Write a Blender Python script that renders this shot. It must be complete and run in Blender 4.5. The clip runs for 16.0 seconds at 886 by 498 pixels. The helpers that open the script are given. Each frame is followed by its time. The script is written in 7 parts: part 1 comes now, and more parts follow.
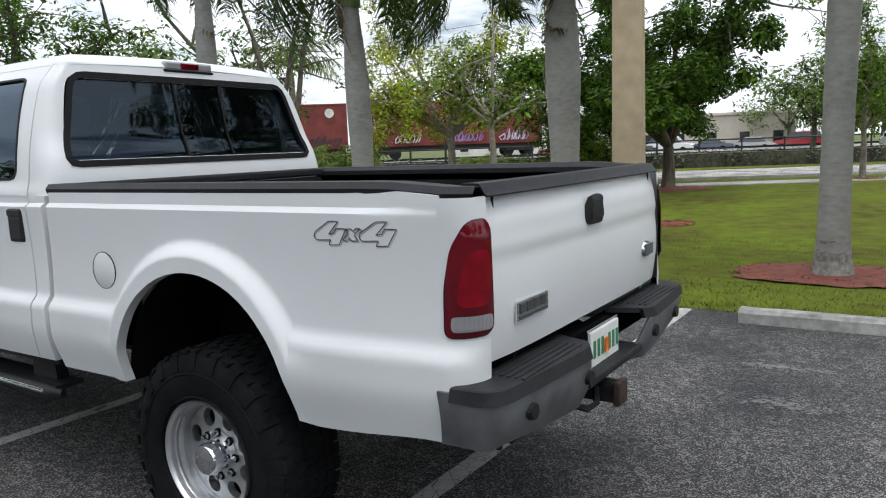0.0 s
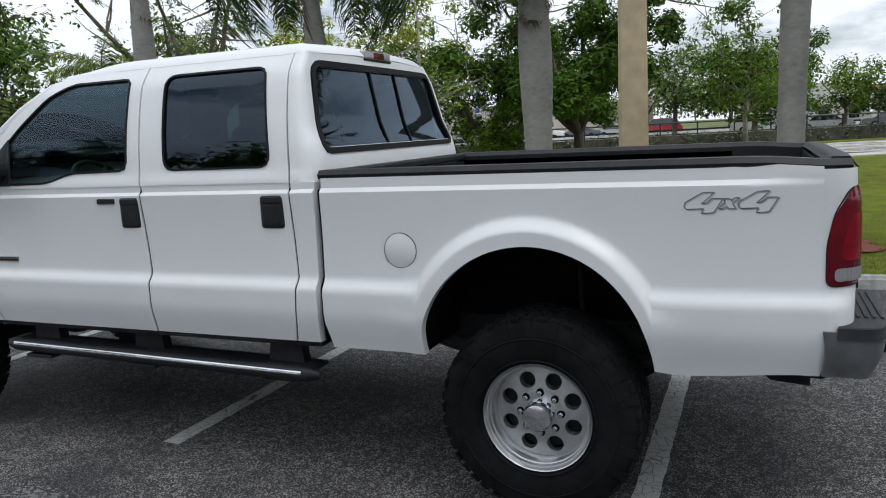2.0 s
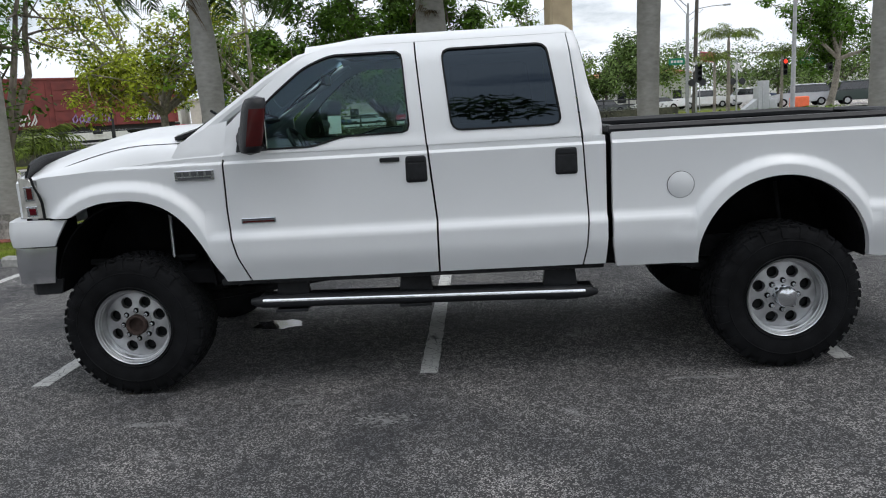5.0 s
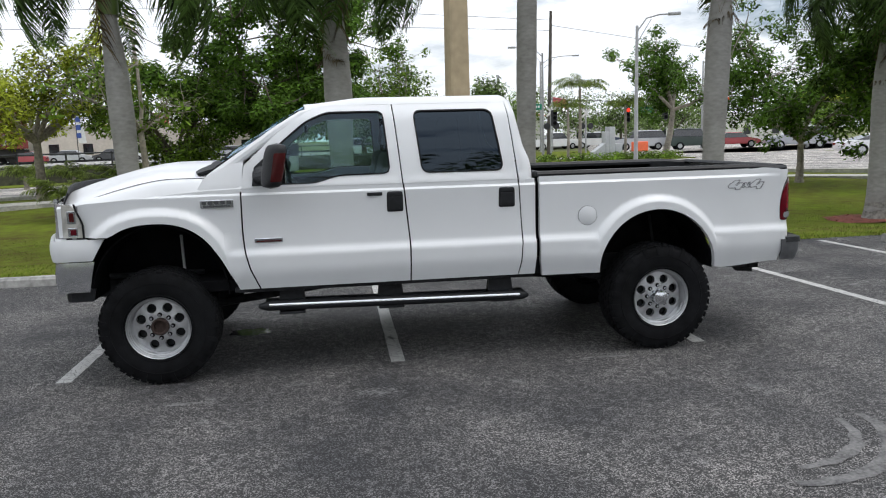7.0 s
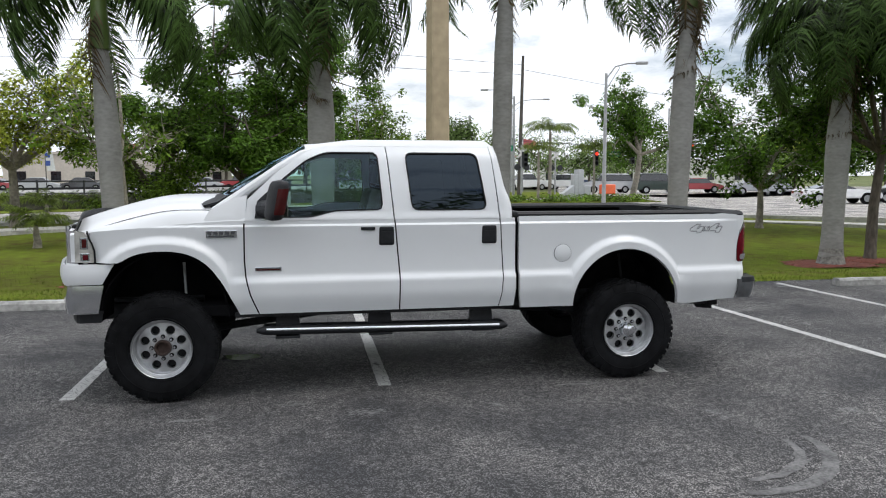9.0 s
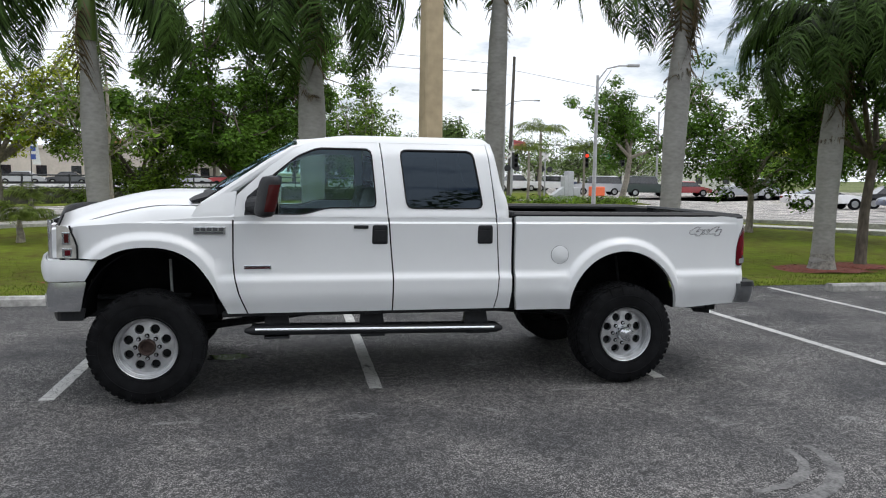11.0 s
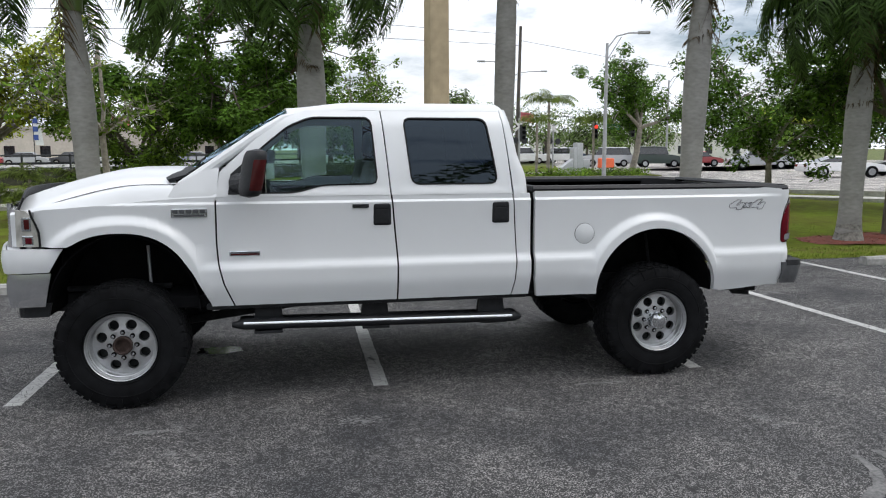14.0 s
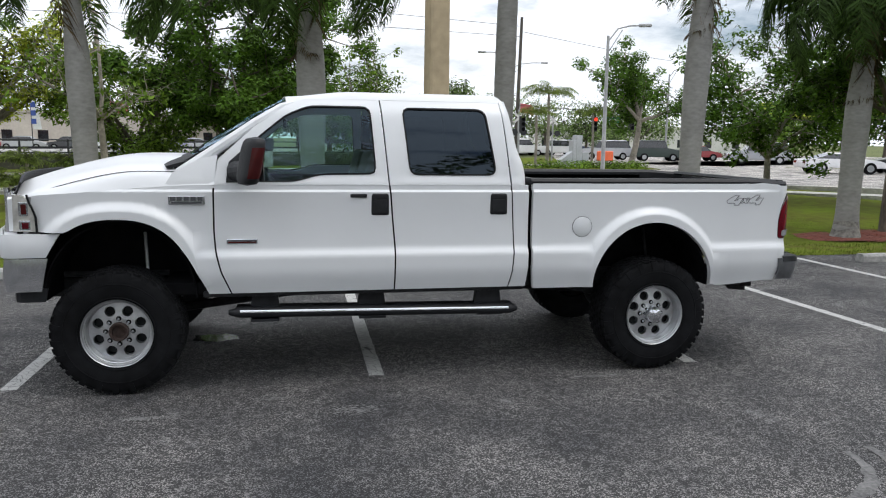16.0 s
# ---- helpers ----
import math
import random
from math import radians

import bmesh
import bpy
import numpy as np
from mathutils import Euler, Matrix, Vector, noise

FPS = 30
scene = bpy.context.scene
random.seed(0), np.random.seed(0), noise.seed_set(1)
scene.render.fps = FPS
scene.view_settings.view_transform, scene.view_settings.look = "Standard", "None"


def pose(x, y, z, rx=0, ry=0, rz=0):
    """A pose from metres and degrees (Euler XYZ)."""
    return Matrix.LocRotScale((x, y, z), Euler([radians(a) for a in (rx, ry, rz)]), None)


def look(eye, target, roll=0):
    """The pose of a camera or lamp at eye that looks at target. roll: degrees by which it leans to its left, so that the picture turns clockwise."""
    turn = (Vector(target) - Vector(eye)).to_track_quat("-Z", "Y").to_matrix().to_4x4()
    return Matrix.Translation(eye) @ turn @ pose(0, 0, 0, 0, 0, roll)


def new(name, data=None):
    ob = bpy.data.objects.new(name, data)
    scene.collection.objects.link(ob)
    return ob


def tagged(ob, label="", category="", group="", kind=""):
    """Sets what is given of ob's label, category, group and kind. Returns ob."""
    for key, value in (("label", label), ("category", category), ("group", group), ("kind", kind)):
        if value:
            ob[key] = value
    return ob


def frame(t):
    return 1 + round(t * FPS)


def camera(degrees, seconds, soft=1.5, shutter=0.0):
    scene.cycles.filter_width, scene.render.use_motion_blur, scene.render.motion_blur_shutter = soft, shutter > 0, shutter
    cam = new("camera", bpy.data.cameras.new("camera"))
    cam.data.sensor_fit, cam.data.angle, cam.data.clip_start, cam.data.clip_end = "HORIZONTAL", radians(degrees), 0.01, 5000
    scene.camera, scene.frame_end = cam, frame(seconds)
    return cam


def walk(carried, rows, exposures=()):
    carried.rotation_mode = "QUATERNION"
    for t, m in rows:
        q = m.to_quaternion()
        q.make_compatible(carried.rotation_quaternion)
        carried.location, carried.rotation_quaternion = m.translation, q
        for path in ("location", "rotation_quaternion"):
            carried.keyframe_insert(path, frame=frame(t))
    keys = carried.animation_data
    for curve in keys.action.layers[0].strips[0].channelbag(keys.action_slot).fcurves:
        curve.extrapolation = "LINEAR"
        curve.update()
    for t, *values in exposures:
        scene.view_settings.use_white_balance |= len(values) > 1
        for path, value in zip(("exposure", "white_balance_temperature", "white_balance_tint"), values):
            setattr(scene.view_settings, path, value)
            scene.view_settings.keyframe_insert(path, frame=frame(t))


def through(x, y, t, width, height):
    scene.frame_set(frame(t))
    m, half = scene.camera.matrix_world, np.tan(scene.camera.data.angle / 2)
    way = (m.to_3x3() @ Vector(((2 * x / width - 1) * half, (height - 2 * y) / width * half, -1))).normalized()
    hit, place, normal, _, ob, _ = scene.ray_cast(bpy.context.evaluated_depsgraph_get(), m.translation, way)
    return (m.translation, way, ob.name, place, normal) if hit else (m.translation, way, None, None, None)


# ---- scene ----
cam = camera(61.0, 16.0, soft=1.12)
PATH = [
    (0, (4.293, -2.819, 1.602), (3.211, -1.159, 1.335), -2.1),
    (0.5, (4.035, -3.117, 1.615), (3.036, -1.4, 1.375), -2.0),
    (1, (3.643, -3.381, 1.624), (2.672, -1.643, 1.434), -2.7),
    (1.5, (3.283, -3.744, 1.657), (2.423, -1.949, 1.46), -0.8),
    (2, (2.83, -3.933, 1.649), (2.061, -2.112, 1.342), -2.9),
    (2.5, (2.403, -4.272, 1.642), (1.718, -2.418, 1.336), -3.4),
    (3, (1.996, -4.554, 1.653), (1.452, -2.649, 1.373), -1.7),
    (3.5, (1.517, -4.748, 1.666), (1.026, -2.834, 1.357), -3.7),
    (4, (1.089, -5.024, 1.667), (0.713, -3.078, 1.395), 0.4),
    (4.2, (0.923, -5.116, 1.647), (0.601, -3.164, 1.354), -0.4),
    (6.3, (-0.636, -6.142, 1.743), (-0.416, -4.193, 1.348), 0.0),
    (6.5, (-0.612, -6.323, 1.763), (-0.363, -4.373, 1.398), 0.3),
    (7, (-0.67, -6.748, 1.794), (-0.38, -4.792, 1.5), -1.6),
    (7.5, (-0.864, -7.067, 1.793), (-0.471, -5.122, 1.539), -1.8),
    (8, (-0.916, -7.195, 1.814), (-0.515, -5.25, 1.579), 0.6),
    (8.5, (-0.903, -7.22, 1.826), (-0.512, -5.269, 1.625), -0.5),
    (9, (-0.9, -7.201, 1.823), (-0.523, -5.246, 1.626), 0.0),
    (9.5, (-0.906, -7.194, 1.825), (-0.522, -5.241, 1.632), 0.1),
    (11.8, (-0.926, -6.806, 1.792), (-0.512, -4.861, 1.579), 1.1),
    (12, (-0.922, -6.73, 1.789), (-0.498, -4.79, 1.555), 0.8),
    (12.5, (-0.792, -6.498, 1.786), (-0.478, -4.538, 1.541), -0.8),
    (13, (-0.804, -6.362, 1.782), (-0.481, -4.407, 1.51), -1.0),
    (13.5, (-0.806, -6.33, 1.78), (-0.428, -4.385, 1.507), -0.4),
    (14, (-0.803, -6.348, 1.781), (-0.416, -4.404, 1.517), -0.1),
    (14.5, (-0.804, -6.348, 1.781), (-0.432, -4.404, 1.497), -0.1),
    (15, (-0.808, -6.349, 1.783), (-0.461, -4.394, 1.539), 0.6),
    (15.5, (-0.809, -6.347, 1.781), (-0.446, -4.398, 1.518), 0.7),
    (16, (-0.802, -6.349, 1.785), (-0.409, -4.409, 1.496), 0.8),
]
EXPOSURES = [(0, 0.13, 6380, 9), (0.5, 0.13, 6380, 9), (1.5, 0.0, 6330, 9), (2.5, -0.17, 6270, 9), (3.5, -0.22, 6270, 9), (4.2, -0.14, 6320, 9), (6.3, 0.06, 6400, 10), (7, 0.09, 6430, 10), (9, 0.11, 6430, 10), (12, 0.09, 6420, 10), (16, 0.09, 6420, 10)]
walk(cam, [(t, look(eye, target, roll)) for t, eye, target, roll in PATH], EXPOSURES)

# ---- world, sun, exposure ----
scene.view_settings.exposure = 0.0
world = bpy.data.worlds.new("sky")
scene.world = world
world.use_nodes = True
wn, wl = world.node_tree.nodes, world.node_tree.links
wn.clear()
w_out = wn.new("ShaderNodeOutputWorld")
w_bg = wn.new("ShaderNodeBackground")
w_sky = wn.new("ShaderNodeTexSky")
w_sky.sky_type, w_sky.sun_disc = "NISHITA", False
w_sky.sun_elevation, w_sky.sun_rotation = radians(65), radians(114)
w_sky.air_density, w_sky.dust_density = 1.0, 2.0
w_co = wn.new("ShaderNodeTexCoord")
w_map = wn.new("ShaderNodeMapping")
w_map.inputs["Scale"].default_value = (1.0, 1.0, 3.2)
w_no = wn.new("ShaderNodeTexNoise")
w_no.inputs["Scale"].default_value, w_no.inputs["Detail"].default_value = 2.6, 8.0
w_no.inputs["Roughness"].default_value = 0.58
w_ramp = wn.new("ShaderNodeValToRGB")
w_ramp.color_ramp.elements[0].position, w_ramp.color_ramp.elements[1].position = 0.33, 0.47
w_tone = wn.new("ShaderNodeValToRGB")
w_tone.color_ramp.elements[0].position, w_tone.color_ramp.elements[1].position = 0.35, 0.75
w_tone.color_ramp.elements[0].color, w_tone.color_ramp.elements[1].color = (11.6, 11.9, 12.4, 1), (9.2, 9.6, 10.4, 1)
w_mix = wn.new("ShaderNodeMix")
w_mix.data_type = "RGBA"
wl.new(w_co.outputs["Generated"], w_map.inputs["Vector"])
wl.new(w_map.outputs["Vector"], w_no.inputs["Vector"])
wl.new(w_no.outputs["Fac"], w_ramp.inputs["Fac"])
wl.new(w_no.outputs["Fac"], w_tone.inputs["Fac"])
wl.new(w_ramp.outputs["Color"], w_mix.inputs["Factor"])
wl.new(w_sky.outputs["Color"], w_mix.inputs[6])
wl.new(w_tone.outputs["Color"], w_mix.inputs[7])
w_sep = wn.new("ShaderNodeSeparateXYZ")
w_grad = wn.new("ShaderNodeMapRange")
w_grad.inputs["From Min"].default_value, w_grad.inputs["From Max"].default_value = 0.1, 1.0
w_grad.inputs["To Min"].default_value, w_grad.inputs["To Max"].default_value = 1.0, 1.5
w_mul = wn.new("ShaderNodeMix")
w_mul.data_type, w_mul.blend_type = "RGBA", "MULTIPLY"
w_mul.inputs["Factor"].default_value = 1
wl.new(w_co.outputs["Generated"], w_sep.inputs[0])
wl.new(w_sep.outputs["Z"], w_grad.inputs["Value"])
wl.new(w_mix.outputs[2], w_mul.inputs[6])
wl.new(w_grad.outputs["Result"], w_mul.inputs[7])
wl.new(w_mul.outputs[2], w_bg.inputs["Color"])
w_bg.inputs["Strength"].default_value = 0.1
wl.new(w_bg.outputs["Background"], w_out.inputs["Surface"])
sun = new("sun", bpy.data.lights.new("sun", "SUN"))
sun.data.energy, sun.data.angle, sun.data.color = 0.9, radians(25), (1.0, 0.96, 0.9)
sun.matrix_world = look((9, -4, 21), (0, 0, 0))

# ---- materials ----


def mat(name, color, rough=0.5, metal=0.0, var=0.12, scale=8.0, bump=0.0, bscale=60.0, coat=0.0, tint=None, spec=0.5, island=0.0, stretch=(1, 1, 1)):
    """Principled paint with variation at two scales and fine relief."""
    m = bpy.data.materials.new(name)
    m.use_nodes = True
    n, l = m.node_tree.nodes, m.node_tree.links
    p = n["Principled BSDF"]
    co = n.new("ShaderNodeTexCoord")
    mp = n.new("ShaderNodeMapping")
    mp.inputs["Scale"].default_value = stretch
    l.new(co.outputs["Object"], mp.inputs["Vector"])
    a, b = n.new("ShaderNodeTexNoise"), n.new("ShaderNodeTexNoise")
    a.inputs["Scale"].default_value, a.inputs["Detail"].default_value = scale * 0.15, 6
    b.inputs["Scale"].default_value, b.inputs["Detail"].default_value = scale, 8
    l.new(mp.outputs["Vector"], a.inputs["Vector"])
    l.new(mp.outputs["Vector"], b.inputs["Vector"])
    add = n.new("ShaderNodeMath")
    add.operation = "ADD"
    l.new(a.outputs["Fac"], add.inputs[0])
    l.new(b.outputs["Fac"], add.inputs[1])
    half = n.new("ShaderNodeMath")
    half.operation = "MULTIPLY"
    half.inputs[1].default_value = 0.5
    l.new(add.outputs[0], half.inputs[0])
    fac = half
    if island:
        geo = n.new("ShaderNodeNewGeometry")
        mix = n.new("ShaderNodeMath")
        mix.operation = "MULTIPLY_ADD"
        mix.inputs[1].default_value = island
        l.new(geo.outputs["Random Per Island"], mix.inputs[0])
        sub = n.new("ShaderNodeMath")
        sub.operation = "SUBTRACT"
        sub.inputs[1].default_value = island / 2
        l.new(half.outputs[0], sub.inputs[0])
        l.new(sub.outputs[0], mix.inputs[2])
        fac = mix
    r = n.new("ShaderNodeValToRGB")
    dark = tint or tuple(c * (1 - 2.2 * var) for c in color)
    lite = tuple(min(1, c * (1 + 1.6 * var)) for c in color)
    e = r.color_ramp.elements
    e[0].position, e[1].position = 0.32, 0.68
    e[0].color, e[1].color = (*dark, 1), (*lite, 1)
    l.new(fac.outputs[0], r.inputs["Fac"])
    l.new(r.outputs["Color"], p.inputs["Base Color"])
    p.inputs["Roughness"].default_value, p.inputs["Metallic"].default_value = rough, metal
    p.inputs["Coat Weight"].default_value = coat
    p.inputs["Coat Roughness"].default_value = 0.05
    p.inputs["Specular IOR Level"].default_value = spec
    if bump:
        t = n.new("ShaderNodeTexNoise")
        t.inputs["Scale"].default_value, t.inputs["Detail"].default_value = bscale, 4
        l.new(mp.outputs["Vector"], t.inputs["Vector"])
        u = n.new("ShaderNodeBump")
        u.inputs["Strength"].default_value, u.inputs["Distance"].default_value = bump, 0.01
        l.new(t.outputs["Fac"], u.inputs["Height"])
        l.new(u.outputs["Normal"], p.inputs["Normal"])
    return m


def leaf_mat(name, color, var=0.35):
    m = mat(name, color, 0.6, var=var, scale=3.0, island=0.35, spec=0.15)
    n, l = m.node_tree.nodes, m.node_tree.links
    p, out = n["Principled BSDF"], n["Material Output"]
    tr = n.new("ShaderNodeBsdfTranslucent")
    ramp = [x for x in n if x.bl_idname == "ShaderNodeValToRGB"][0]
    l.new(ramp.outputs["Color"], tr.inputs["Color"])
    mx = n.new("ShaderNodeMixShader")
    mx.inputs[0].default_value = 0.32
    l.new(p.outputs[0], mx.inputs[1])
    l.new(tr.outputs[0], mx.inputs[2])
    l.new(mx.outputs[0], out.inputs["Surface"])
    return m


def glass_mat(name, color, rough=0.02, through=0.5, ior=1.5):
    """Tinted sheet glass: part clear transmission, part dark film, with real gloss."""
    m = bpy.data.materials.new(name)
    m.use_nodes = True
    n, l = m.node_tree.nodes, m.node_tree.links
    p, out = n["Principled BSDF"], n["Material Output"]
    p.inputs["Base Color"].default_value = (0.008, 0.01, 0.012, 1)
    p.inputs["Roughness"].default_value, p.inputs["IOR"].default_value = rough, ior
    t = n.new("ShaderNodeBsdfTransparent")
    t.inputs["Color"].default_value = (*color, 1)
    g = n.new("ShaderNodeBsdfGlossy")
    g.inputs["Roughness"].default_value = rough
    g.inputs["Color"].default_value = (0.62, 0.8, 1.0, 1)
    fr = n.new("ShaderNodeFresnel")
    fr.inputs["IOR"].default_value = ior
    a, b = n.new("ShaderNodeMixShader"), n.new("ShaderNodeMixShader")
    l.new(fr.outputs[0], a.inputs[0])
    l.new(t.outputs[0], a.inputs[1])
    l.new(g.outputs[0], a.inputs[2])
    b.inputs[0].default_value = through
    l.new(p.outputs[0], b.inputs[1])
    l.new(a.outputs[0], b.inputs[2])
    l.new(b.outputs[0], out.inputs["Surface"])
    return m


def asphalt_mat(name, base, pale):
    """Worn asphalt: dark binder, pale stone chips, broad worn patches and scuffs."""
    m = bpy.data.materials.new(name)
    m.use_nodes = True
    n, l = m.node_tree.nodes, m.node_tree.links
    p = n["Principled BSDF"]
    co = n.new("ShaderNodeTexCoord")
    chips = n.new("ShaderNodeTexVoronoi")
    chips.inputs["Scale"].default_value = 165
    rc = n.new("ShaderNodeValToRGB")
    rc.color_ramp.elements[0].color, rc.color_ramp.elements[1].color = (*[c * 0.38 for c in base], 1), (*[c * 0.9 for c in pale], 1)
    rc.color_ramp.elements[0].position, rc.color_ramp.elements[1].position = 0.5, 0.74
    sep = n.new("ShaderNodeSeparateColor")
    l.new(co.outputs["Object"], chips.inputs["Vector"])
    l.new(chips.outputs["Color"], sep.inputs[0])
    clump = n.new("ShaderNodeTexNoise")
    clump.inputs["Scale"].default_value, clump.inputs["Detail"].default_value = 16.0, 7
    clump.inputs["Roughness"].default_value = 0.7
    l.new(co.outputs["Object"], clump.inputs["Vector"])
    show = n.new("ShaderNodeMapRange")
    show.inputs["From Min"].default_value, show.inputs["From Max"].default_value = 0.34, 0.66
    show.inputs["To Min"].default_value, show.inputs["To Max"].default_value = 0.6, 1.04
    l.new(clump.outputs["Fac"], show.inputs["Value"])
    lit = n.new("ShaderNodeMath")
    lit.operation = "MULTIPLY"
    l.new(sep.outputs[0], lit.inputs[0])
    l.new(show.outputs["Result"], lit.inputs[1])
    l.new(lit.outputs[0], rc.inputs["Fac"])
    broad = n.new("ShaderNodeTexNoise")
    broad.inputs["Scale"].default_value, broad.inputs["Detail"].default_value = 0.8, 12
    broad.inputs["Roughness"].default_value = 0.65
    l.new(co.outputs["Object"], broad.inputs["Vector"])
    rb = n.new("ShaderNodeValToRGB")
    rb.color_ramp.elements[0].position, rb.color_ramp.elements[1].position = 0.38, 0.66
    rb.color_ramp.elements[0].color, rb.color_ramp.elements[1].color = (0.5, 0.5, 0.52, 1), (1.75, 1.68, 1.6, 1)
    l.new(broad.outputs["Fac"], rb.inputs["Fac"])
    mul = n.new("ShaderNodeMix")
    mul.data_type, mul.blend_type = "RGBA", "MULTIPLY"
    mul.inputs["Factor"].default_value = 1
    l.new(rc.outputs["Color"], mul.inputs[6])
    l.new(rb.outputs["Color"], mul.inputs[7])
    worn = n.new("ShaderNodeTexNoise")
    worn.inputs["Scale"].default_value, worn.inputs["Detail"].default_value = 1.7, 12
    worn.inputs["Roughness"].default_value = 0.75
    l.new(co.outputs["Object"], worn.inputs["Vector"])
    rw = n.new("ShaderNodeValToRGB")
    rw.color_ramp.elements[0].position, rw.color_ramp.elements[1].position = 0.60, 0.74
    l.new(worn.outputs["Fac"], rw.inputs["Fac"])
    sc = n.new("ShaderNodeMath")
    sc.operation = "MULTIPLY"
    sc.inputs[1].default_value = 0.65
    l.new(rw.outputs["Color"], sc.inputs[0])
    mw = n.new("ShaderNodeMix")
    mw.data_type = "RGBA"
    l.new(sc.outputs[0], mw.inputs["Factor"])
    l.new(mul.outputs[2], mw.inputs[6])
    mw.inputs[7].default_value = (*[c * 1.35 for c in pale], 1)
    l.new(mw.outputs[2], p.inputs["Base Color"])
    p.inputs["Roughness"].default_value = 0.82
    u = n.new("ShaderNodeBump")
    u.inputs["Strength"].default_value, u.inputs["Distance"].default_value = 0.9, 0.008
    l.new(sep.outputs[0], u.inputs["Height"])
    l.new(u.outputs["Normal"], p.inputs["Normal"])
    return m


def line_mat(name):
    """Old road paint: chalky white, cracked and worn through to dark asphalt."""
    m = mat(name, (0.47, 0.47, 0.455), 0.75, var=0.12, scale=6, bump=0.5, bscale=140)
    n, l = m.node_tree.nodes, m.node_tree.links
    p = n["Principled BSDF"]
    co = [x for x in n if x.bl_idname == "ShaderNodeTexCoord"][0]
    ramp = [x for x in n if x.bl_idname == "ShaderNodeValToRGB"][0]
    crack = n.new("ShaderNodeTexVoronoi")
    crack.feature = "DISTANCE_TO_EDGE"
    crack.inputs["Scale"].default_value = 13
    wear = n.new("ShaderNodeTexNoise")
    wear.inputs["Scale"].default_value, wear.inputs["Detail"].default_value, wear.inputs["Roughness"].default_value = 42, 8, 0.75
    l.new(co.outputs["Object"], wear.inputs["Vector"])
    l.new(co.outputs["Object"], crack.inputs["Vector"])
    r1, r2 = n.new("ShaderNodeValToRGB"), n.new("ShaderNodeValToRGB")
    r1.color_ramp.elements[0].position, r1.color_ramp.elements[1].position = 0.34, 0.43
    r2.color_ramp.elements[0].position, r2.color_ramp.elements[1].position = 0.0, 0.03
    l.new(wear.outputs["Fac"], r1.inputs["Fac"])
    l.new(crack.outputs["Distance"], r2.inputs["Fac"])
    both = n.new("ShaderNodeMath")
    both.operation = "MULTIPLY"
    l.new(r1.outputs["Color"], both.inputs[0])
    l.new(r2.outputs["Color"], both.inputs[1])
    mx = n.new("ShaderNodeMix")
    mx.data_type = "RGBA"
    mx.inputs[6].default_value = (0.05, 0.05, 0.053, 1)
    l.new(both.outputs[0], mx.inputs["Factor"])
    l.new(ramp.outputs["Color"], mx.inputs[7])
    l.new(mx.outputs[2], p.inputs["Base Color"])
    return m


WHITE = mat("white_paint", (0.665, 0.68, 0.695), 0.42, var=0.016, scale=2.0, coat=0.25, spec=0.45)
BLACKP = mat("black_plastic", (0.013, 0.014, 0.0165), 0.5, spec=0.3, var=0.25, scale=30, bump=0.15, bscale=300)
GREYP = mat("grey_step_plastic", (0.017, 0.018, 0.0205), 0.55, spec=0.3, var=0.3, scale=14, bump=0.2, bscale=200)
LINER = mat("bed_liner", (0.012, 0.0125, 0.014), 0.8, spec=0.2, var=0.3, scale=20, bump=0.4, bscale=150)
RUBBER = mat("tyre_rubber", (0.008, 0.0084, 0.0095), 0.85, spec=0.12, var=0.35, scale=12, bump=0.3, bscale=120)
ALLOY = mat("alloy_wheel", (0.56, 0.57, 0.585), 0.36, 0.92, var=0.12, scale=18, bump=0.05, bscale=90)
CHROME = mat("chrome", (0.72, 0.74, 0.77), 0.12, 1.0, var=0.06, scale=10)
WORNCHROME = mat("worn_painted_steel", (0.155, 0.16, 0.168), 0.33, 0.5, var=0.25, scale=9, bump=0.1, bscale=60)
STEEL = mat("dark_steel", (0.022, 0.023, 0.025), 0.65, 0.2, spec=0.2, var=0.4, scale=16, bump=0.3, bscale=80)
RUST = mat("rusty_hub", (0.045, 0.028, 0.023), 0.75, 0.3, var=0.4, scale=40, bump=0.4, bscale=150)
SEAL = mat("window_rubber", (0.009, 0.0095, 0.0105), 0.6, var=0.2, spec=0.15)
GAP = mat("panel_gap", (0.008, 0.008, 0.009), 0.9, var=0.2, spec=0.05)
REDLENS = mat("red_lens", (0.095, 0.0015, 0.006), 0.07, var=0.35, scale=9, coat=0.5, spec=0.3, tint=(0.045, 0.0, 0.004))
REDBRIGHT = mat("red_lens_glow", (0.21, 0.0015, 0.007), 0.1, var=0.35, scale=14, coat=0.45, spec=0.25, tint=(0.1, 0.0, 0.005))
MIRRED = mat("brown_red_reflector", (0.06, 0.007, 0.007), 0.25, var=0.3, coat=0.2, spec=0.2)
LAMPGLASS = mat("clear_headlamp_cover", (0.66, 0.65, 0.6), 0.14, 0.3, var=0.25, scale=16, coat=0.8)
CLEARLENS = mat("clear_lens", (0.36, 0.36, 0.38), 0.12, 0.35, var=0.1, scale=9, coat=0.8)
WELL = mat("wheel_well_liner", (0.009, 0.009, 0.01), 0.9, spec=0.05, var=0.3, scale=10, bump=0.3)
SEATM = mat("seat_cloth", (0.16, 0.15, 0.14), 0.85, var=0.2, scale=40, bump=0.3)
DASHM = mat("dash_plastic", (0.1, 0.1, 0.1), 0.6, var=0.15, scale=30, bump=0.2)
INKGREY = mat("decal_shadow_grey", (0.33, 0.34, 0.36), 0.45, var=0.1)
INKM = mat("decal_ink", (0.06, 0.063, 0.07), 0.4, var=0.1)
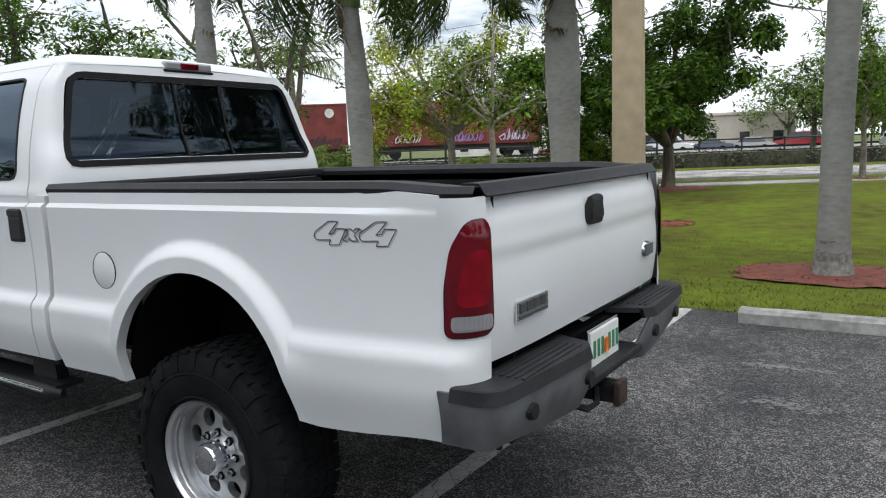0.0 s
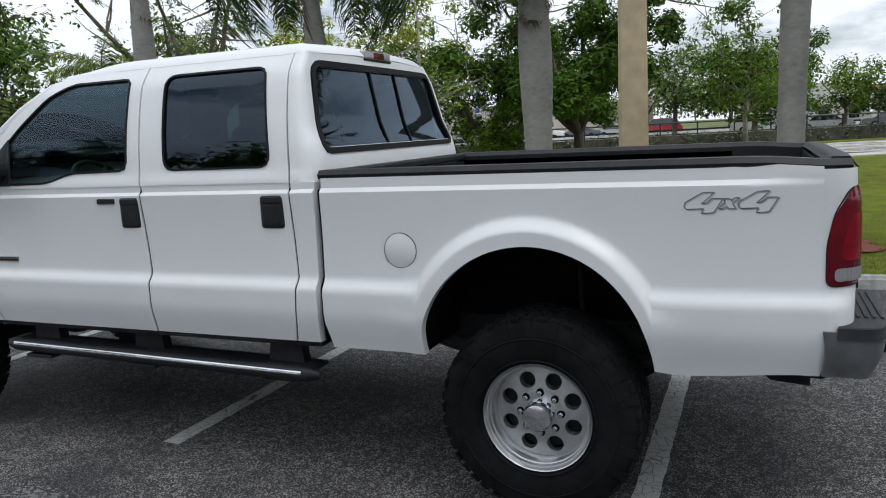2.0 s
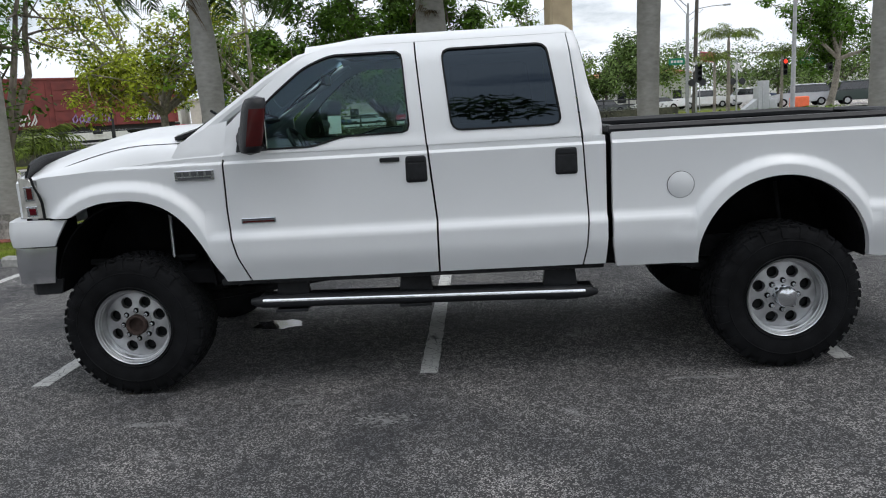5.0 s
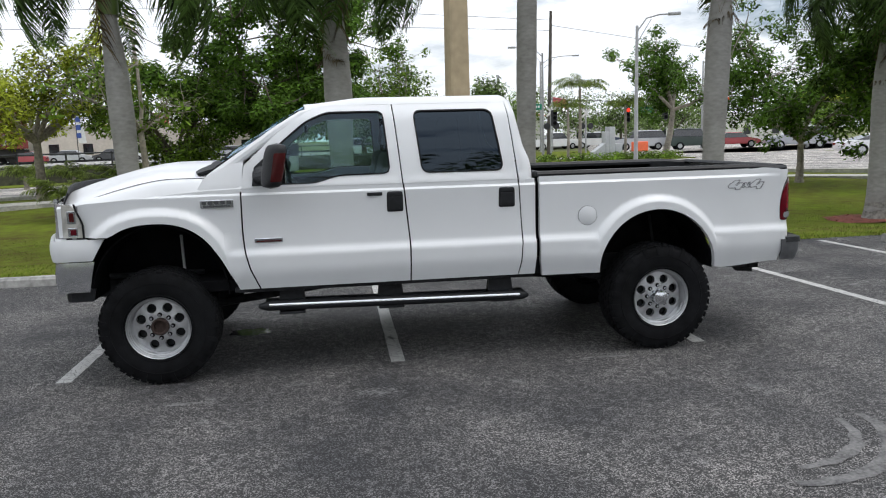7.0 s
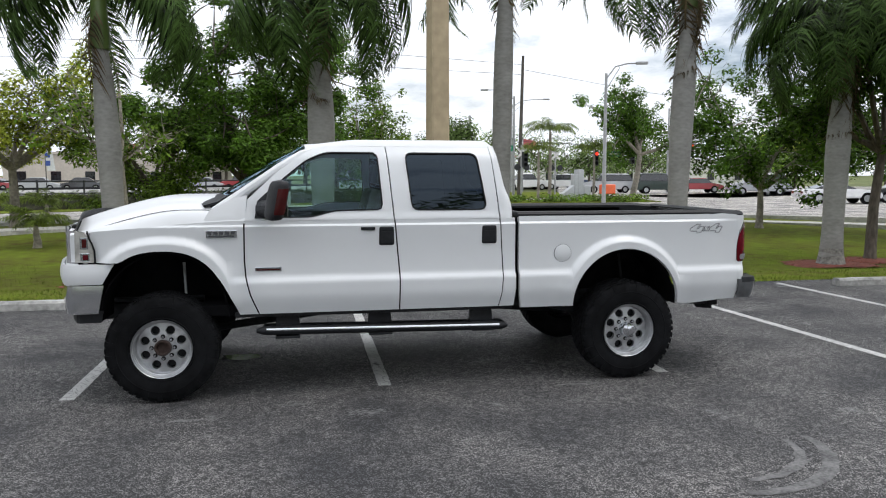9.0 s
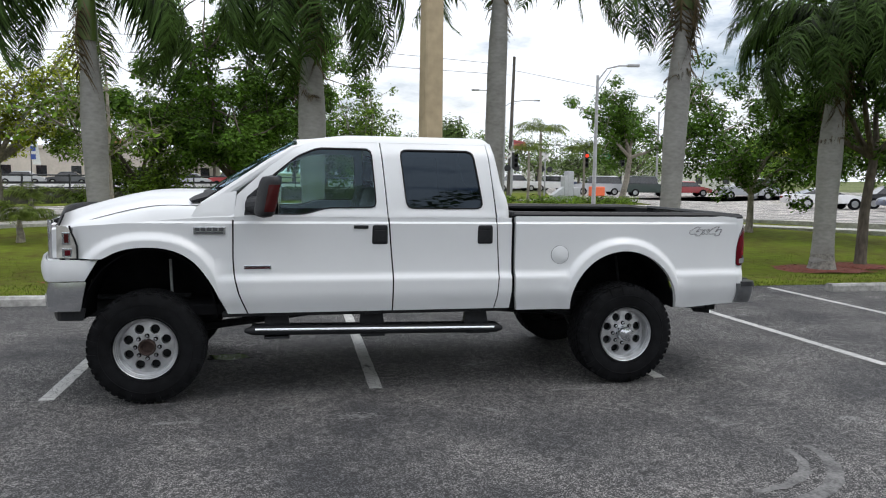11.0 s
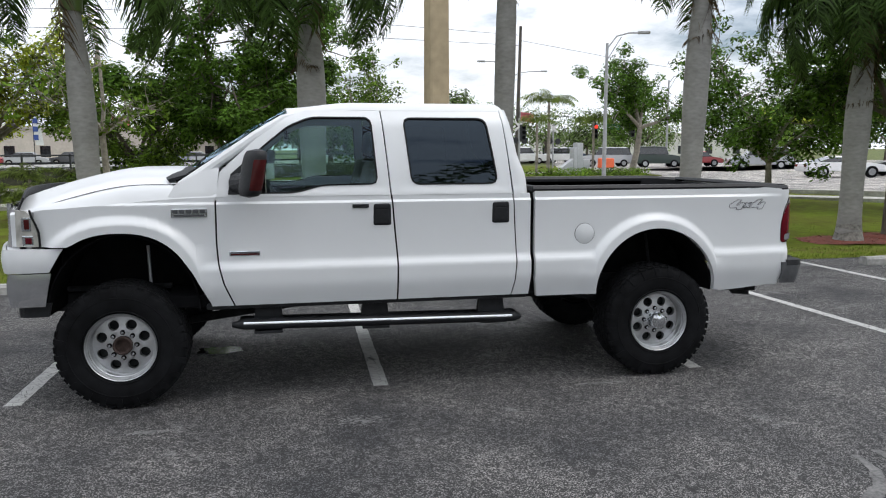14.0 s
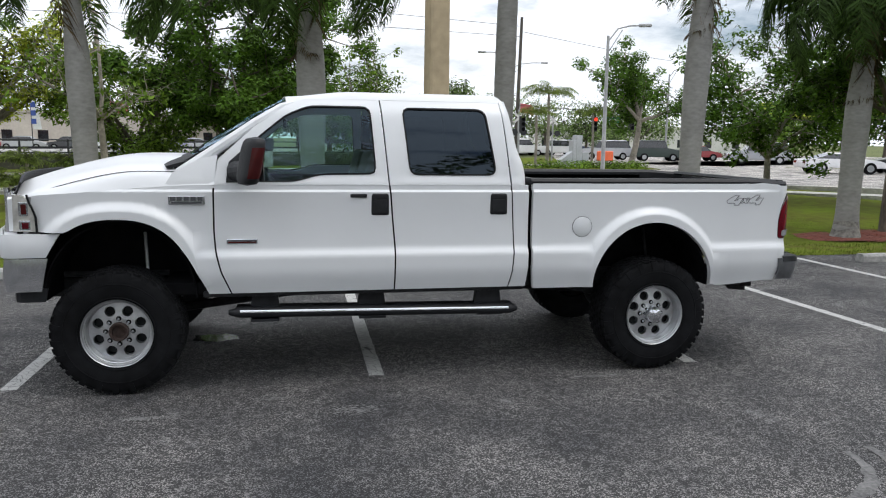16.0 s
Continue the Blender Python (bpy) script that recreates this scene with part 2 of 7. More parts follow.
PLATEM = mat("plate_white", (0.7, 0.72, 0.7), 0.4, var=0.05)
ORANGEM = mat("plate_orange", (0.7, 0.2, 0.04), 0.4, var=0.1)
GREENM = mat("plate_green", (0.03, 0.2, 0.09), 0.4, var=0.1)
CLEARGLASS = glass_mat("light_tint_glass", (0.62, 0.8, 0.75), through=0.985, ior=1.5)
DARKGLASS = glass_mat("dark_tint_glass", (0.03, 0.042, 0.05), through=0.96, ior=1.52)
REARGLASS = glass_mat("rear_tint_glass", (0.11, 0.145, 0.14), through=0.97, ior=1.5)
ASPHALT = asphalt_mat("worn_asphalt", (0.042, 0.043, 0.046), (0.25, 0.249, 0.252))
ROADM = asphalt_mat("pale_road", (0.62, 0.6, 0.57), (0.68, 0.66, 0.63))
CONCRETE = mat("weathered_concrete", (0.33, 0.325, 0.31), 0.85, var=0.3, scale=12, bump=0.5, bscale=60, tint=(0.13, 0.13, 0.12))
KERBM = mat("pale_concrete", (0.45, 0.44, 0.41), 0.85, var=0.2, scale=10, bump=0.3, bscale=60)
LINEM = line_mat("worn_white_line")
SCUFFM = mat("rubbed_asphalt", (0.11, 0.108, 0.106), 0.85, var=0.6, scale=45, tint=(0.035, 0.035, 0.037), bump=0.6, bscale=120)
FADEDM = mat("scuffed_paint", (0.15, 0.15, 0.148), 0.85, var=0.5, scale=30, tint=(0.06, 0.06, 0.062), bump=0.4, bscale=120)
GRASSM = mat("lawn", (0.085, 0.118, 0.012), 0.95, var=0.38, scale=3.2, bump=0.8, bscale=70, tint=(0.075, 0.062, 0.02), spec=0.04)
BLADEM = leaf_mat("grass_blades", (0.15, 0.21, 0.03), 0.3)
EARTHM = mat("far_ground", (0.13, 0.15, 0.06), 0.95, var=0.35, scale=0.6, spec=0.1)
MULCHM = mat("red_mulch", (0.15, 0.04, 0.024), 0.9, var=0.45, scale=40, bump=1.0, bscale=60, tint=(0.07, 0.02, 0.012), island=0.6)
PALMBARK = mat("palm_trunk", (0.275, 0.268, 0.255), 0.85, var=0.14, scale=9, bump=0.2, bscale=30, stretch=(1, 1, 2.2), tint=(0.19, 0.185, 0.175))
PALMLICHEN = mat("palm_foot_bark", (0.22, 0.21, 0.19), 0.9, var=0.5, scale=16, bump=0.8, bscale=40, tint=(0.05, 0.05, 0.045))
PALMGREEN = mat("crownshaft", (0.09, 0.14, 0.03), 0.4, var=0.25, scale=6, stretch=(1, 1, 0.2), tint=(0.05, 0.07, 0.02))
FROND = leaf_mat("palm_frond", (0.055, 0.1, 0.022), 0.4)
FRONDDRY = leaf_mat("dry_frond", (0.12, 0.09, 0.05), 0.35)
FRONDLITE = leaf_mat("light_frond", (0.16, 0.22, 0.04), 0.35)
BARK = mat("tree_bark", (0.12, 0.1, 0.08), 0.9, var=0.35, scale=14, bump=0.8, bscale=30, stretch=(1, 1, 0.3))
PALEBARK = mat("pale_bark", (0.27, 0.24, 0.2), 0.9, var=0.3, scale=12, bump=0.5, bscale=30)
LEAFDARK = leaf_mat("dark_leaves", (0.075, 0.15, 0.016), 0.35)
LEAFMID = leaf_mat("green_leaves", (0.125, 0.21, 0.022), 0.35)
LEAFYEL = leaf_mat("yellow_green_leaves", (0.31, 0.36, 0.035), 0.35)
LEAFFAR = leaf_mat("far_leaves", (0.13, 0.195, 0.055), 0.4)
HEDGEM = leaf_mat("hedge_leaves", (0.1, 0.115, 0.075), 0.4)
COLUMNM = mat("tan_concrete_column", (0.43, 0.345, 0.22), 0.8, var=0.12, scale=6, bump=0.25, bscale=60)
POLEM = mat("dark_wood_pole", (0.085, 0.075, 0.065), 0.85, var=0.3, scale=12, bump=0.3, stretch=(1, 1, 0.2))
GREYPOLE = mat("grey_pole", (0.35, 0.355, 0.36), 0.6, 0.2, var=0.12, scale=8)
DARKMET = mat("dark_metal", (0.03, 0.032, 0.035), 0.5, 0.4, var=0.2)
BOXCAR = mat("boxcar_red", (0.17, 0.03, 0.027), 0.7, var=0.25, scale=1.5, bump=0.1, tint=(0.09, 0.02, 0.018))
HOPPERM = mat("hopper_white", (0.6, 0.6, 0.57), 0.6, var=0.15, scale=1.2, tint=(0.38, 0.36, 0.33))
TRAINDARK = mat("train_underframe", (0.025, 0.023, 0.022), 0.8, var=0.3)
GRAFFITI = [mat("spray_" + k, c, 0.6, var=0.2, scale=6) for k, c in (("white", (0.6, 0.6, 0.58)), ("orange", (0.55, 0.16, 0.07)), ("blue", (0.12, 0.2, 0.35)), ("purple", (0.3, 0.2, 0.4)), ("dark", (0.05, 0.05, 0.06)))]
STUCCO = mat("white_stucco", (0.66, 0.65, 0.61), 0.9, var=0.08, scale=4, bump=0.2)
PINKSTUCCO = mat("pink_stucco", (0.55, 0.49, 0.44), 0.9, var=0.08, scale=4, bump=0.2)
TILEROOF = mat("clay_roof", (0.34, 0.14, 0.08), 0.85, var=0.3, scale=8, bump=0.5)
YELLOWM = mat("lime_canopy", (0.45, 0.55, 0.05), 0.6, var=0.1)
WINDARK = mat("window_dark", (0.02, 0.022, 0.026), 0.1, var=0.2, coat=0.5)
SIGGREEN = mat("street_sign_green", (0.0, 0.19, 0.1), 0.5, var=0.08)
SIGRED = bpy.data.materials.new("red_signal")
SIGRED.use_nodes = True
SIGRED.node_tree.nodes["Principled BSDF"].inputs["Base Color"].default_value = (0.8, 0.02, 0.01, 1)
SIGRED.node_tree.nodes["Principled BSDF"].inputs["Emission Color"].default_value = (1.0, 0.05, 0.02, 1)
SIGRED.node_tree.nodes["Principled BSDF"].inputs["Emission Strength"].default_value = 1.2
BARRIER = mat("orange_barrier", (0.75, 0.14, 0.05), 0.5, var=0.1)
MONUM = mat("silver_panel", (0.5, 0.51, 0.52), 0.4, 0.3, var=0.08)
CARPAINT = {k: mat("car_" + k, c, 0.3, var=0.05, coat=0.6) for k, c in (("white", (0.75, 0.75, 0.76)), ("black", (0.015, 0.016, 0.018)), ("silver", (0.4, 0.41, 0.43)), ("red", (0.3, 0.02, 0.025)), ("blue", (0.06, 0.08, 0.14)), ("dark", (0.05, 0.055, 0.06)), ("green", (0.02, 0.035, 0.03)))}
FLAGM = mat("flag_cloth", (0.5, 0.12, 0.13), 0.8, var=0.2)
BANNERM = mat("banner_cloth", (0.65, 0.66, 0.65), 0.7, var=0.1)
BLUEM = mat("blue_ink", (0.04, 0.08, 0.3), 0.6, var=0.1)

# ---- mesh helpers ----


def mesh_of(bm, name, material, smooth=False):
    me = bpy.data.meshes.new(name)
    bm.normal_update()
    if smooth:
        for e in bm.edges:
            if len(e.link_faces) == 2 and e.calc_face_angle(0) > 0.62:
                e.smooth = False
    bm.to_mesh(me)
    bm.free()
    me.materials.append(material)
    if smooth:
        me.polygons.foreach_set("use_smooth", [True] * len(me.polygons))
    return me


def part(name, bm, material, parent, label="", smooth=False):
    ob = new(name, mesh_of(bm, name, material, smooth))
    ob.parent = parent
    return tagged(ob, label)


def thing(name, label, category, at=(0, 0, 0), rz=0.0, group="", kind=""):
    ob = new(name)
    ob.empty_display_size = 0.2
    ob.matrix_basis = pose(*at, 0, 0, rz)
    return tagged(ob, label, category, group, kind)


def solid(name, bm, material, label, category, group="", kind="", at=(0, 0, 0), rz=0.0, smooth=False):
    ob = new(name, mesh_of(bm, name, material, smooth))
    ob.matrix_basis = pose(*at, 0, 0, rz)
    return tagged(ob, label, category, group, kind)


def box(bm, x0, x1, y0, y1, z0, z1, bevel=0.0, m=None):
    vs = bmesh.ops.create_cube(bm, size=1)["verts"]
    for v in vs:
        v.co = Vector(((x0 + x1) / 2 + v.co.x * (x1 - x0), (y0 + y1) / 2 + v.co.y * (y1 - y0), (z0 + z1) / 2 + v.co.z * (z1 - z0)))
    if bevel:
        es = list({e for v in vs for e in v.link_edges})
        vs = list({v for f in bmesh.ops.bevel(bm, geom=es, offset=bevel, segments=2, affect="EDGES", profile=0.5)["faces"] for v in f.verts} | {v for v in vs if v.is_valid})
    if m:
        bmesh.ops.transform(bm, matrix=m, verts=[v for v in vs if v.is_valid])
    return bm


def boxbm(*a, **k):
    return box(bmesh.new(), *a, **k)


def tube(bm, pts, radii, seg=10, caps=True):
    """A round bar through points, with a radius for each."""
    pts = [Vector(p) for p in pts]
    if not hasattr(radii, "__len__"):
        radii = [radii] * len(pts)
    rings, side = [], None
    for i, p in enumerate(pts):
        d = (pts[min(i + 1, len(pts) - 1)] - pts[max(i - 1, 0)]).normalized()
        if side is None:
            side = d.orthogonal().normalized()
        side = (side - d * side.dot(d)).normalized()
        up = d.cross(side)
        rings.append([bm.verts.new(p + radii[i] * (math.cos(a) * side + math.sin(a) * up)) for a in (2 * math.pi * k / seg for k in range(seg))])
    for a, b in zip(rings, rings[1:]):
        for k in range(seg):
            bm.faces.new((a[k], a[(k + 1) % seg], b[(k + 1) % seg], b[k]))
    if caps:
        bm.faces.new(rings[0][::-1])
        bm.faces.new(rings[-1])
    return bm


def revolve(bm, prof, seg=48, closed=False):
    """Turns a profile of (radius, y) round the y axis."""
    rings = [[bm.verts.new((r * math.cos(a), y, r * math.sin(a))) for a in (2 * math.pi * k / seg for k in range(seg))] for r, y in prof]
    pairs = list(zip(rings, rings[1:])) + ([(rings[-1], rings[0])] if closed else [])
    for a, b in pairs:
        for k in range(seg):
            bm.faces.new((a[k], a[(k + 1) % seg], b[(k + 1) % seg], b[k]))
    return bm


def surf(fn, nu, nv, thick=0.0, flip=False):
    """A sheet from fn(u, v), u and v from 0 to 1."""
    bm = bmesh.new()
    g = [[bm.verts.new(fn(i / nu, j / nv)) for j in range(nv + 1)] for i in range(nu + 1)]
    for i in range(nu):
        for j in range(nv):
            f = (g[i][j], g[i + 1][j], g[i + 1][j + 1], g[i][j + 1])
            bm.faces.new(f[::-1] if flip else f)
    if thick:
        bmesh.ops.recalc_face_normals(bm, faces=bm.faces)
        bmesh.ops.solidify(bm, geom=bm.faces[:], thickness=thick)
    return bm


def outward(bm, way):
    """Turns a sheet so that its faces look along way."""
    bm.normal_update()
    way = Vector(way)
    if sum(f.normal.dot(way) * f.calc_area() for f in bm.faces) < 0:
        bmesh.ops.reverse_faces(bm, faces=bm.faces[:])
    return bm


def ring_panel(outer, inner, place, thick=0.0, rings=1):
    """A frame between two loops of as many (x, z) points, laid into space by place(x, z)."""
    bm = bmesh.new()
    n = len(outer)
    loops = [[bm.verts.new(place(p[0] + (q[0] - p[0]) * r / rings, p[1] + (q[1] - p[1]) * r / rings)) for p, q in zip(outer, inner)] for r in range(rings + 1)]
    for a, b in zip(loops, loops[1:]):
        for k in range(n):
            bm.faces.new((a[k], a[(k + 1) % n], b[(k + 1) % n], b[k]))
    bmesh.ops.recalc_face_normals(bm, faces=bm.faces)
    if thick:
        bmesh.ops.solidify(bm, geom=bm.faces[:], thickness=thick)
    return bm


def resample(loop, n, start=0.0):
    """n points evenly along a closed loop."""
    pts = [Vector((*p, 0)) for p in loop]
    seg = [(pts[(k + 1) % len(pts)] - pts[k]).length for k in range(len(pts))]
    total, out = sum(seg), []
    for i in range(n):
        d, k = (start + i / n) % 1 * total, 0
        while d > seg[k]:
            d -= seg[k]
            k += 1
        p = pts[k].lerp(pts[(k + 1) % len(pts)], d / seg[k])
        out.append((p.x, p.y))
    return out


def rounded(loop, r, n=4):
    """The loop with its corners rounded."""
    out = []
    for k, p in enumerate(loop):
        p, a, b = Vector(p), Vector(loop[k - 1]), Vector(loop[(k + 1) % len(loop)])
        ra = min(r, (a - p).length * 0.45)
        rb = min(r, (b - p).length * 0.45)
        s, e = p + (a - p).normalized() * ra, p + (b - p).normalized() * rb
        for i in range(n + 1):
            t = i / n
            q = s * (1 - t) ** 2 + p * 2 * t * (1 - t) + e * t * t
            out.append((q.x, q.y))
    return out


def shrink(loop, d):
    """The loop moved inwards by d."""
    out, n = [], len(loop)
    area = sum(loop[k][0] * loop[(k + 1) % n][1] - loop[(k + 1) % n][0] * loop[k][1] for k in range(n))
    sgn = 1 if area > 0 else -1
    for k in range(n):
        a, p, b = Vector(loop[k - 1]), Vector(loop[k]), Vector(loop[(k + 1) % n])
        t = (b - a)
        if t.length < 1e-9:
            t = Vector((1, 0))
        t.normalize()
        q = p + Vector((-t.y, t.x)) * d * sgn
        out.append((q.x, q.y))
    return out


def fill_panel(loop, place, thick=0.0, rings=3):
    """A closed sheet within a loop, in rings about its middle."""
    bm = bmesh.new()
    n = len(loop)
    cx, cz = sum(p[0] for p in loop) / n, sum(p[1] for p in loop) / n
    prev = [bm.verts.new(place(*p)) for p in loop]
    for r in range(1, rings + 1):
        s = 1 - r / (rings + 0.0)
        if r == rings:
            c = bm.verts.new(place(cx, cz))
            for k in range(n):
                bm.faces.new((prev[k], prev[(k + 1) % n], c))
        else:
            cur = [bm.verts.new(place(cx + (p[0] - cx) * s, cz + (p[1] - cz) * s)) for p in loop]
            for k in range(n):
                bm.faces.new((prev[k], prev[(k + 1) % n], cur[(k + 1) % n], cur[k]))
            prev = cur
    bmesh.ops.recalc_face_normals(bm, faces=bm.faces)
    if thick:
        bmesh.ops.solidify(bm, geom=bm.faces[:], thickness=thick)
    return bm


def sst(a, b, x):
    t = min(1.0, max(0.0, (x - a) / (b - a)))
    return t * t * (3 - 2 * t)


def raw_mesh(name, verts, faces, material, smooth=False):
    me = bpy.data.meshes.new(name)
    me.from_pydata(verts, [], faces)
    me.materials.append(material)
    if smooth:
        me.polygons.foreach_set("use_smooth", [True] * len(me.polygons))
    return me

# ---- ground, lot, lawn, roads ----
LOTY = 4.35


def sheet(pts, z, thick=0.0):
    bm = bmesh.new()
    bm.faces.new([bm.verts.new((x, y, z)) for x, y in pts])
    if thick:
        g = bmesh.ops.extrude_face_region(bm, geom=bm.faces[:])
        for v in [v for v in g["geom"] if isinstance(v, bmesh.types.BMVert)]:
            v.co.z -= thick
        bmesh.ops.recalc_face_normals(bm, faces=bm.faces)
    return bm


def lawn_z(x, y):
    """The lawn dips behind the lot and rises again to the road."""
    d = y - LOTY
    if d <= 0:
        return 0.0
    return 0.03 - 0.28 * sst(0.3, 3.5, d) + 0.34 * sst(6, 17, d)


solid("ground", surf(lambda u, v: ((u - 0.5) * 3000, (v - 0.5) * 3000, -0.36), 12, 12), EARTHM, "flat green and brown land reaching the horizon", "ground", kind="structure")
solid("pavement_lot", sheet([(-40, -40), (40, -40), (40, LOTY), (-40, LOTY)], 0.0, 0.3), ASPHALT, "worn dark asphalt parking lot with pale chips", "parking lot", kind="structure")


def lawn_pt(u, v):
    x, y = -46 + u * 92, LOTY + v ** 1.3 * 60
    return (x, y, lawn_z(x, y) + 0.02 * noise.noise((x * 0.6, y * 0.6, 0)) * sst(0, 1, y - LOTY))


solid("lawn", surf(lawn_pt, 120, 70), GRASSM, "mown green lawn with thin dry patches", "lawn", kind="structure", smooth=True)


def strip(name, material, label, category, p, d, o0, o1, s0, s1, z, thick=0.1, n=1):
    """A straight strip along d from p, between two offsets to its left."""
    d = Vector(d).normalized()
    nrm = Vector((-d.y, d.x))
    q = [Vector(p) + d * s + nrm * o for s, o in ((s0, o0), (s1, o0), (s1, o1), (s0, o1))]
    return solid(name, sheet([(v.x, v.y) for v in q], z, thick), material, label, category, kind="structure")


RP, RD = (-11, 20.8), (0.875, 0.485)
strip("road_main", ROADM, "pale worn two-lane road beyond the lawn", "road", RP, RD, 0, 8.5, -80, 90, 0.10)
strip("kerb_main", KERBM, "pale concrete kerb along the road", "kerb", RP, RD, -0.2, 0, -80, 24, 0.20, 0.3)
strip("pavement_walk", KERBM, "pale concrete footpath in the grass", "footpath", RP, RD, -3.6, -2.2, -80, 23, 0.12, 0.2)
strip("verge_far", GRASSM, "grass verge before the low hedge", "verge", RP, RD, 8.5, 12.5, -80, 36, 0.13, 0.2)
CP, CD = (17.3, 20.2), (0.79, -0.61)
strip("road_cross", ROADM, "wide pale street crossing to the traffic lights", "road", CP, CD, 0, 26, -16, 70, 0.115)
strip("kerb_cross", KERBM, "pale concrete kerb along the crossing street", "kerb", CP, CD, -0.2, 0, -8, 70, 0.21, 0.3)
strip("pavement_walk_cross", KERBM, "pale concrete footpath beside the crossing street", "footpath", CP, CD, -2.4, -1.2, -6, 70, 0.06, 0.2)
solid("road_beyond", sheet([(14, 33), (60, 0), (130, 60), (40, 110)], 0.10, 0.1), ROADM, "broad pale pavement of the crossing beyond", "road", kind="structure")


# painted stall lines, worn through in patches
def stall_line(x0, y0, x1, y1, w=0.115):
    d = Vector((x1 - x0, y1 - y0)).normalized()
    nrm = Vector((-d.y, d.x)) * w / 2
    length = (Vector((x1, y1)) - Vector((x0, y0))).length
    n = max(2, int(length / 0.05))
    bm = bmesh.new()
    row = []
    for i in range(n + 1):
        p = Vector((x0, y0)) + d * length * i / n
        j = 0.008
        a, b = p + nrm * (1 + random.uniform(-j, j) * 8), p - nrm * (1 + random.uniform(-j, j) * 8)
        row.append((bm.verts.new((a.x, a.y, 0.004)), bm.verts.new((b.x, b.y, 0.004))))
    for a, b in zip(row, row[1:]):
        bm.faces.new((a[0], b[0], b[1], a[1]))
    solid("stall_line", bm, LINEM, "worn white painted parking stall line on asphalt", "painted line", "parking stall lines", "structure")


for line in ((-2.77, -0.79, -2.72, 4.2), (-0.188, -0.847, -0.14, 4.2), (2.39, -0.893, 2.39, 4.3), (4.88, -0.8, 4.62, 4.1), (7.25, -0.9, 7.02, 4.1), (9.9, -0.9, 9.4, 4.1), (-5.35, -0.9, -5.25, 4.2)):
    stall_line(*line)


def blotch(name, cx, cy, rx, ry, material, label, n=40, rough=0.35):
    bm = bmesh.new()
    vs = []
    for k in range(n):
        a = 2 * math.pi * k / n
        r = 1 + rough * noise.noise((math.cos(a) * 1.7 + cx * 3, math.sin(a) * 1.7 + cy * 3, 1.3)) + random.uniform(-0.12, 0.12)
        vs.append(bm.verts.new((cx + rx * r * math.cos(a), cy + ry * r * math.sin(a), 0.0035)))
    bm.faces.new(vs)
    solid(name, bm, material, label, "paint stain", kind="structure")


for cx, cy, rx, ry in ((-0.4, -1.56, 0.2, 0.1), (-0.95, -1.25, 0.09, 0.035), (1.45, -1.12, 0.22, 0.02), (-1.75, -1.5, 0.16, 0.03), (3.6, 1.9, 0.28, 0.12), (3.5, 2.7, 0.32, 0.08)):
    bm = bmesh.new()
    for _ in range(110):
        a, q = random.uniform(0, 6.28), random.random() ** 0.6
        px, py, pr = cx + rx * q * math.cos(a), cy + ry * q * math.sin(a), max(0.006, rx * random.uniform(0.02, 0.09) * (1.2 - q * 0.6))
        vs = [bm.verts.new((px + pr * (1 + random.uniform(-0.4, 0.4)) * math.cos(t), py + pr * 0.6 * (1 + random.uniform(-0.4, 0.4)) * math.sin(t), 0.0035 + 0.00001 * _)) for t in (2 * math.pi * k / 11 for k in range(11))]
        bm.faces.new(vs)
    solid("paint_stain", bm, FADEDM, "pale worn paint scuffs on the asphalt", "paint stain", kind="structure")
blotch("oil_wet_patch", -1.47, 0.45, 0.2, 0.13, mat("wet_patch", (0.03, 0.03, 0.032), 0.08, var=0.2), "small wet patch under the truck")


def tyre_mark(cx, cy, r, a0, a1, w):
    bm = bmesh.new()
    row = []
    for k in range(25):
        a = radians(a0 + (a1 - a0) * k / 24)
        ww = w * (0.55 + 0.5 * math.sin(math.pi * k / 24)) * (1 + 0.35 * noise.noise((k * 0.9, r * 7, 2.0)))
        rr = r + 0.02 * noise.noise((k * 0.4, r * 5, 4.0))
        row.append([bm.verts.new((cx + (rr + s * ww / 2) * math.cos(a), cy + (rr + s * ww / 2) * math.sin(a), 0.0045)) for s in (-1, 1)])
    for a, b in zip(row, row[1:]):
        bm.faces.new((a[0], b[0], b[1], a[1]))
    solid("curved_scuff_mark", bm, SCUFFM, "faded pale curved scuff on asphalt", "scuff mark", kind="structure")


tyre_mark(1.75, -2.65, 0.806, -100, 0, 0.1)
tyre_mark(1.75, -2.65, 0.63, -92, -4, 0.075)


def wheel_stop(x, y, rz=0.0, length=1.85):
    bm = bmesh.new()
    prof = [(-0.09, 0), (-0.085, 0.09), (-0.06, 0.12), (0.06, 0.12), (0.085, 0.09), (0.09, 0)]
    rows = [[bm.verts.new((length * (i / 10 - 0.5), a, b + 0.006 * noise.noise((i, a * 20, b * 20)))) for a, b in prof] for i in range(11)]
    for a, b in zip(rows, rows[1:]):
        for k in range(5):
            bm.faces.new((a[k], b[k], b[k + 1], a[k + 1]))
    bm.faces.new(rows[0])
    bm.faces.new(rows[-1][::-1])
    solid("wheel_stop", bm, CONCRETE, "weathered concrete parking wheel stop at the lawn edge", "wheel stop", "wheel stops", at=(x, y, 0), rz=rz)


for x, y in ((3.86, 4.0), (-4.9, 3.75), (8.72, 3.65), (11.5, 3.75), (0.95, 4.0), (-1.6, 3.95)):
    wheel_stop(x, y, random.uniform(-1.5, 1.5))


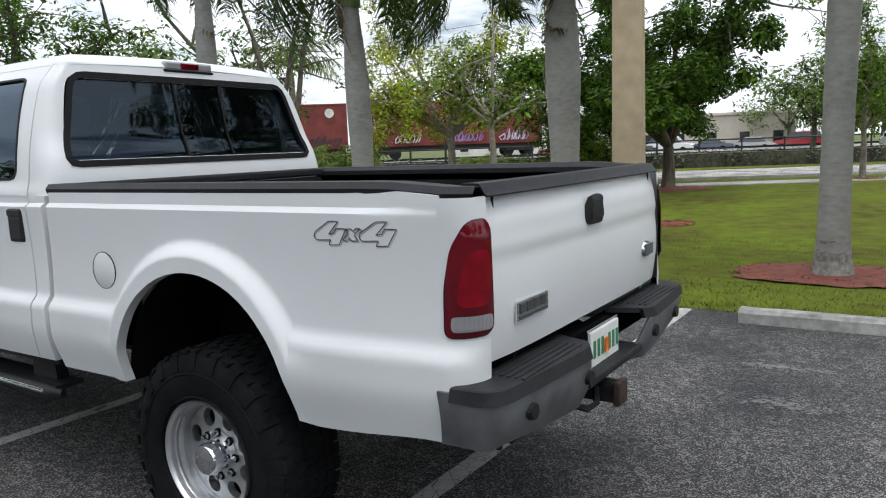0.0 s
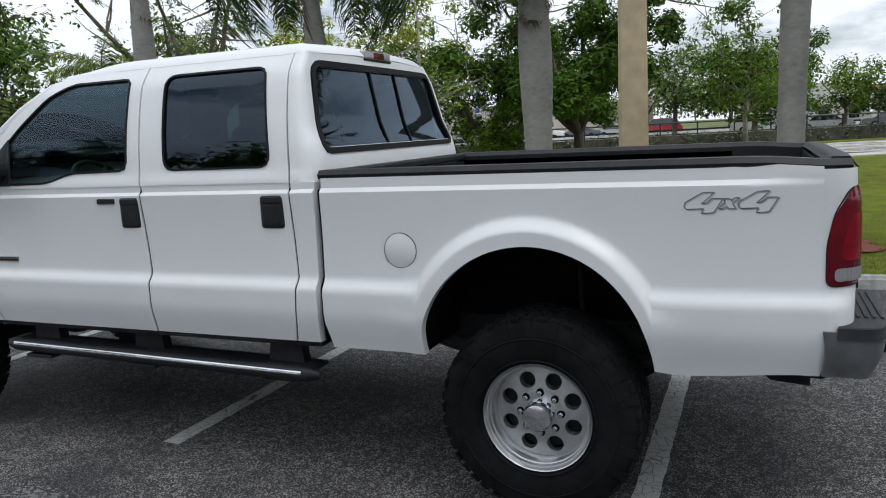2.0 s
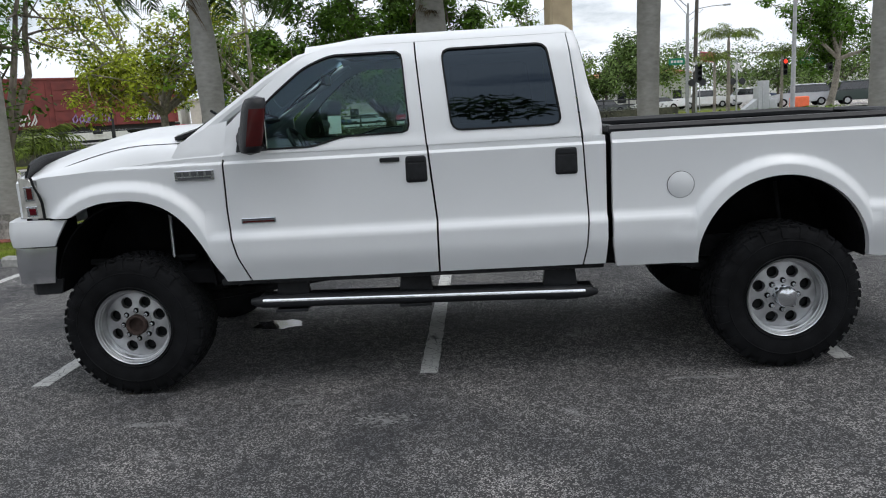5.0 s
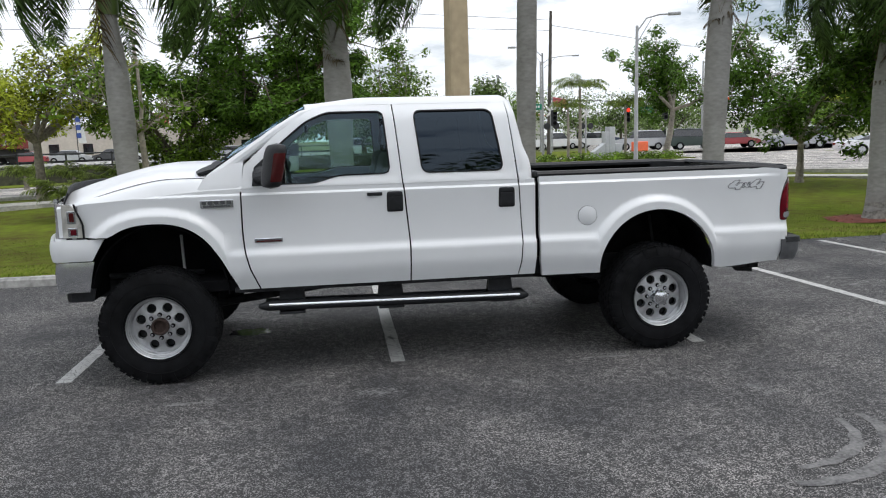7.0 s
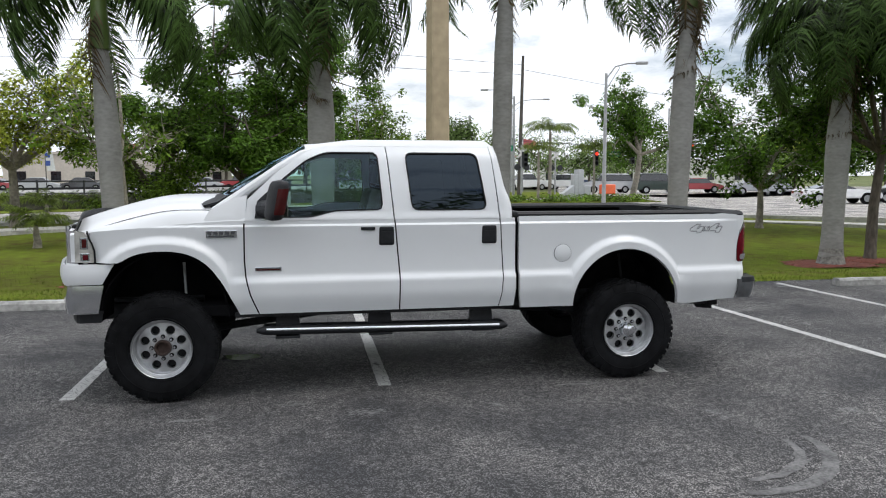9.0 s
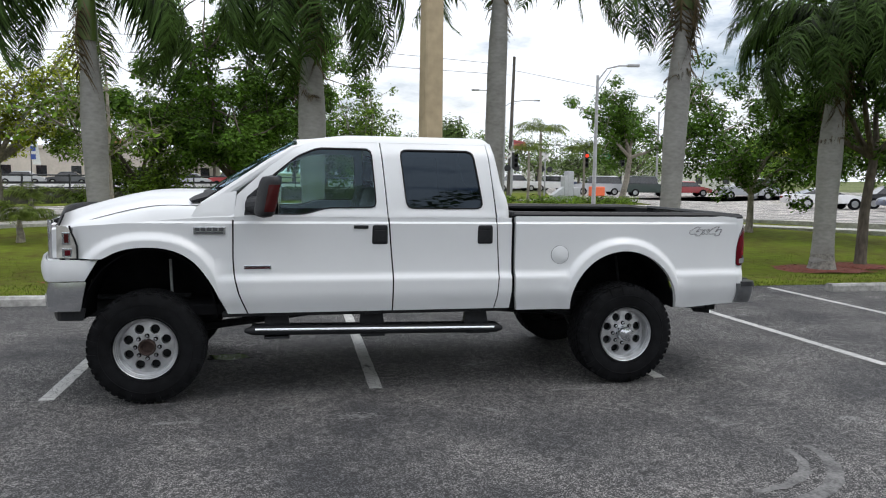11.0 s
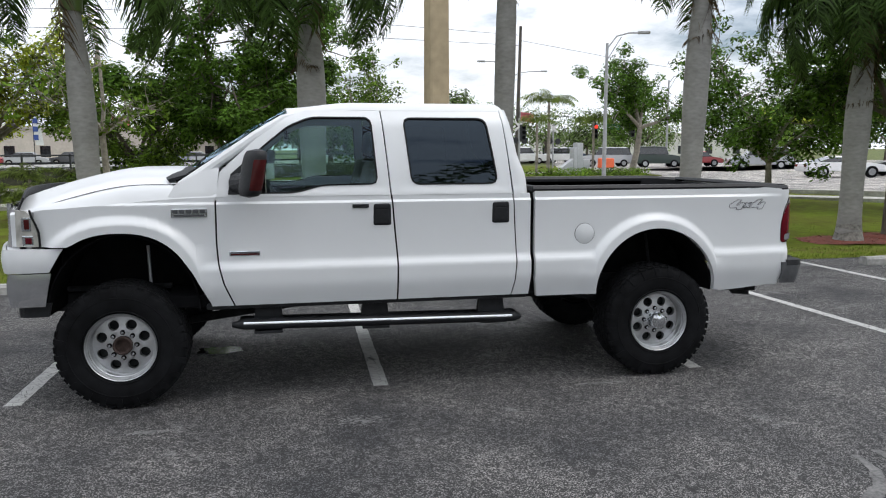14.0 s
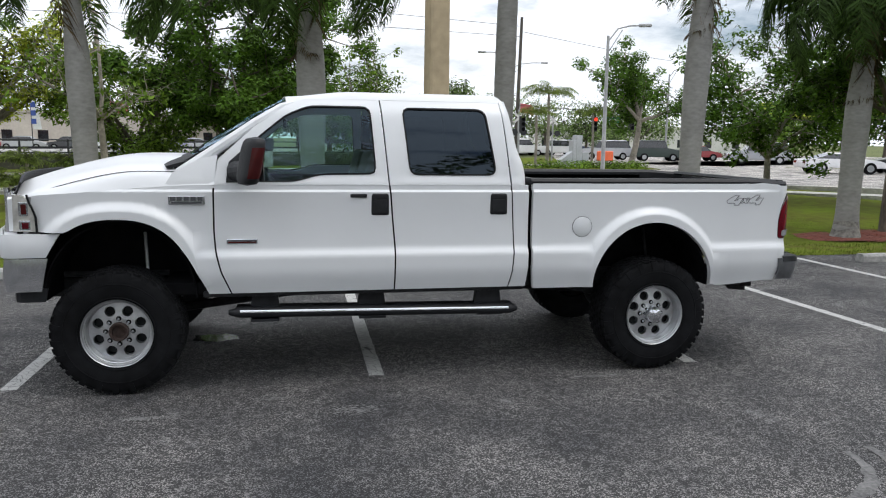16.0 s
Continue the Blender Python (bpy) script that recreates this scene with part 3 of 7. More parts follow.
def grass_edge():
    """Grass blades where the lawn meets the asphalt and over the near lawn."""
    v, f = [], []
    rng = np.random.default_rng(3)
    for _ in range(30000):
        x = rng.uniform(-11, 15)
        y = LOTY - 0.03 + rng.random() ** 2.4 * 7.5
        h = rng.uniform(0.02, 0.045) * (1.35 if y < LOTY + 0.15 else 1)
        a, lean = rng.uniform(0, 6.28), rng.uniform(-0.03, 0.03)
        dx, dy = math.cos(a) * 0.006, math.sin(a) * 0.006
        z = lawn_z(x, y) - 0.005
        k = len(v)
        v += [(x - dx, y - dy, z), (x + dx, y + dy, z), (x + lean, y + lean * 0.6 - 0.01, z + h)]
        f.append((k, k + 1, k + 2))
    ob = new("grass_blades", raw_mesh("grass_blades", v, f, BLADEM))
    tagged(ob, "short green grass blades on the lawn", "grass", kind="stuff")


grass_edge()


def mulch(cx, cy, r):
    v, f = [], []
    rng = np.random.default_rng(int(cx * 10 + 500))
    bm = bmesh.new()
    n = 28
    rim = [bm.verts.new((cx + r * (1 + rng.uniform(-0.1, 0.1)) * math.cos(a), cy + r * (0.9 + rng.uniform(-0.1, 0.1)) * math.sin(a), lawn_z(cx, cy + r * math.sin(a)) + 0.012)) for a in (2 * math.pi * k / n for k in range(n))]
    top = [bm.verts.new((cx + (p.co.x - cx) * 0.5, cy + (p.co.y - cy) * 0.5, lawn_z(cx, cy) + 0.05)) for p in rim]
    for k in range(n):
        bm.faces.new((rim[k], rim[(k + 1) % n], top[(k + 1) % n], top[k]))
    bm.faces.new(top)
    for _ in range(500):
        a, q = rng.uniform(0, 6.28), r * rng.random() ** 0.5 * 1.05
        x, y = cx + q * math.cos(a), cy + q * 0.92 * math.sin(a)
        z = lawn_z(x, y) + 0.02 + 0.03 * (1 - q / r)
        b, s = rng.uniform(0, 6.28), rng.uniform(0.015, 0.04)
        bm.faces.new([bm.verts.new((x + s * math.cos(b + t), y + s * 0.4 * math.sin(b + t), z + rng.uniform(0, 0.02))) for t in (0, 2, 4)])
    solid("mulch_bed", bm, MULCHM, "ring of red wood mulch round a trunk", "mulch", "mulch beds", "stuff")


for cx, cy, r in ((3.26, 8.04, 1.2), (11.09, 7.96, 1.1), (-0.4, 7.9, 1.0), (-4.29, 7.84, 1.0), (6.64, 6.9, 1.0), (-8.23, 7.8, 1.0), (-2.55, 20.6, 1.25), (12.6, 8.6, 0.8), (2.4, 25.2, 0.9), (-0.35, 13.2, 0.5)):
    mulch(cx, cy, r)

# ---- the pickup truck ----
TR = thing("pickup_truck", "white lifted crew-cab pickup truck with big off-road tyres", "pickup truck")


def side_y(x, z):
    """Half width of the lower body at a place along it."""
    low = 0.034 * sst(1.006, 0.945, z)
    y = 0.968 - 0.05 * sst(0.86, 0.60, z) - 0.006 * math.sin(math.pi * min(1, max(0, (z - 1.0) / 0.4)))
    y -= 0.02 * sst(1.405, 1.42, z) * (1 - sst(2.84, 3.04, x)) + 0.05 * max(0, z - 1.44)
    for cx, a, b, n in ((-1.963, 0.498, 0.561, 2.38), (1.95, 0.50, 0.52, 2.0)):
        r = (abs((x - cx) / a) ** n + abs((z - 0.66) / b) ** n) ** (1 / n)
        low = max(low, 0.05 * sst(1.22, 1.09, r) * (1 - sst(1.41, 1.46, z)))
    y += low - 0.026 * sst(2.72, 3.05, x) - 0.09 * sst(-2.35, -2.68, x)
    return y


def arch(x, cx, a, b, n):
    q = 1 - abs((x - cx) / a) ** n
    return 0.66 + b * q ** (1 / n) if q > 0 else None


def zbot(x):
    base = 0.69 if x < 0.95 else 0.67
    if x > 2.46:
        base = 0.655 + 0.03 * sst(2.5, 3.0, x)
    if x < -2.2:
        base = 1.135
    for c in ((-1.963, 0.498, 0.561, 2.38), (1.95, 0.505, 0.51, 2.0)):
        z = arch(x, *c)
        if z:
            base = max(base, z)
    return base


def columns(x0, x1):
    xs = set(np.linspace(x0, x1, max(3, int((x1 - x0) / 0.07))).tolist())
    for cx, a in ((-1.963, 0.498), (1.95, 0.505)):
        for k in range(41):
            x = cx - a * math.cos(math.pi * k / 40)
            if x0 < x < x1:
                xs.add(x)
    return sorted(xs)


def body_panel(name, x0, x1, ztop, s, parent, edge0=None, edge1=None, label=""):
    """A pressed side panel between two upright edges, down to the sill or the wheel arch. s: -1 driver's side, 1 the other."""
    bm = bmesh.new()
    cols = columns(x0, x1)
    rows = []
    for x in cols:
        zb, zt = zbot(x), ztop(x)
        col = []
        for j in range(57):
            z = zb + (1.27 - zb) * j / 34 if j < 34 else 1.27 + (zt - 1.27) * (j - 34) / 22
            e0, e1 = (edge0(z) if edge0 else x0), (edge1(z) if edge1 else x1)
            xx = e0 + (e1 - e0) * (x - x0) / (x1 - x0)
            col.append(bm.verts.new((xx, s * side_y(xx, z), z)))
        rows.append(col)
    for a, b in zip(rows, rows[1:]):
        for k in range(56):
            f = (a[k], b[k], b[k + 1], a[k + 1])
            bm.faces.new(f if s < 0 else f[::-1])
    # folded flanges all round
    rim = [r[0] for r in rows] + rows[-1][1:] + [r[-1] for r in rows[-2::-1]] + rows[0][-2:0:-1]
    inn = [bm.verts.new((v.co.x, v.co.y - s * 0.045, v.co.z)) for v in rim]
    n = len(rim)
    for k in range(n):
        f = (rim[k], inn[k], inn[(k + 1) % n], rim[(k + 1) % n])
        bm.faces.new(f if s < 0 else f[::-1])
    return part(name, bm, WHITE, parent, label, True)


def curve(pts):
    """A smooth function through (z, x) points."""
    zs, xs = zip(*sorted(pts))
    return lambda z: float(np.interp(z, zs, xs))


e_fd0 = curve([(0.69, -1.225), (0.85, -1.29), (1.0, -1.325), (1.13, -1.333), (1.45, -1.33)])
e_fd1 = curve([(0.68, -0.072), (1.0, -0.068), (1.2, -0.085), (1.45, -0.105)])
e_rd1 = curve([(0.68, 0.79), (0.8, 0.815), (1.0, 0.83), (1.45, 0.805)])
e_cab = curve([(0.68, 0.925), (0.85, 0.938), (1.45, 0.938)])
e_bed0 = curve([(0.66, 0.995), (0.8, 0.972), (1.5, 0.975)])
G = 0.0062
belt = lambda x: 1.452  # noqa: E731
fender_top = lambda x: 1.452 - 0.075 * sst(-1.33, -2.68, x) - 0.03 * sst(-2.4, -2.68, x)  # noqa: E731
bed_top = lambda x: 1.478 - 0.02 * sst(2.8, 3.12, x)  # noqa: E731

for s in (-1, 1):
    body_panel("front_fender", -2.66, -1.33, fender_top, s, TR, None, lambda z: e_fd0(z) - G)
    fd = body_panel("front_door", -1.33, -0.1, belt, s, TR, lambda z: e_fd0(z) + G, lambda z: e_fd1(z) - G)
    rd = body_panel("rear_door", -0.09, 0.81, belt, s, TR, lambda z: e_fd1(z) + G, lambda z: e_rd1(z) - G * 0.8)
    body_panel("cab_corner", 0.81, 0.945, belt, s, TR, lambda z: e_rd1(z) + G * 0.8, e_cab)
    body_panel("bed_side", 0.96, 3.05, bed_top, s, TR, e_bed0, None)
    # near-black strips added just behind the door gaps, giving them their shade
    for seam, z0 in ((e_fd0, 0.70), (e_fd1, 0.70), (e_rd1, 0.70)):
        part("door_seal", surf(lambda u, v: (seam(z0 + (1.448 - z0) * u) - 0.009 + 0.018 * v, s * (side_y(seam(z0 + (1.448 - z0) * u), z0 + (1.448 - z0) * u) - 0.007), z0 + (1.448 - z0) * u), 40, 2), GAP, TR)

    # upper door frames, glass and seals
    def up_y(z):
        return 0.951 - 0.04 * sst(1.45, 1.52, z) * 0.4 - 0.14 * max(0, z - 1.5) - 0.273 * max(0, z - 1.5) ** 2 - 0.05 * sst(1.95, 2.1, z)

    def upper(x, z, s=s):
        return (x, s * up_y(z), z)

    def upper_in(x, z, s=s):
        return (x, s * (up_y(z) - 0.008), z)

    def upper_out(x, z, s=s):
        return (x, s * (up_y(z) + 0.004), z)

    N = 72
    f_out = [(-1.325, 1.452), (-1.30, 1.625), (-1.05, 1.855), (-0.83, 2.01), (-0.70, 2.06), (-0.165, 2.075), (-0.113, 1.452)]
    f_in = rounded([(-1.235, 1.475), (-1.215, 1.60), (-1.02, 1.79), (-0.83, 1.945), (-0.67, 2.012), (-0.235, 2.012), (-0.20, 1.53), (-0.6, 1.525), (-0.78, 1.475)], 0.05)
    r_out = [(-0.103, 1.452), (-0.155, 2.075), (0.745, 2.07), (0.80, 1.452)]
    r_in = rounded([(0.045, 1.525), (-0.002, 2.01), (0.625, 2.01), (0.695, 1.525)], 0.06)
    for nm, out_l, in_l, door, glass in (("front", f_out, f_in, fd, CLEARGLASS), ("rear", r_out, r_in, rd, DARKGLASS)):
        o = resample(out_l, N)
        i = resample(in_l, N)
        c = Vector((sum(p[0] for p in i) / N, sum(p[1] for p in i) / N))
        ang = lambda p: math.atan2(p[1] - c.y, p[0] - c.x)  # noqa: E731
        # match the two loops by their angle about the window's middle
        dense = resample(out_l, 720)
        o = [min(dense, key=lambda q, a=ang(p): abs((ang(q) - a + math.pi) % (2 * math.pi) - math.pi)) for p in i]
        for corner in out_l:
            k = min(range(N), key=lambda j: (Vector(o[j]) - Vector(corner)).length)
            o[k] = corner
        part("window_frame", ring_panel(o, i, upper, 0.03, 6), WHITE, door, "", True)
        part("seal", ring_panel(shrink(i, -0.002), shrink(i, 0.0085), upper_out, 0.012), SEAL, door, "black rubber window seal")
        part("window_glass", outward(fill_panel(i, upper_in, 0.0, 5), (0, s, 0)), glass, door, "dark tinted window glass" if nm == "rear" else "lightly tinted window glass", True)
    # door handles
    for hx0, hx1, door in ((-0.245, -0.108, fd), (0.637, 0.777, rd)):
        hb = bmesh.new()
        box(hb, hx0, hx1, s * 0.95 - 0.022, s * 0.95 + 0.022, 1.232, 1.402, 0.02)
        h = part("door_handle", hb, BLACKP, door, "black plastic door handle")
        part("handle_cup", boxbm(hx0 + 0.02, hx1 - 0.02, s * 0.970 - 0.004, s * 0.970 + 0.004, 1.258, 1.35, 0.003), BLACKP, h)
        part("handle_grip", boxbm(hx0 + 0.012, hx1 - 0.012, s * 0.972 - 0.004, s * 0.972 + 0.004, 1.358, 1.388, 0.004), BLACKP, h)
    part("keypad", boxbm(-0.39, -0.272, s * 0.968 - 0.008, s * 0.968 + 0.008, 1.364, 1.39, 0.004), BLACKP, fd, "small black entry keypad")
    # fuel door on the driver's side
    if s < 0:
        fb = bmesh.new()
        revolve(fb, [(0.0, -0.9625), (0.074, -0.9622), (0.077, -0.9605), (0.077, -0.945)], 40)
        bmesh.ops.translate(fb, verts=fb.verts, vec=(1.37, -0.004, 1.14))
        fo = part("fuel_door", fb, WHITE, TR, "round white fuel filler door", True)
        rb = bmesh.new()
        revolve(rb, [(0.0772, -0.9665), (0.0789, -0.9665), (0.0789, -0.95)], 40)
        bmesh.ops.translate(rb, verts=rb.verts, vec=(1.37, 0, 1.14))
        part("fuel_door_gap", rb, GAP, fo)
    # badges: chrome plates with dark bars in place of their lettering
    b1 = part("fender_badge", boxbm(-1.625, -1.385, s * 0.966 - 0.009, s * 0.966 + 0.009, 1.318, 1.378, 0.004), CHROME, TR, "chrome and black model badge")
    for k in range(5):
        part("badge_bar", boxbm(-1.612 + k * 0.045, -1.58 + k * 0.045, s * 0.977 - 0.003, s * 0.977 + 0.003, 1.345, 1.371), INKM, b1)
    part("badge_strip", boxbm(-1.605, -1.405, s * 0.977 - 0.003, s * 0.977 + 0.003, 1.325, 1.338), INKM, b1)
    b2 = part("door_badge", boxbm(-1.25, -1.04, s * 0.965 - 0.007, s * 0.965 + 0.007, 1.042, 1.075, 0.003), CHROME, TR, "narrow chrome and red badge")
    part("badge_strip", boxbm(-1.24, -1.05, s * 0.973 - 0.003, s * 0.973 + 0.003, 1.048, 1.058), MIRRED, b2)
    part("badge_strip", boxbm(-1.24, -1.05, s * 0.973 - 0.003, s * 0.973 + 0.003, 1.06, 1.07), INKM, b2)
    # towing mirror
    def mirror_pt(u, v, grow=0.0, s=s):
        """A tall rounded shell, turned in towards the driver, flat where the glass sits."""
        a, h = 2 * math.pi * u, 2 * v - 1
        k = (1 - abs(h) ** 4) ** 0.25
        cx, cy = 0.066 * math.copysign(abs(math.cos(a)) ** 0.75, math.cos(a)) * k, 0.105 * math.copysign(abs(math.sin(a)) ** 0.75, math.sin(a)) * k
        cx = min(cx, 0.045) + grow
        t = radians(29) * -s
        x, y = cx * math.cos(t) - cy * math.sin(t), cx * math.sin(t) + cy * math.cos(t)
        return (-1.06 + x + 0.03 * h, s * 1.19 + y, 1.622 + 0.162 * h)
    mb = surf(mirror_pt, 32, 24)
    bmesh.ops.remove_doubles(mb, verts=mb.verts, dist=0.0005)
    mir = part("side_mirror", outward(mb, (0, 0, 0)), BLACKP, TR, "tall rounded black towing mirror with red-brown reflector", True)
    gt = pose(-1.06, s * 1.19, 1.622, 0, 0, -29 * s)
    part("mirror_glass", boxbm(0.045, 0.049, -0.085, 0.085, -0.13, 0.13, 0.0, gt), CHROME, mir)
    part("mirror_reflector", surf(lambda u, v: Vector(mirror_pt((0.75 if s < 0 else 0.25) + (u - 0.5) * 0.24, 0.16 + 0.62 * v)) + Vector((0, s * 0.003, 0)), 8, 10, 0.003), MIRRED, mir, "red-brown reflector", True)
    ab = bmesh.new()
    tube(ab, [(-1.17, s * 0.92, 1.545), (-1.14, s * 1.0, 1.555), (-1.09, s * 1.12, 1.57)], [0.075, 0.06, 0.05], 12)
    part("mirror_arm", ab, BLACKP, mir)
    part("sail_panel", fill_panel([(-1.245, 1.47), (-1.225, 1.61), (-1.09, 1.73), (-1.06, 1.47)], lambda x, z: (x, s * (up_y(z) + 0.006), z), 0.01, 2), BLACKP, mir)

# dark core behind the panel gaps and the cab floor
part("cab_floor", boxbm(-1.7, 0.93, -0.9, 0.9, 0.67, 0.76, 0.01), GAP, TR, "dark cab underside")
for s in (-1, 1):
    part("door_jamb", boxbm(-1.35, 0.93, s * 0.885 - 0.02, s * 0.885 + 0.02, 0.7, 1.44), GAP, TR)
    part("jamb_post", boxbm(-0.16, -0.05, s * 0.70 - 0.02, s * 0.70 + 0.02, 1.44, 1.99), GAP, TR)
    part("rocker_panel", boxbm(-1.42, 0.92, s * 0.9 - 0.05, s * 0.9 + 0.05, 0.66, 0.70, 0.01), STEEL, TR)

# roof, windscreen, hood, cowl


BX = lambda z: 0.952 - 0.05 * sst(1.5, 1.75, z) * 0.9 - 0.19 * max(0, z - 1.62)  # noqa: E731
def cr(z):
    return 0.10 - 0.085 * max(0, z - 1.452)


def rear_x(y, z):
    """Back of the cab in plan: nearly flat, with rounded corners."""
    w, y = up_y(z), abs(y)
    x = BX(z) - 0.018 * (min(y, w - cr(z)) / w) ** 2
    if y > w - cr(z):
        x -= cr(z) * (1 - math.sqrt(max(0, 1 - ((y - (w - cr(z))) / cr(z)) ** 2)))
    return x


def roof_pt(u, v):
    w = up_y(2.06)
    e = math.sin((v * 2 - 1) * math.pi / 2)
    y = e * w
    x0, x1 = -0.86 + 0.03 * e * e, rear_x(y, 2.06)
    x = x0 + (x1 - x0) * math.sin(u * math.pi / 2) ** 0.9
    z = 2.137 - 0.02 * e * e - 0.045 * sst(-0.35, -0.86, x)
    drop = max(0, 1 - (w - abs(y)) / 0.12) ** 2.4 + max(0, 1 - (x1 - x) / 0.10) ** 2.2
    return (x, y, z - 0.055 * min(1.0, drop))


part("roof", surf(roof_pt, 40, 40, 0.012), WHITE, TR, "", True)


def screen_pt(u, v):
    e = v * 2 - 1
    x0, x1 = -1.72 + 0.16 * e * e, -0.87 + 0.06 * e * e
    return (x0 + (x1 - x0) * u, e * (0.82 - 0.13 * u), 1.56 + (2.085 - 1.56) * u - 0.025 * e * e + 0.02 * math.sin(math.pi * u))


part("windscreen", surf(screen_pt, 10, 16), CLEARGLASS, TR, "raked windscreen glass", True)
for s in (-1, 1):
    pb = bmesh.new()
    tube(pb, [(-1.56, s * 0.845, 1.52), (-1.30, s * 0.835, 1.70), (-1.05, s * 0.80, 1.875), (-0.86, s * 0.742, 1.997), (-0.78, s * 0.712, 2.025)], [0.045, 0.04, 0.036, 0.03, 0.022], 10)
    part("a_pillar", pb, WHITE, TR, "", True)
    part("cowl_side", fill_panel([(-1.66, 1.43), (-1.325, 1.43), (-1.304, 1.655), (-1.42, 1.63), (-1.60, 1.535)], lambda x, z: (x, s * (0.945 - 0.3 * max(0, z - 1.452)), z), 0.015, 3), WHITE, TR, "", True)
    sb = bmesh.new()
    tube(sb, [(-1.60, s * 0.815, 1.56), (-1.07, s * 0.755, 1.87), (-0.88, s * 0.70, 2.02)], 0.012, 6)
    part("windscreen_seal", sb, SEAL, TR)


def hood_pt(u, v):
    e = v * 2 - 1
    x = -2.72 + 0.10 * e * e + u * (1.10 - 0.02 * e * e)
    w = 0.83 + 0.035 * u
    z = 1.50 + 0.125 * sst(0, 0.75, u) - 0.035 * e * e - 0.055 * abs(e) ** 6 - 0.07 * (1 - u) ** 6 + 0.022 * sst(0.72, 0.5, abs(e))
    return (x, e * w, z)


part("hood", surf(hood_pt, 24, 32, 0.015), WHITE, TR, "", True)
for s in (0, 1):
    hg = bmesh.new()
    tube(hg, [Vector(hood_pt(u, s)) + Vector((0, 0.004 * (2 * s - 1), 0.004)) for u in np.linspace(0.06, 0.98, 20)], 0.0026, 6)
    part("hood_gap", hg, GAP, TR)
for s in (-1, 1):
    def shoulder(u, v, s=s):
        x = -2.66 + 1.34 * u
        h = hood_pt(min(1, (x + 2.62) / 1.1 if x > -2.62 else 0), 1.0)
        z0, z1 = fender_top(x) - 0.002, (h[2] if x < -1.6 else 1.525 + 0.10 * sst(-1.6, -1.33, x) * 0)
        y0, y1 = side_y(x, z0), min(0.865, side_y(x, z0) - 0.05)
        return (x, s * (y0 + (y1 - y0) * v), z0 + (z1 - z0) * v + 0.02 * math.sin(math.pi * v))
    part("fender_top", surf(shoulder, 30, 6, 0.01), WHITE, TR, "", True)
part("cowl", surf(lambda u, v: (-1.63 + 0.12 * (v * 2 - 1) ** 2 - 0.14 + 0.26 * u, (v * 2 - 1) * 0.84, 1.605 + 0.07 * u - 0.03 * (v * 2 - 1) ** 2), 6, 16, 0.02), BLACKP, TR, "black plastic cowl below the windscreen")
for s in (-0.35, 0.35):
    wb = bmesh.new()
    tube(wb, [(-1.56, s, 1.61), (-1.45, s - 0.25, 1.70), (-1.40, s - 0.5, 1.72)], 0.009, 6)
    part("wiper", wb, BLACKP, TR, "black wiper arm")
part("bug_deflector", surf(lambda u, v: (-2.70 + 0.11 * (v * 2 - 1) ** 2 - 0.05 * u, (v * 2 - 1) * 0.83, 1.49 - 0.055 * abs(v * 2 - 1) ** 4 - 0.09 + 0.115 * (1 - u)), 4, 20, 0.012), BLACKP, TR, "dark bug deflector on the hood edge", True)

# front end: grille, headlamps, bumper
gr = part("grille", surf(lambda u, v: (-2.80 + 0.10 * (v * 2 - 1) ** 2, (v * 2 - 1) * 0.62, 1.14 + 0.26 * u), 4, 12, 0.04), GAP, TR, "dark grille with chrome bars")
for k in range(3):
    bb = bmesh.new()
    tube(bb, [(-2.825 + 0.10 * e * e, e * 0.64, 1.16 + 0.11 * k) for e in np.linspace(-1, 1, 9)], 0.022, 8)
    part("grille_bar", bb, CHROME, gr, "chrome grille bar")
for e in (-1, 1):
    bb = bmesh.new()
    tube(bb, [(-2.735, e * 0.645, 1.12), (-2.735, e * 0.645, 1.41)], 0.02, 8)
    part("grille_side", bb, CHROME, gr)
for s in (-1, 1):
    def lamp_pt(u, v, s=s):
        y = 0.66 + 0.245 * v
        x = -2.735 + 0.03 * v + 0.15 * sst(0.5, 1.0, v)
        return (x + 0.03 * u, s * y + s * 0.03 * (v > 0.99), 1.12 + (0.27 - 0.02 * v) * u)
    hl = part("headlamp", surf(lamp_pt, 6, 16, 0.03), CLEARLENS, TR, "clear headlamp with red-orange side reflectors", True)
    part("lamp_side", fill_panel([(-2.62, 1.137), (-2.615, 1.385), (-2.545, 1.375), (-2.512, 1.34), (-2.482, 1.26), (-2.467, 1.137)], lambda x, z: (x, s * (0.918 + 0.04 * (x + 2.62) / 0.15), z), 0.02, 2), LAMPGLASS, hl)
    part("side_reflector", boxbm(-2.553, -2.513, s * 0.946 - 0.012, s * 0.946 + 0.012, 1.158, 1.2, 0.003), REDLENS, hl)
    part("side_marker", boxbm(-2.555, -2.523, s * 0.944 - 0.012, s * 0.944 + 0.012, 1.255, 1.322, 0.003), MIRRED, hl)
    part("lamp_bezel", boxbm(-2.572, -2.503, s * 0.94 - 0.012, s * 0.94 + 0.012, 1.146, 1.212, 0.003), CHROME, hl)
    part("lamp_bezel", boxbm(-2.572, -2.512, s * 0.939 - 0.012, s * 0.939 + 0.012, 1.243, 1.334, 0.003), CHROME, hl)
    part("lamp_trim", surf(lambda u, v: (-2.47 + 0.012 * v - 0.05 * sst(0.35, 1, u), s * (0.962), 1.13 + 0.255 * u), 5, 1, 0.01), SEAL, hl)


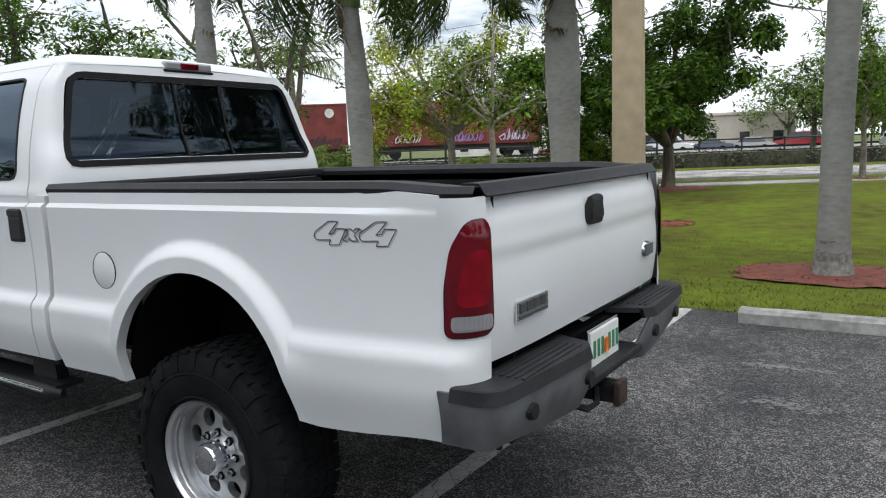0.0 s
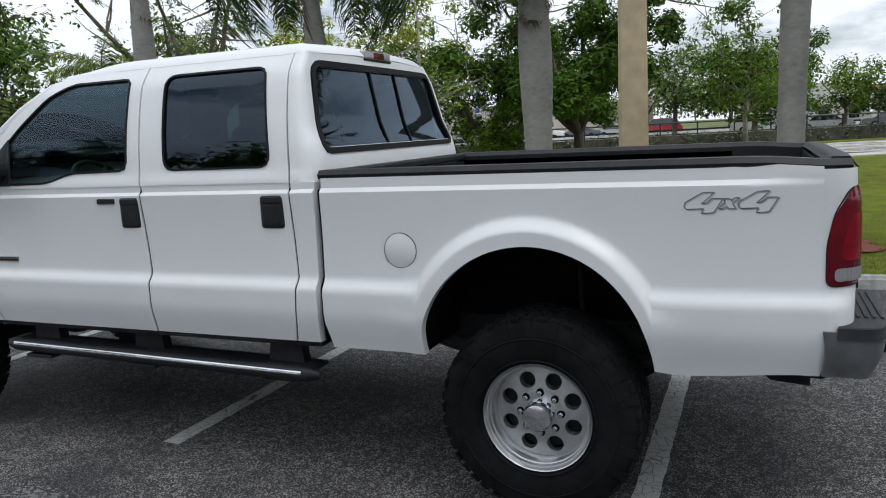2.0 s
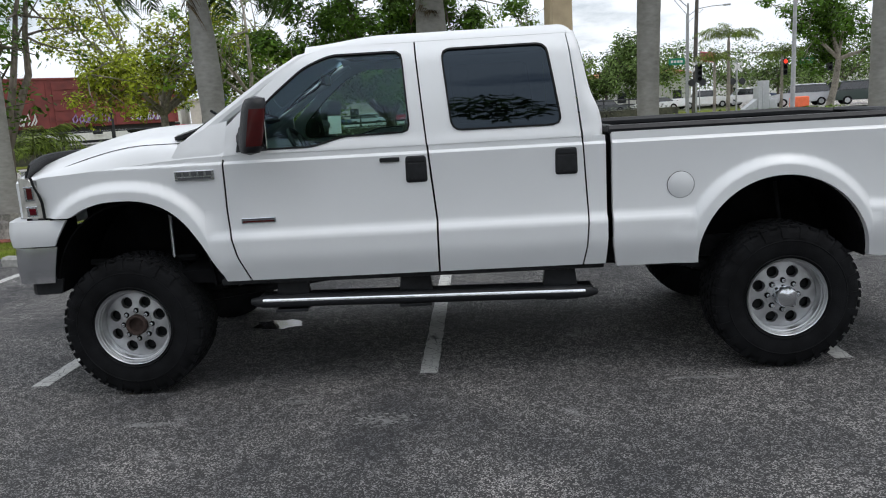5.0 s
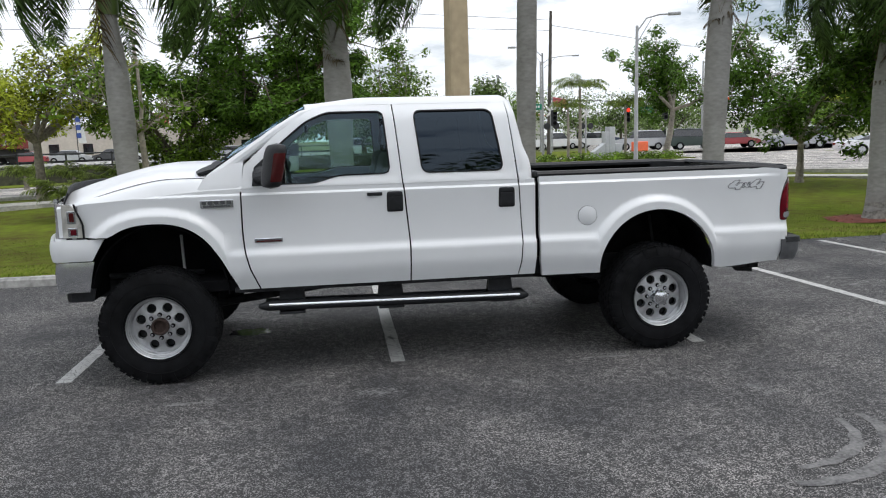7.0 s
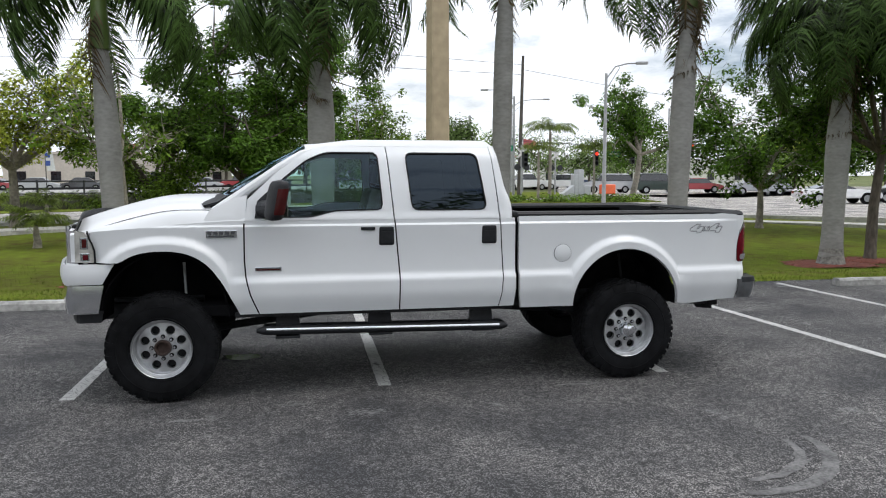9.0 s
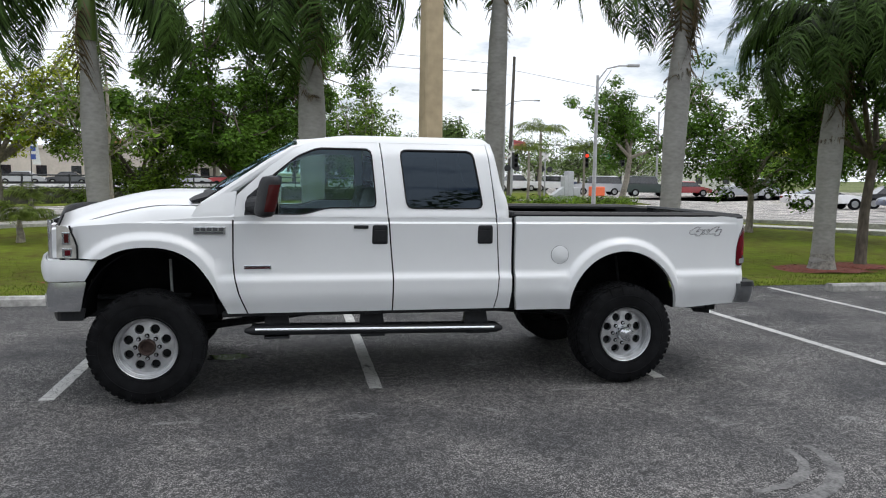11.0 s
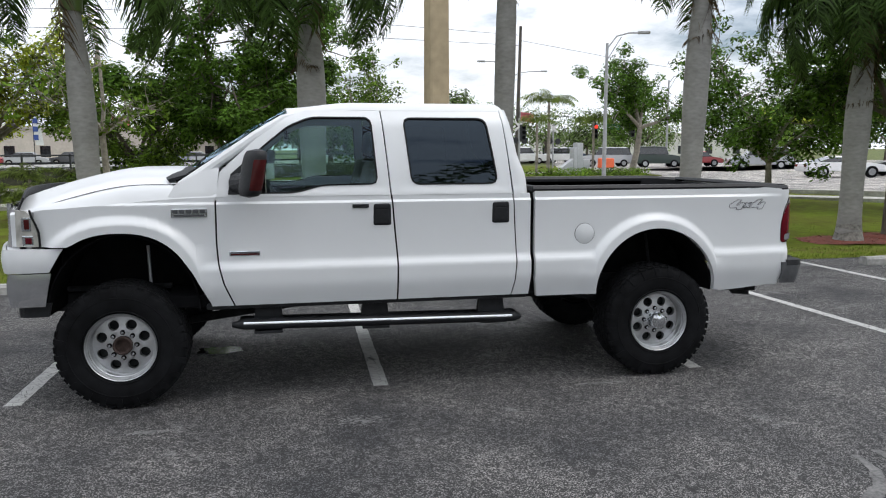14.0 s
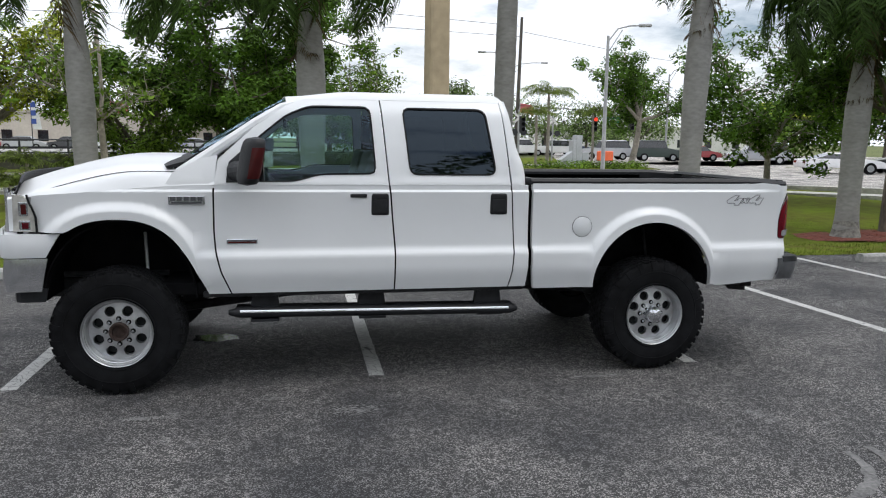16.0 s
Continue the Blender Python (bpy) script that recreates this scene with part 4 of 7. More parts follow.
def bumper_pt(z0, z1, grow, belly, reach=0.19, rake=0.10):
    """Across the nose and round both corners, back to the wheel arches."""
    def fn(u, v):
        e = v * 2 - 1
        a = abs(e)
        if a < 0.72:
            q = a / 0.72
            x, y, w = -2.865 + 0.165 * q ** 2.2, 0.90 * q, 0.0
        elif a < 0.82:
            q = (a - 0.72) / 0.1 * math.pi / 2
            x, y, w = -2.70 + 0.075 * (1 - math.cos(q)), 0.90 + 0.085 * math.sin(q), q / (math.pi / 2)
        else:
            q = (a - 0.82) / 0.18
            x, y, w = -2.625 + (reach + rake * u) * q, 0.985 - 0.01 * q, 1.0
        k = belly * math.sin(math.pi * (0.15 + 0.75 * u))
        return (x + grow - k * (1 - w), math.copysign(y * (1 - grow / 0.985) + k * w * 0.6 * min(1, y), e), z0 + (z1 - z0) * u)
    return fn


fbmp = part("front_bumper", surf(bumper_pt(0.966, 1.124, 0.0, 0.025, 0.212, 0.091), 8, 80, 0.02), WHITE, TR, "white upper and chrome lower front bumper", True)
part("chrome_lower", surf(bumper_pt(0.735, 0.958, 0.006, 0.012, 0.168, 0.045), 8, 80, 0.02), CHROME, fbmp, "chrome lower bumper", True)
part("bumper_valance", surf(bumper_pt(0.655, 0.748, 0.05, 0.0, 0.13, 0.02), 3, 60, 0.02), BLACKP, fbmp, "black valance under the bumper")
part("bumper_top", surf(lambda u, v: (-2.84 + 0.18 * abs(v * 2 - 1) ** 2.2 + 0.22 * u, (v * 2 - 1) * 0.96, 1.122), 3, 20, 0.01), WHITE, fbmp)

# back of the cab: rear wall, sliding window, brake lamp
def back(y, z, off=0.0):
    return (rear_x(y, z) + off, y, z)


def wrap_pt(a, z):
    """Round the back of the cab from one rear door to the other, a from -1 to 1."""
    w, q = up_y(z), abs(a)
    t = (z - 1.452) / 0.62
    if q < 0.78:
        y = (w - cr(z)) * q / 0.78
        p = (rear_x(y, z), y)
    elif q < 0.93:
        g = (q - 0.78) / 0.15 * math.pi / 2
        p = (rear_x(w - cr(z), z) - cr(z) * (1 - math.cos(g)), w - cr(z) + cr(z) * math.sin(g))
    else:
        x0, x1 = rear_x(w - cr(z), z) - cr(z), 0.812 - 0.062 * max(0, t)
        p = (x0 + (x1 - x0) * (q - 0.93) / 0.07, w)
    return (p[0], math.copysign(p[1], a), z)


WZ0, WZ1 = 1.578, 2.028
win_half = lambda z: up_y(z) - cr(z) - 0.006  # noqa: E731
cb_ = bmesh.new()
acols = sorted({round(x, 5) for x in [*np.linspace(-0.78, 0.78, 61), *np.linspace(0.78, 0.93, 11), *np.linspace(-0.93, -0.78, 11), -1, -0.965, 0.965, 1]})
zrows = list(np.linspace(1.40, 2.075, 37))
gv = [[cb_.verts.new(wrap_pt(a, z)) for a in acols] for z in zrows]
for i in range(36):
    for j in range(len(acols) - 1):
        zm, am = (zrows[i] + zrows[i + 1]) / 2, (acols[j] + acols[j + 1]) / 2
        if WZ0 + 0.022 < zm < WZ1 - 0.022 and abs(wrap_pt(am, zm)[1]) < win_half(zm) - 0.022 and abs(am) < 0.78:
            continue
        cb_.faces.new((gv[i][j], gv[i][j + 1], gv[i + 1][j + 1], gv[i + 1][j]))
bmesh.ops.delete(cb_, geom=[v for v in cb_.verts if not v.link_faces], context="VERTS")
bmesh.ops.recalc_face_normals(cb_, faces=cb_.faces)
bmesh.ops.solidify(cb_, geom=cb_.faces[:], thickness=0.01)
part("cab_back", cb_, WHITE, TR, "", True)
# near black, not body white: the shade between cab and bed put into its colour
part("cab_back_lower", surf(lambda u, v: (0.94, (v * 2 - 1) * 0.90, 0.72 + 0.69 * u), 3, 6, 0.015), GAP, TR)
bi = resample(rounded([(-win_half(WZ0), WZ0), (-win_half(WZ1), WZ1), (win_half(WZ1), WZ1), (win_half(WZ0), WZ0)], 0.075, 6), 96)
rw = part("rear_window", surf(lambda u, v: back((v * 2 - 1) * (win_half(WZ0 + 0.45 * u) - 0.004), WZ0 + 0.004 + 0.442 * u, -0.014), 12, 20, 0.0, True), REARGLASS, TR, "dark tinted sliding rear window", True)
part("window_surround", ring_panel(shrink(bi, -0.004), shrink(bi, 0.026), lambda y, z: back(y, z, 0.007), 0.018), SEAL, rw, "black rubber window surround")
for e in (-0.12, 0.19):
    part("window_divider", surf(lambda u, v: back(e + 0.012 * (v - 0.5), 1.60 + 0.41 * u, -0.004), 6, 1, 0.008), SEAL, rw)
bl = bmesh.new()
box(bl, 0.785, 0.832, -0.155, 0.155, 2.068, 2.118, 0.012)
bk = part("brake_lamp", bl, CLEARLENS, TR, "high brake lamp with red centre and grey ends")
part("red_centre", boxbm(0.826, 0.837, -0.06, 0.06, 2.077, 2.109, 0.004), REDLENS, bk)
part("lamp_gasket", boxbm(0.77, 0.83, -0.165, 0.165, 2.06, 2.072, 0.004), SEAL, bk)

# cargo bed
bed = part("bed_floor", boxbm(0.975, 3.08, -0.44, 0.44, 0.92, 0.96, 0.005), LINER, TR, "black bed liner")
part("bed_front_wall", boxbm(0.975, 1.01, -0.88, 0.88, 0.96, 1.45, 0.01), LINER, TR, "black liner wall")
for s in (-1, 1):
    for x0, x1, z0 in ((1.0, 1.41, 0.95), (1.41, 2.49, 1.2), (2.49, 3.09, 0.95)):
        part("bed_inner_wall", boxbm(x0, x1, s * 0.845 - 0.02, s * 0.845 + 0.02, z0, 1.455), LINER, TR, "black liner wall")
        if z0 < 1:
            part("bed_floor_side", boxbm(x0, x1, min(s * 0.44, s * 0.86), max(s * 0.44, s * 0.86), 0.92, 0.96), LINER, TR)
        else:
            part("wheel_hump", boxbm(x0, x1, min(s * 0.42, s * 0.83), max(s * 0.42, s * 0.83), 1.19, 1.215), LINER, TR)

    def cap_pt(u, v, s=s):
        x = 0.962 + 2.185 * u
        prof = [(0.945, 1.462), (0.952, 1.482), (0.935, 1.503), (0.85, 1.503), (0.825, 1.48), (0.825, 1.42)]
        k = min(4.999, v * 5)
        a, b = prof[int(k)], prof[int(k) + 1]
        t = k - int(k)
        dz = -0.02 * sst(2.8, 3.12, x)
        return (x, s * (a[0] + (b[0] - a[0]) * t - 0.026 * sst(2.72, 3.05, x) - 0.085 * (1 - math.sqrt(max(0, 1 - (max(0, x - 3.065) / 0.1) ** 2)))), a[1] + (b[1] - a[1]) * t + dz)
    part("bed_rail_cap", surf(cap_pt, 24, 10, 0.004), BLACKP, TR, "black plastic bed rail cap", True)
part("bed_front_cap", boxbm(0.962, 1.02, -0.93, 0.93, 1.455, 1.502, 0.012), BLACKP, TR, "black plastic bed rail cap")


def gate_pt(u, v):
    e = v * 2 - 1
    z = 0.925 + 0.525 * u
    return (3.165 + 0.022 * math.sin(math.pi * min(1, u * 1.3)) - 0.05 * sst(0.78, 1.0, u) * 0.5 + 0.012 * sst(0.60, 0.70, u) - 0.02 * abs(e) ** 6, e * 0.838, z)


tg = part("tailgate", surf(gate_pt, 28, 24, 0.03), WHITE, TR, "white tailgate with slight dents", True)
part("gate_cap", surf(lambda u, v: (3.182 - 0.012 * abs(v * 2 - 1) ** 6 - 0.115 * u, (v * 2 - 1) * 0.842, 1.453 + 0.038 * sst(0, 0.28, u) - 0.02 * sst(0.75, 1, u)), 12, 20, 0.006), BLACKP, tg, "black plastic tailgate cap", True)
part("gate_inner", boxbm(3.06, 3.08, -0.84, 0.84, 0.95, 1.45, 0.008), LINER, tg)
gh_loop = resample(rounded([(-0.085, 1.285), (-0.085, 1.35), (-0.05, 1.402), (0.05, 1.402), (0.085, 1.35), (0.085, 1.285)], 0.03, 5), 40)
gh = part("gate_handle", fill_panel(gh_loop, lambda y, z: (3.186 + 0.014 * sst(0.09, 0.06, abs(y)) * sst(1.41, 1.39, z) * sst(1.275, 1.3, z), y - 0.02, z), 0.02, 4), BLACKP, tg, "black rounded tailgate handle", True)
part("handle_paddle", fill_panel(shrink(gh_loop, 0.025), lambda y, z: (3.203, y - 0.02, z), 0.006, 2), GREYP, gh)
gb = part("gate_badge", boxbm(3.178, 3.192, -0.70, -0.47, 1.035, 1.10, 0.004), CHROME, tg, "chrome and black model badge")
for k in range(4):
    part("badge_bar", boxbm(3.19, 3.195, -0.685 + k * 0.052, -0.648 + k * 0.052, 1.058, 1.092), INKM, gb)
part("badge_strip", boxbm(3.19, 3.194, -0.69, -0.48, 1.041, 1.05), INKM, gb)
ob_ = bmesh.new()
revolve(ob_, [(0.0, 3.198), (0.04, 3.196), (0.05, 3.18)], 28)
bmesh.ops.transform(ob_, matrix=Matrix.Rotation(radians(-90), 4, "Z") @ Matrix.Scale(1, 4), verts=ob_.verts)
for v in ob_.verts:
    v.co = Vector((v.co.x, v.co.y * 1.35 + 0.62, v.co.z * 0.8 + 1.10))
og = part("oval_emblem", ob_, CHROME, tg, "chrome oval emblem with dark centre", True)
ob2 = bmesh.new()
box(ob2, 3.196, 3.203, 0.567, 0.673, 1.074, 1.126, 0.002)
part("emblem_centre", ob2, CARPAINT["blue"], og)

for s in (-1, 1):
    # rounded body corner with the wrap-round tail lamp let into it
    def corner(a, z, off=0.0, s=s):
        ys = side_y(3.05, z)
        if a < 0.12:
            return (3.05 + 0.015 * a / 0.12, s * (ys + off), z)
        g = (a - 0.12) / 0.88 * math.pi / 2
        rx, ry = 0.098 + 0.008 * math.sin(math.pi * (z - 0.7) / 0.8), ys - 0.843
        return (3.065 + (rx + off) * math.sin(g), s * (ys - ry + (ry + off) * math.cos(g)), z)
    part("tail_corner", surf(lambda u, v: corner(v, 0.865 + (1.452 - 0.865) * u), 30, 16), WHITE, TR, "", True)
    part("lower_corner", surf(lambda u, v: (3.05 + 0.045 * v * min(1, 0.1 + 1.1 * u), s * (side_y(3.05, 0.685 + 0.185 * u) - 0.008 * v * v), 0.685 + 0.185 * u), 10, 4), WHITE, TR, "", True)

    def lens(p, z, off=0.0):
        edge = sst(0.02, 0.07, p) * sst(1.02, 1.06, z) * sst(1.405, 1.34, z)
        return corner(p / 0.2, z, 0.002 + 0.012 * edge + off)
    lp = rounded([(0.022, 1.024), (0.198, 1.03), (0.198, 1.388), (0.11, 1.384), (0.05, 1.30), (0.022, 1.17)], 0.034, 6)
    tl = part("tail_lamp", fill_panel(resample(lp, 80), lens, 0.0, 8), REDLENS, TR, "dark red tail lamp with clear reversing lens", True)
    part("lamp_seal", ring_panel(shrink(resample(lp, 80), -0.0015), shrink(resample(lp, 80), 0.002), lambda p, z: corner(p / 0.2, z, 0.004), 0.004), SEAL, tl)
    # brighter red patch laid over the lens: its glowing middle, put in as colour
    part("bulb_lens", fill_panel(resample(rounded([(0.06, 1.12), (0.185, 1.125), (0.185, 1.30), (0.10, 1.29)], 0.045, 5), 40), lambda p, z: lens(p, z, 0.0015), 0.0, 4), REDBRIGHT, tl, "brighter red glow painted on the middle of the lens", True)
    rl = part("reversing_lens", fill_panel(resample(rounded([(0.05, 1.045), (0.188, 1.05), (0.188, 1.098), (0.05, 1.094)], 0.016, 4), 40), lambda p, z: lens(p, z, 0.003), 0.0, 3), CLEARLENS, tl, "clear ribbed reversing lens", True)
    for k in range(9):
        rbm = bmesh.new()
        tube(rbm, [lens(0.065 + 0.0135 * k, 1.05, 0.003), lens(0.065 + 0.0135 * k, 1.094, 0.003)], 0.0022, 5)
        part("lens_rib", rbm, CLEARLENS, rl)

# rear step bumper


def rb_plan(a):
    """Half plan of the bumper face, a from 0 (middle) to 1 (end of the side wrap)."""
    if a < 0.74:
        q = a / 0.74
        return (3.31 - 0.045 * q * q - 0.05 * sst(0.42, 0.30, q), 0.88 * q)
    if a < 0.86:
        g = (a - 0.74) / 0.12 * math.pi / 2
        return (3.175 + 0.09 * math.cos(g), 0.88 + 0.105 * math.sin(g))
    q = (a - 0.86) / 0.14
    return (3.175 - 0.118 * q, 0.985 + 0.004 * q)


def rb_face(u, v):
    e = v * 2 - 1
    a = abs(e)
    x, y = rb_plan(a)
    lo = 0.655 + 0.04 * sst(0.3, 0.9, a)
    hi = 0.868 - 0.135 * sst(0.31, 0.22, a)
    tuck = 0.045 * (1 - u) ** 2 * (1 - sst(0.74, 0.9, a))
    return (x - tuck + 0.008 * math.sin(math.pi * u), math.copysign(y - 0.02 * (1 - u) ** 2 * sst(0.74, 0.9, a), e), lo + (hi - lo) * u)


rb = part("rear_bumper", surf(rb_face, 8, 120, 0.012), WORNCHROME, TR, "worn grey rear step bumper with black step pads", True)
for s in (-1, 1):
    def pad_pt(u, v, s=s):
        x, y = rb_plan(0.255 + 0.705 * v)
        y0 = min(y, 0.93)
        xi, yi = 3.125, y0 - 0.05 * sst(0.7, 1, v)
        return (xi + (x + 0.012 - xi) * u, s * (yi + (y + 0.008 - yi) * u - 0.05 * (1 - v) * (1 - u)), 0.872 + 0.014 * sst(1.0, 0.9, u) - 0.03 * sst(0.93, 1.0, u))
    pd = part("step_pad", surf(pad_pt, 14, 40, 0.022), GREYP, rb, "dark ribbed plastic step pad", True)
    for k in range(5):
        part("pad_rib", boxbm(3.155 + k * 0.026, 3.167 + k * 0.026, min(s * 0.36, s * 0.82), max(s * 0.36, s * 0.82), 0.880, 0.891, 0.002), GREYP, pd)
part("bumper_bracket", boxbm(3.08, 3.14, -0.8, 0.8, 0.74, 0.855, 0.01), GAP, rb)
for y in (-0.78, -0.38, 0.38, 0.78):
    sb = bmesh.new()
    tube(sb, [(3.27, y, 0.775), (3.323 - 0.045 * (abs(y) / 0.88) ** 2, y, 0.775)], [0.03, 0.026], 14)
    part("parking_sensor", sb, BLACKP, rb, "black round parking sensor")
part("bumper_middle", boxbm(3.12, 3.275, -0.30, 0.30, 0.70, 0.735, 0.01), GREYP, rb)
pl = part("license_plate", boxbm(3.212, 3.22, -0.15, 0.15, 0.725, 0.872, 0.003), PLATEM, TR, "white plate with green bars and orange mark")
for k in range(3):
    part("plate_bar", boxbm(3.22, 3.222, -0.13 + k * 0.042, -0.105 + k * 0.042, 0.765, 0.835), GREENM, pl)
    part("plate_bar", boxbm(3.22, 3.222, 0.03 + k * 0.042, 0.055 + k * 0.042, 0.765, 0.835), GREENM, pl)
part("plate_mark", boxbm(3.22, 3.223, -0.015, 0.02, 0.765, 0.825, 0.008), ORANGEM, pl)
part("plate_frame", boxbm(3.204, 3.212, -0.163, 0.163, 0.715, 0.882, 0.003), CHROME, pl)
hi = part("tow_hitch", boxbm(3.05, 3.285, -0.04, 0.04, 0.565, 0.645, 0.008), STEEL, TR, "rusty black tow hitch receiver")
part("hitch_bar", boxbm(3.0, 3.1, -0.59, 0.59, 0.56, 0.64, 0.01), STEEL, hi)
for s in (-1, 1):
    part("hitch_bracket", fill_panel([(2.78, 0.665), (2.89, 0.54), (3.045, 0.525), (3.045, 0.665)], lambda x, z: (x, s * 0.58, z), 0.02, 1), STEEL, hi)
part("hitch_collar", boxbm(3.265, 3.295, -0.05, 0.05, 0.555, 0.655, 0.008), RUST, hi)
cb = bmesh.new()
tube(cb, [(3.2, -0.06, 0.63), (3.23, -0.13, 0.59), (3.21, -0.17, 0.575), (3.18, -0.22, 0.60)], 0.014, 6)
part("trailer_plug", cb, STEEL, hi)

# underbody: frame rails, axles, springs, shocks, exhaust
for s in (-1, 1):
    part("frame_rail", boxbm(-2.6, 3.1, s * 0.43 - 0.05, s * 0.43 + 0.05, 0.60, 0.74, 0.01), STEEL, TR, "black steel frame rail")
    lf = bmesh.new()
    tube(lf, [(1.25, s * 0.55, 0.66), (1.6, s * 0.55, 0.56), (1.98, s * 0.55, 0.52), (2.4, s * 0.55, 0.58), (2.75, s * 0.55, 0.68)], 0.035, 6)
    part("leaf_spring", lf, STEEL, TR)
    ra = bmesh.new()
    tube(ra, [(-1.98, s * 0.52, 0.46), (-0.75, s * 0.45, 0.60)], 0.035, 8)
    part("radius_arm", ra, STEEL, TR, "black suspension link")
    for x, c in ((-1.82, WHITE), (2.12, WHITE)):
        sh = bmesh.new()
        tube(sh, [(x, s * 0.66, 0.5), (x - 0.02, s * 0.60, 0.78)], 0.034, 10)
        so = part("shock_absorber", sh, c, TR, "pale shock absorber")
        rd_ = bmesh.new()
        tube(rd_, [(x - 0.02, s * 0.60, 0.78), (x - 0.04, s * 0.54, 1.08)], 0.012, 8)
        part("shock_rod", rd_, ALLOY if x < 0 else STEEL, so)
    br = bmesh.new()
    for x in (-2.3, -2.2, -2.1):
        tube(br, [(x, s * 0.56, 0.60), (x + 0.08, s * 0.56, 0.78)], 0.016, 6)
    tube(br, [(-2.42, s * 0.56, 0.60), (-1.7, s * 0.56, 0.60)], 0.022, 6)
    tube(br, [(-2.42, s * 0.56, 0.78), (-1.7, s * 0.56, 0.78)], 0.022, 6)
    part("lift_bracket", br, STEEL, TR, "drilled steel lift bracket")
for x in (-1.98, 1.98):
    ax = bmesh.new()
    tube(ax, [(x, -0.8, 0.43), (x, 0.8, 0.43)], 0.055, 12)
    a_ = part("axle", ax, STEEL, TR, "dark steel axle")
    df = bmesh.new()
    bmesh.ops.create_uvsphere(df, u_segments=16, v_segments=10, radius=0.17)
    bmesh.ops.translate(df, verts=df.verts, vec=(x, 0.18 if x < 0 else 0, 0.44))
    part("differential", df, STEEL, a_, "", True)
ds = bmesh.new()
tube(ds, [(-0.6, 0.05, 0.66), (1.9, 0.0, 0.46)], 0.045, 10)
part("drive_shaft", ds, STEEL, TR)
part("gearbox", boxbm(-1.3, -0.35, -0.22, 0.26, 0.56, 0.72, 0.04), STEEL, TR)
part("fuel_tank", boxbm(0.3, 1.3, -0.40, -0.1, 0.60, 0.90, 0.05), GAP, TR)
ex = bmesh.new()
tube(ex, [(-1.0, 0.35, 0.62), (0.5, 0.4, 0.62), (1.6, 0.6, 0.68), (2.4, 0.62, 0.78), (2.75, 0.85, 0.62)], 0.045, 10)
part("exhaust_pipe", ex, STEEL, TR)
part("hanging_flap", boxbm(2.72, 2.92, -0.72, -0.35, 0.60, 0.66, 0.02), STEEL, TR)

# wheel wells
for s in (-1, 1):
    part("fender_liner", boxbm(-2.6, -2.455, min(s * 0.6, s * 0.925), max(s * 0.6, s * 0.925), 0.74, 1.14, 0.01), WELL, TR, "black inner fender liner")
    for cx, a, b in ((-1.96, 0.50, 0.545), (1.95, 0.52, 0.525)):
        def well(u, v, s=s, cx=cx, a=a, b=b):
            t = math.pi * u
            return (cx - a * math.cos(t), s * (0.925 - 0.5 * v), 0.655 + b * math.sin(t) * 1.0)
        w = part("wheel_well", surf(well, 28, 4, 0.01), WELL, TR, "black wheel well liner", True)
        if cx > 0:
            part("well_wall", surf(lambda u, v: (cx - a + 2 * a * v, s * 0.45, 0.70 + 0.48 * u), 2, 2, 0.01), WELL, w)
part("engine_block", boxbm(-2.5, -1.45, -0.42, 0.42, 0.72, 1.40, 0.05), WELL, TR, "dark engine bay")

# running boards
for s in (-1, 1):
    tb_ = bmesh.new()
    tube(tb_, [(-1.25, s * 0.93, 0.545), (-1.18, s * 0.94, 0.545), (0.82, s * 0.94, 0.515), (0.875, s * 0.92, 0.51)], [0.02, 0.038, 0.038, 0.02], 14)
    rbd = part("running_board", tb_, BLACKP, TR, "black running board with bright metal strip", True)
    part("bright_strip", surf(lambda u, v: (-1.17 + 1.97 * u, s * (0.972 + 0.006 * math.sin(math.pi * v)), 0.555 - 0.03 * u - 0.018 + 0.03 * v), 8, 4, 0.006), CHROME, rbd, "bright metal strip", True)
    part("step_plate", surf(lambda u, v: (-1.2 + 2.05 * u, s * (0.80 + 0.14 * v), 0.578 - 0.03 * u), 6, 3, 0.02), GREYP, rbd)
    for x in (-1.0, -0.23, 0.66):
        bm = bmesh.new()
        bm2 = [(x - 0.085, 0.70), (x + 0.085, 0.70), (x + 0.11, 0.50), (x - 0.11, 0.50)]
        vs = [bm.verts.new((p, s * q, z)) for q in (0.82, 0.88) for p, z in bm2]
        for f in ((0, 1, 2, 3), (7, 6, 5, 4), (0, 4, 5, 1), (1, 5, 6, 2), (2, 6, 7, 3), (3, 7, 4, 0)):
            bm.faces.new([vs[k] for k in f])
        part("board_bracket", bm, BLACKP, rbd)
        part("bracket_foot", boxbm(x - 0.1, x + 0.1, s * 0.9 - 0.06, s * 0.9 + 0.06, 0.475, 0.495, 0.005), BLACKP, rbd)


# wheels: axle along y, outer face towards -y
TYR, TYW = 0.437, 0.315


